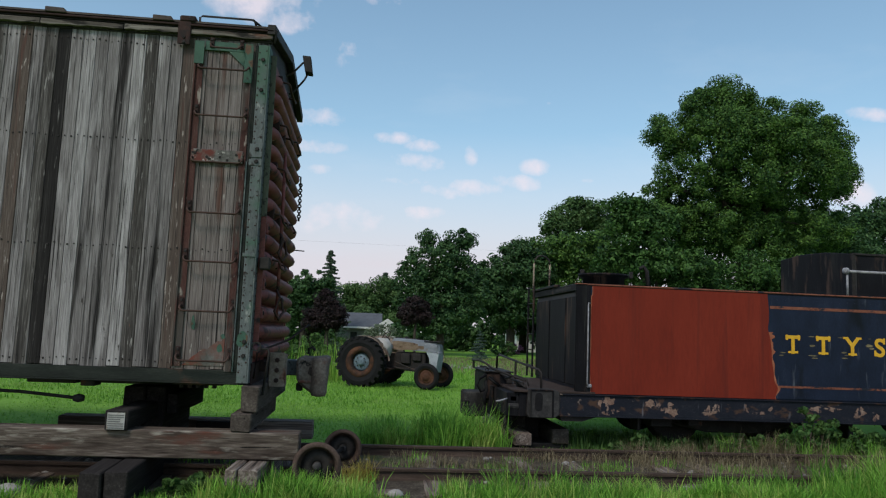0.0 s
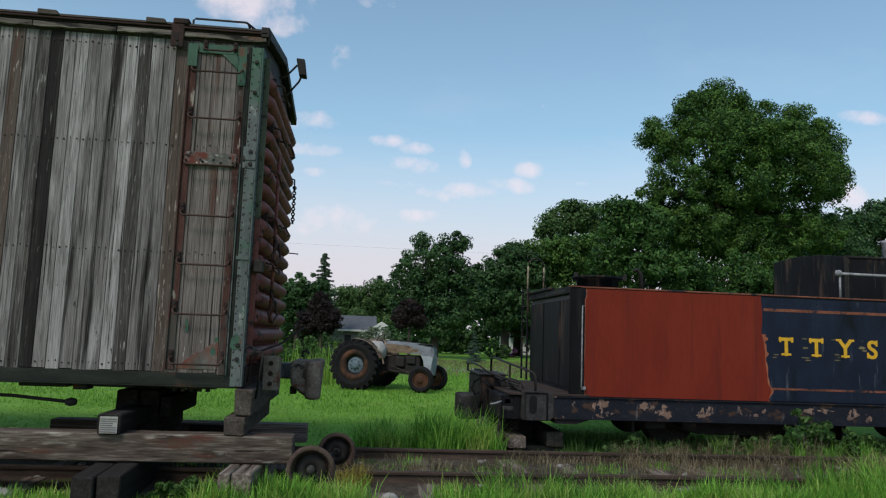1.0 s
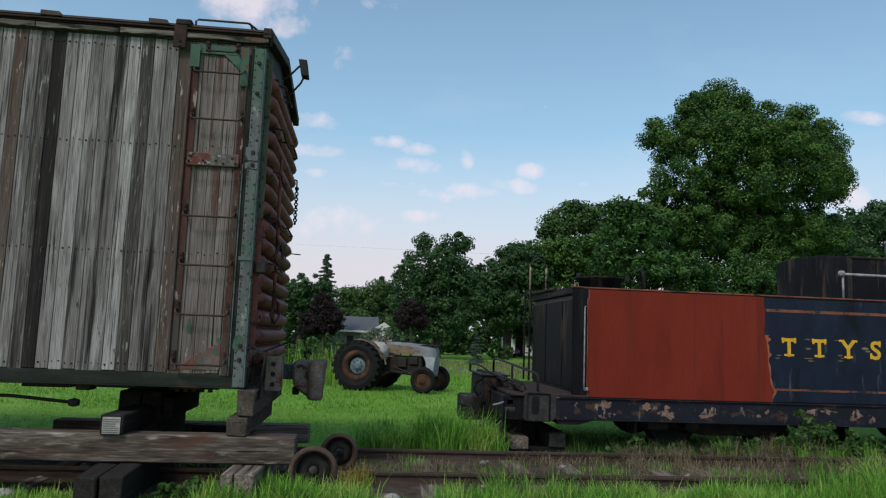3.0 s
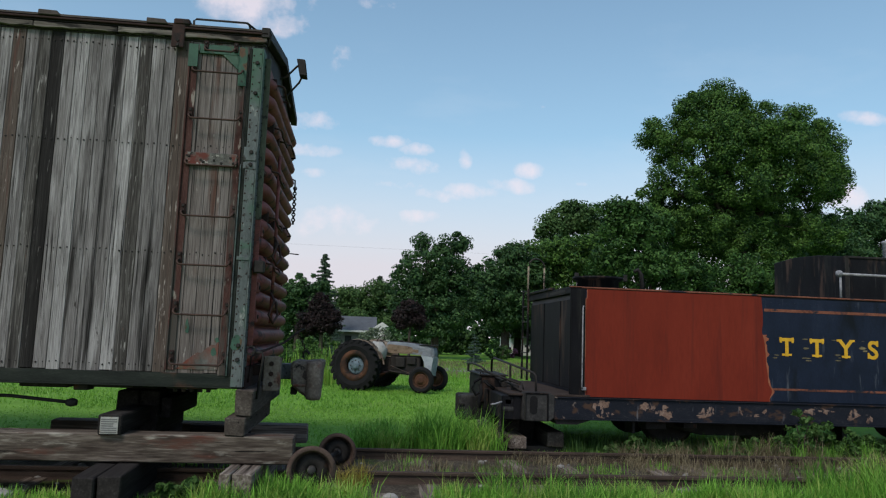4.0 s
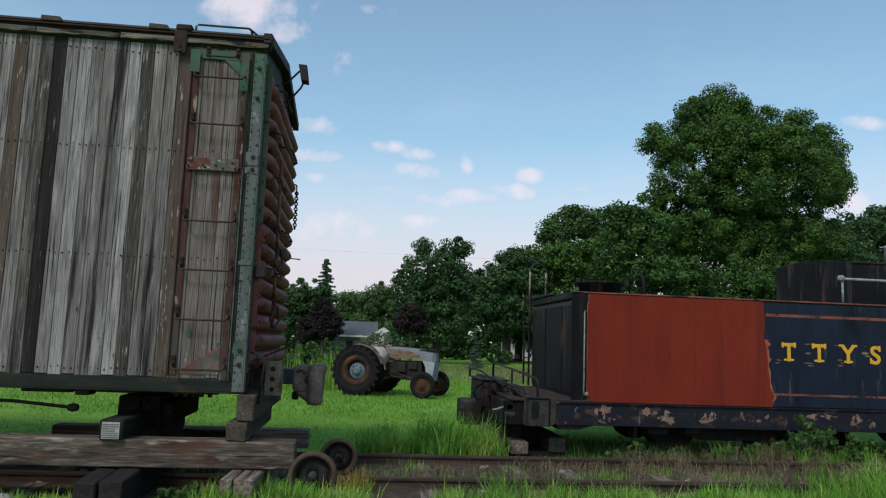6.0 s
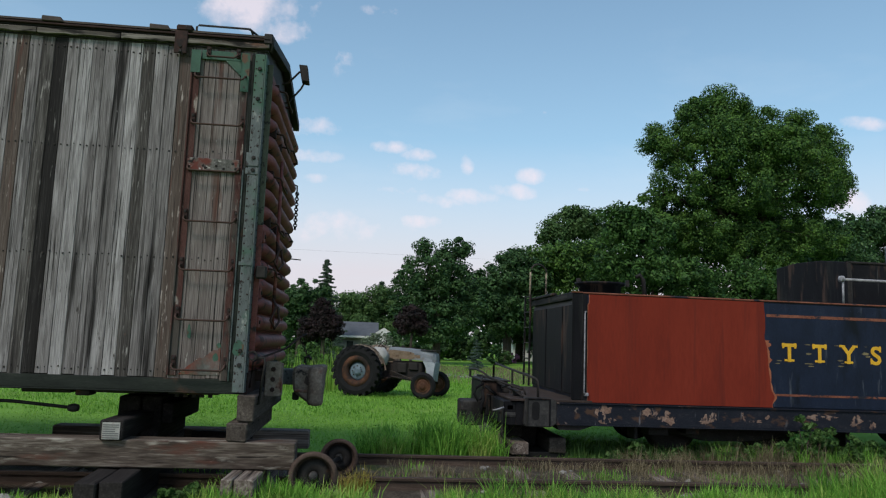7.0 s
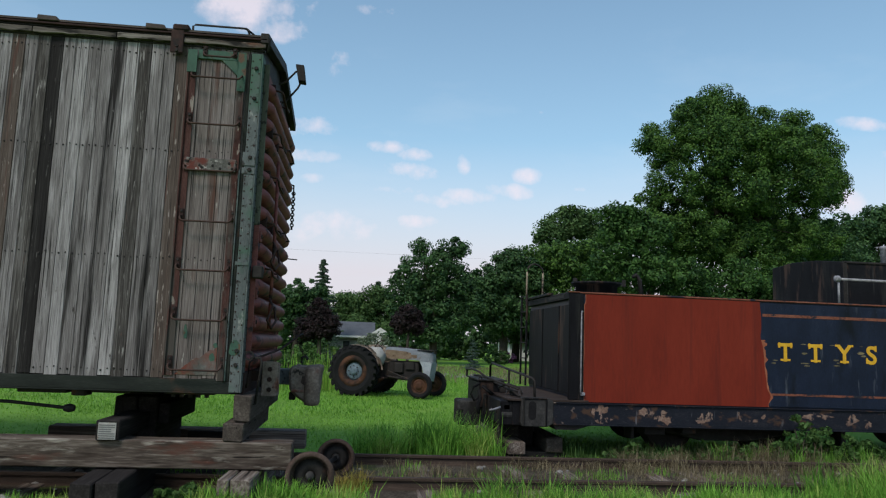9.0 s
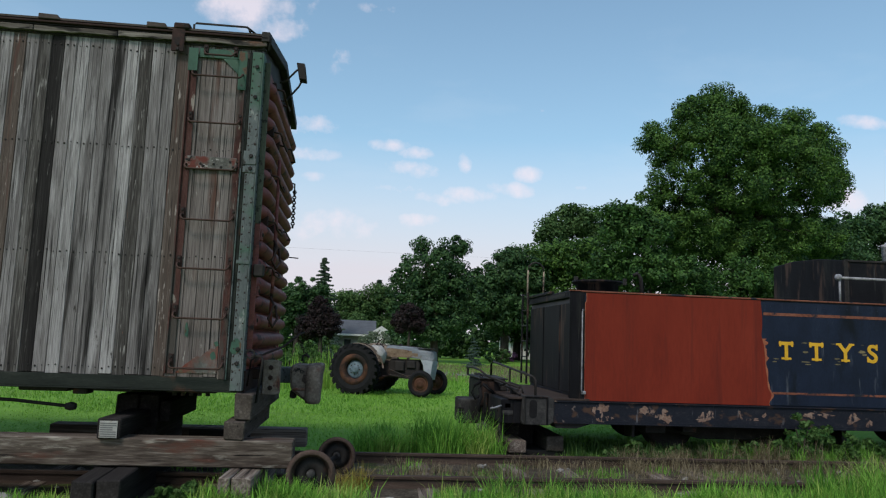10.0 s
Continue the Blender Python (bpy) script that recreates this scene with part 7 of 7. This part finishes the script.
    grass_patch("dry_grass", 120, 700, 4.2, 6.4, 9.4, 9.9, 0.34, "blade_dry", "dead brown stalks beside the far rail", 0.10, 40, 0.007, 0.8, 0.03)
    grass_patch("grass", 121, 900, 4.8, 7.4, 9.45, 9.9, 0.30, "blade", "green tufts beside the far rail", 0.12, 60, 0.010, 0.8, 0.02)
    # leafy weeds
    for i, (x, y, r, h) in enumerate(((6.1, 9.75, 0.22, 0.36), (6.45, 9.85, 0.2, 0.30), (5.4, 9.8, 0.16, 0.16), (4.3, 9.85, 0.18, 0.12), (4.8, 9.8, 0.12, 0.12), (7.2, 9.8, 0.2, 0.2), (7.8, 9.7, 0.25, 0.22), (3.4, 9.75, 0.12, 0.10), (3.75, 9.8, 0.14, 0.15), (5.05, 9.7, 0.2, 0.14), (5.75, 9.65, 0.14, 0.22), (6.75, 9.7, 0.16, 0.24), (-1.35, 6.75, 0.16, 0.13), (-1.6, 6.8, 0.14, 0.10))):
        shrub("leafy green weed growing beside the track", (x, y, 0), r, r * 0.7, h, "weed", 200 + i, 26, 0.034, "weed", "weed")
    for i in range(14):
        rnd = random.Random(300 + i)
        x, y = rnd.uniform(-3.2, -0.7), rnd.uniform(24, 27)
        shrub("tall leafy weed at the lawn edge", (x, y, 0), 0.35, 0.3, rnd.uniform(0.45, 0.8), "weed", 310 + i, 22, 0.07, "weed", "weed")
    bm = bmesh.new()
    rnd = random.Random(8)
    for _ in range(70):
        x, y, s = rnd.uniform(-4, 9), rnd.uniform(7.3, 9.7), rnd.uniform(0.02, 0.05)
        b = bmesh.new()
        bmesh.ops.create_icosphere(b, subdivisions=1, radius=s)
        for v in b.verts:
            v.co = Vector((x + v.co.x * rnd.uniform(0.8, 1.3), y + v.co.y, 0.045 + v.co.z * 0.6 + s * 0.2))
        merge(bm, b)
    solo("ballast_stones", bm, M["stone"], "pale loose stones in the track bed", "stones", kind="stuff")
    for i, (x, y, s) in enumerate(((5.9, 7.2, 0.09), (6.1, 7.15, 0.08), (0.0, 7.25, 0.05), (0.35, 7.15, 0.06), (-3.0, 6.9, 0.10))):
        b = bmesh.new()
        bmesh.ops.create_icosphere(b, subdivisions=2, radius=s)
        for v in b.verts:
            v.co += v.normal * s * 0.35 * noise.noise(v.co * 9 + Vector((i, 0, 0)))
            v.co = Vector((x + v.co.x * 1.2, y + v.co.y, v.co.z * 0.8 + s * 0.45))
        solo("stone", b, M["stone"], "pale grey stone lying in the grass", "stone", "stones beside the track", at=(x, y, 0))


build_ground()
build_track()
build_boxcar()
build_cribbing()
build_wheelset()
build_tender()
build_tractor()
build_houses()
build_trees()
build_grass()
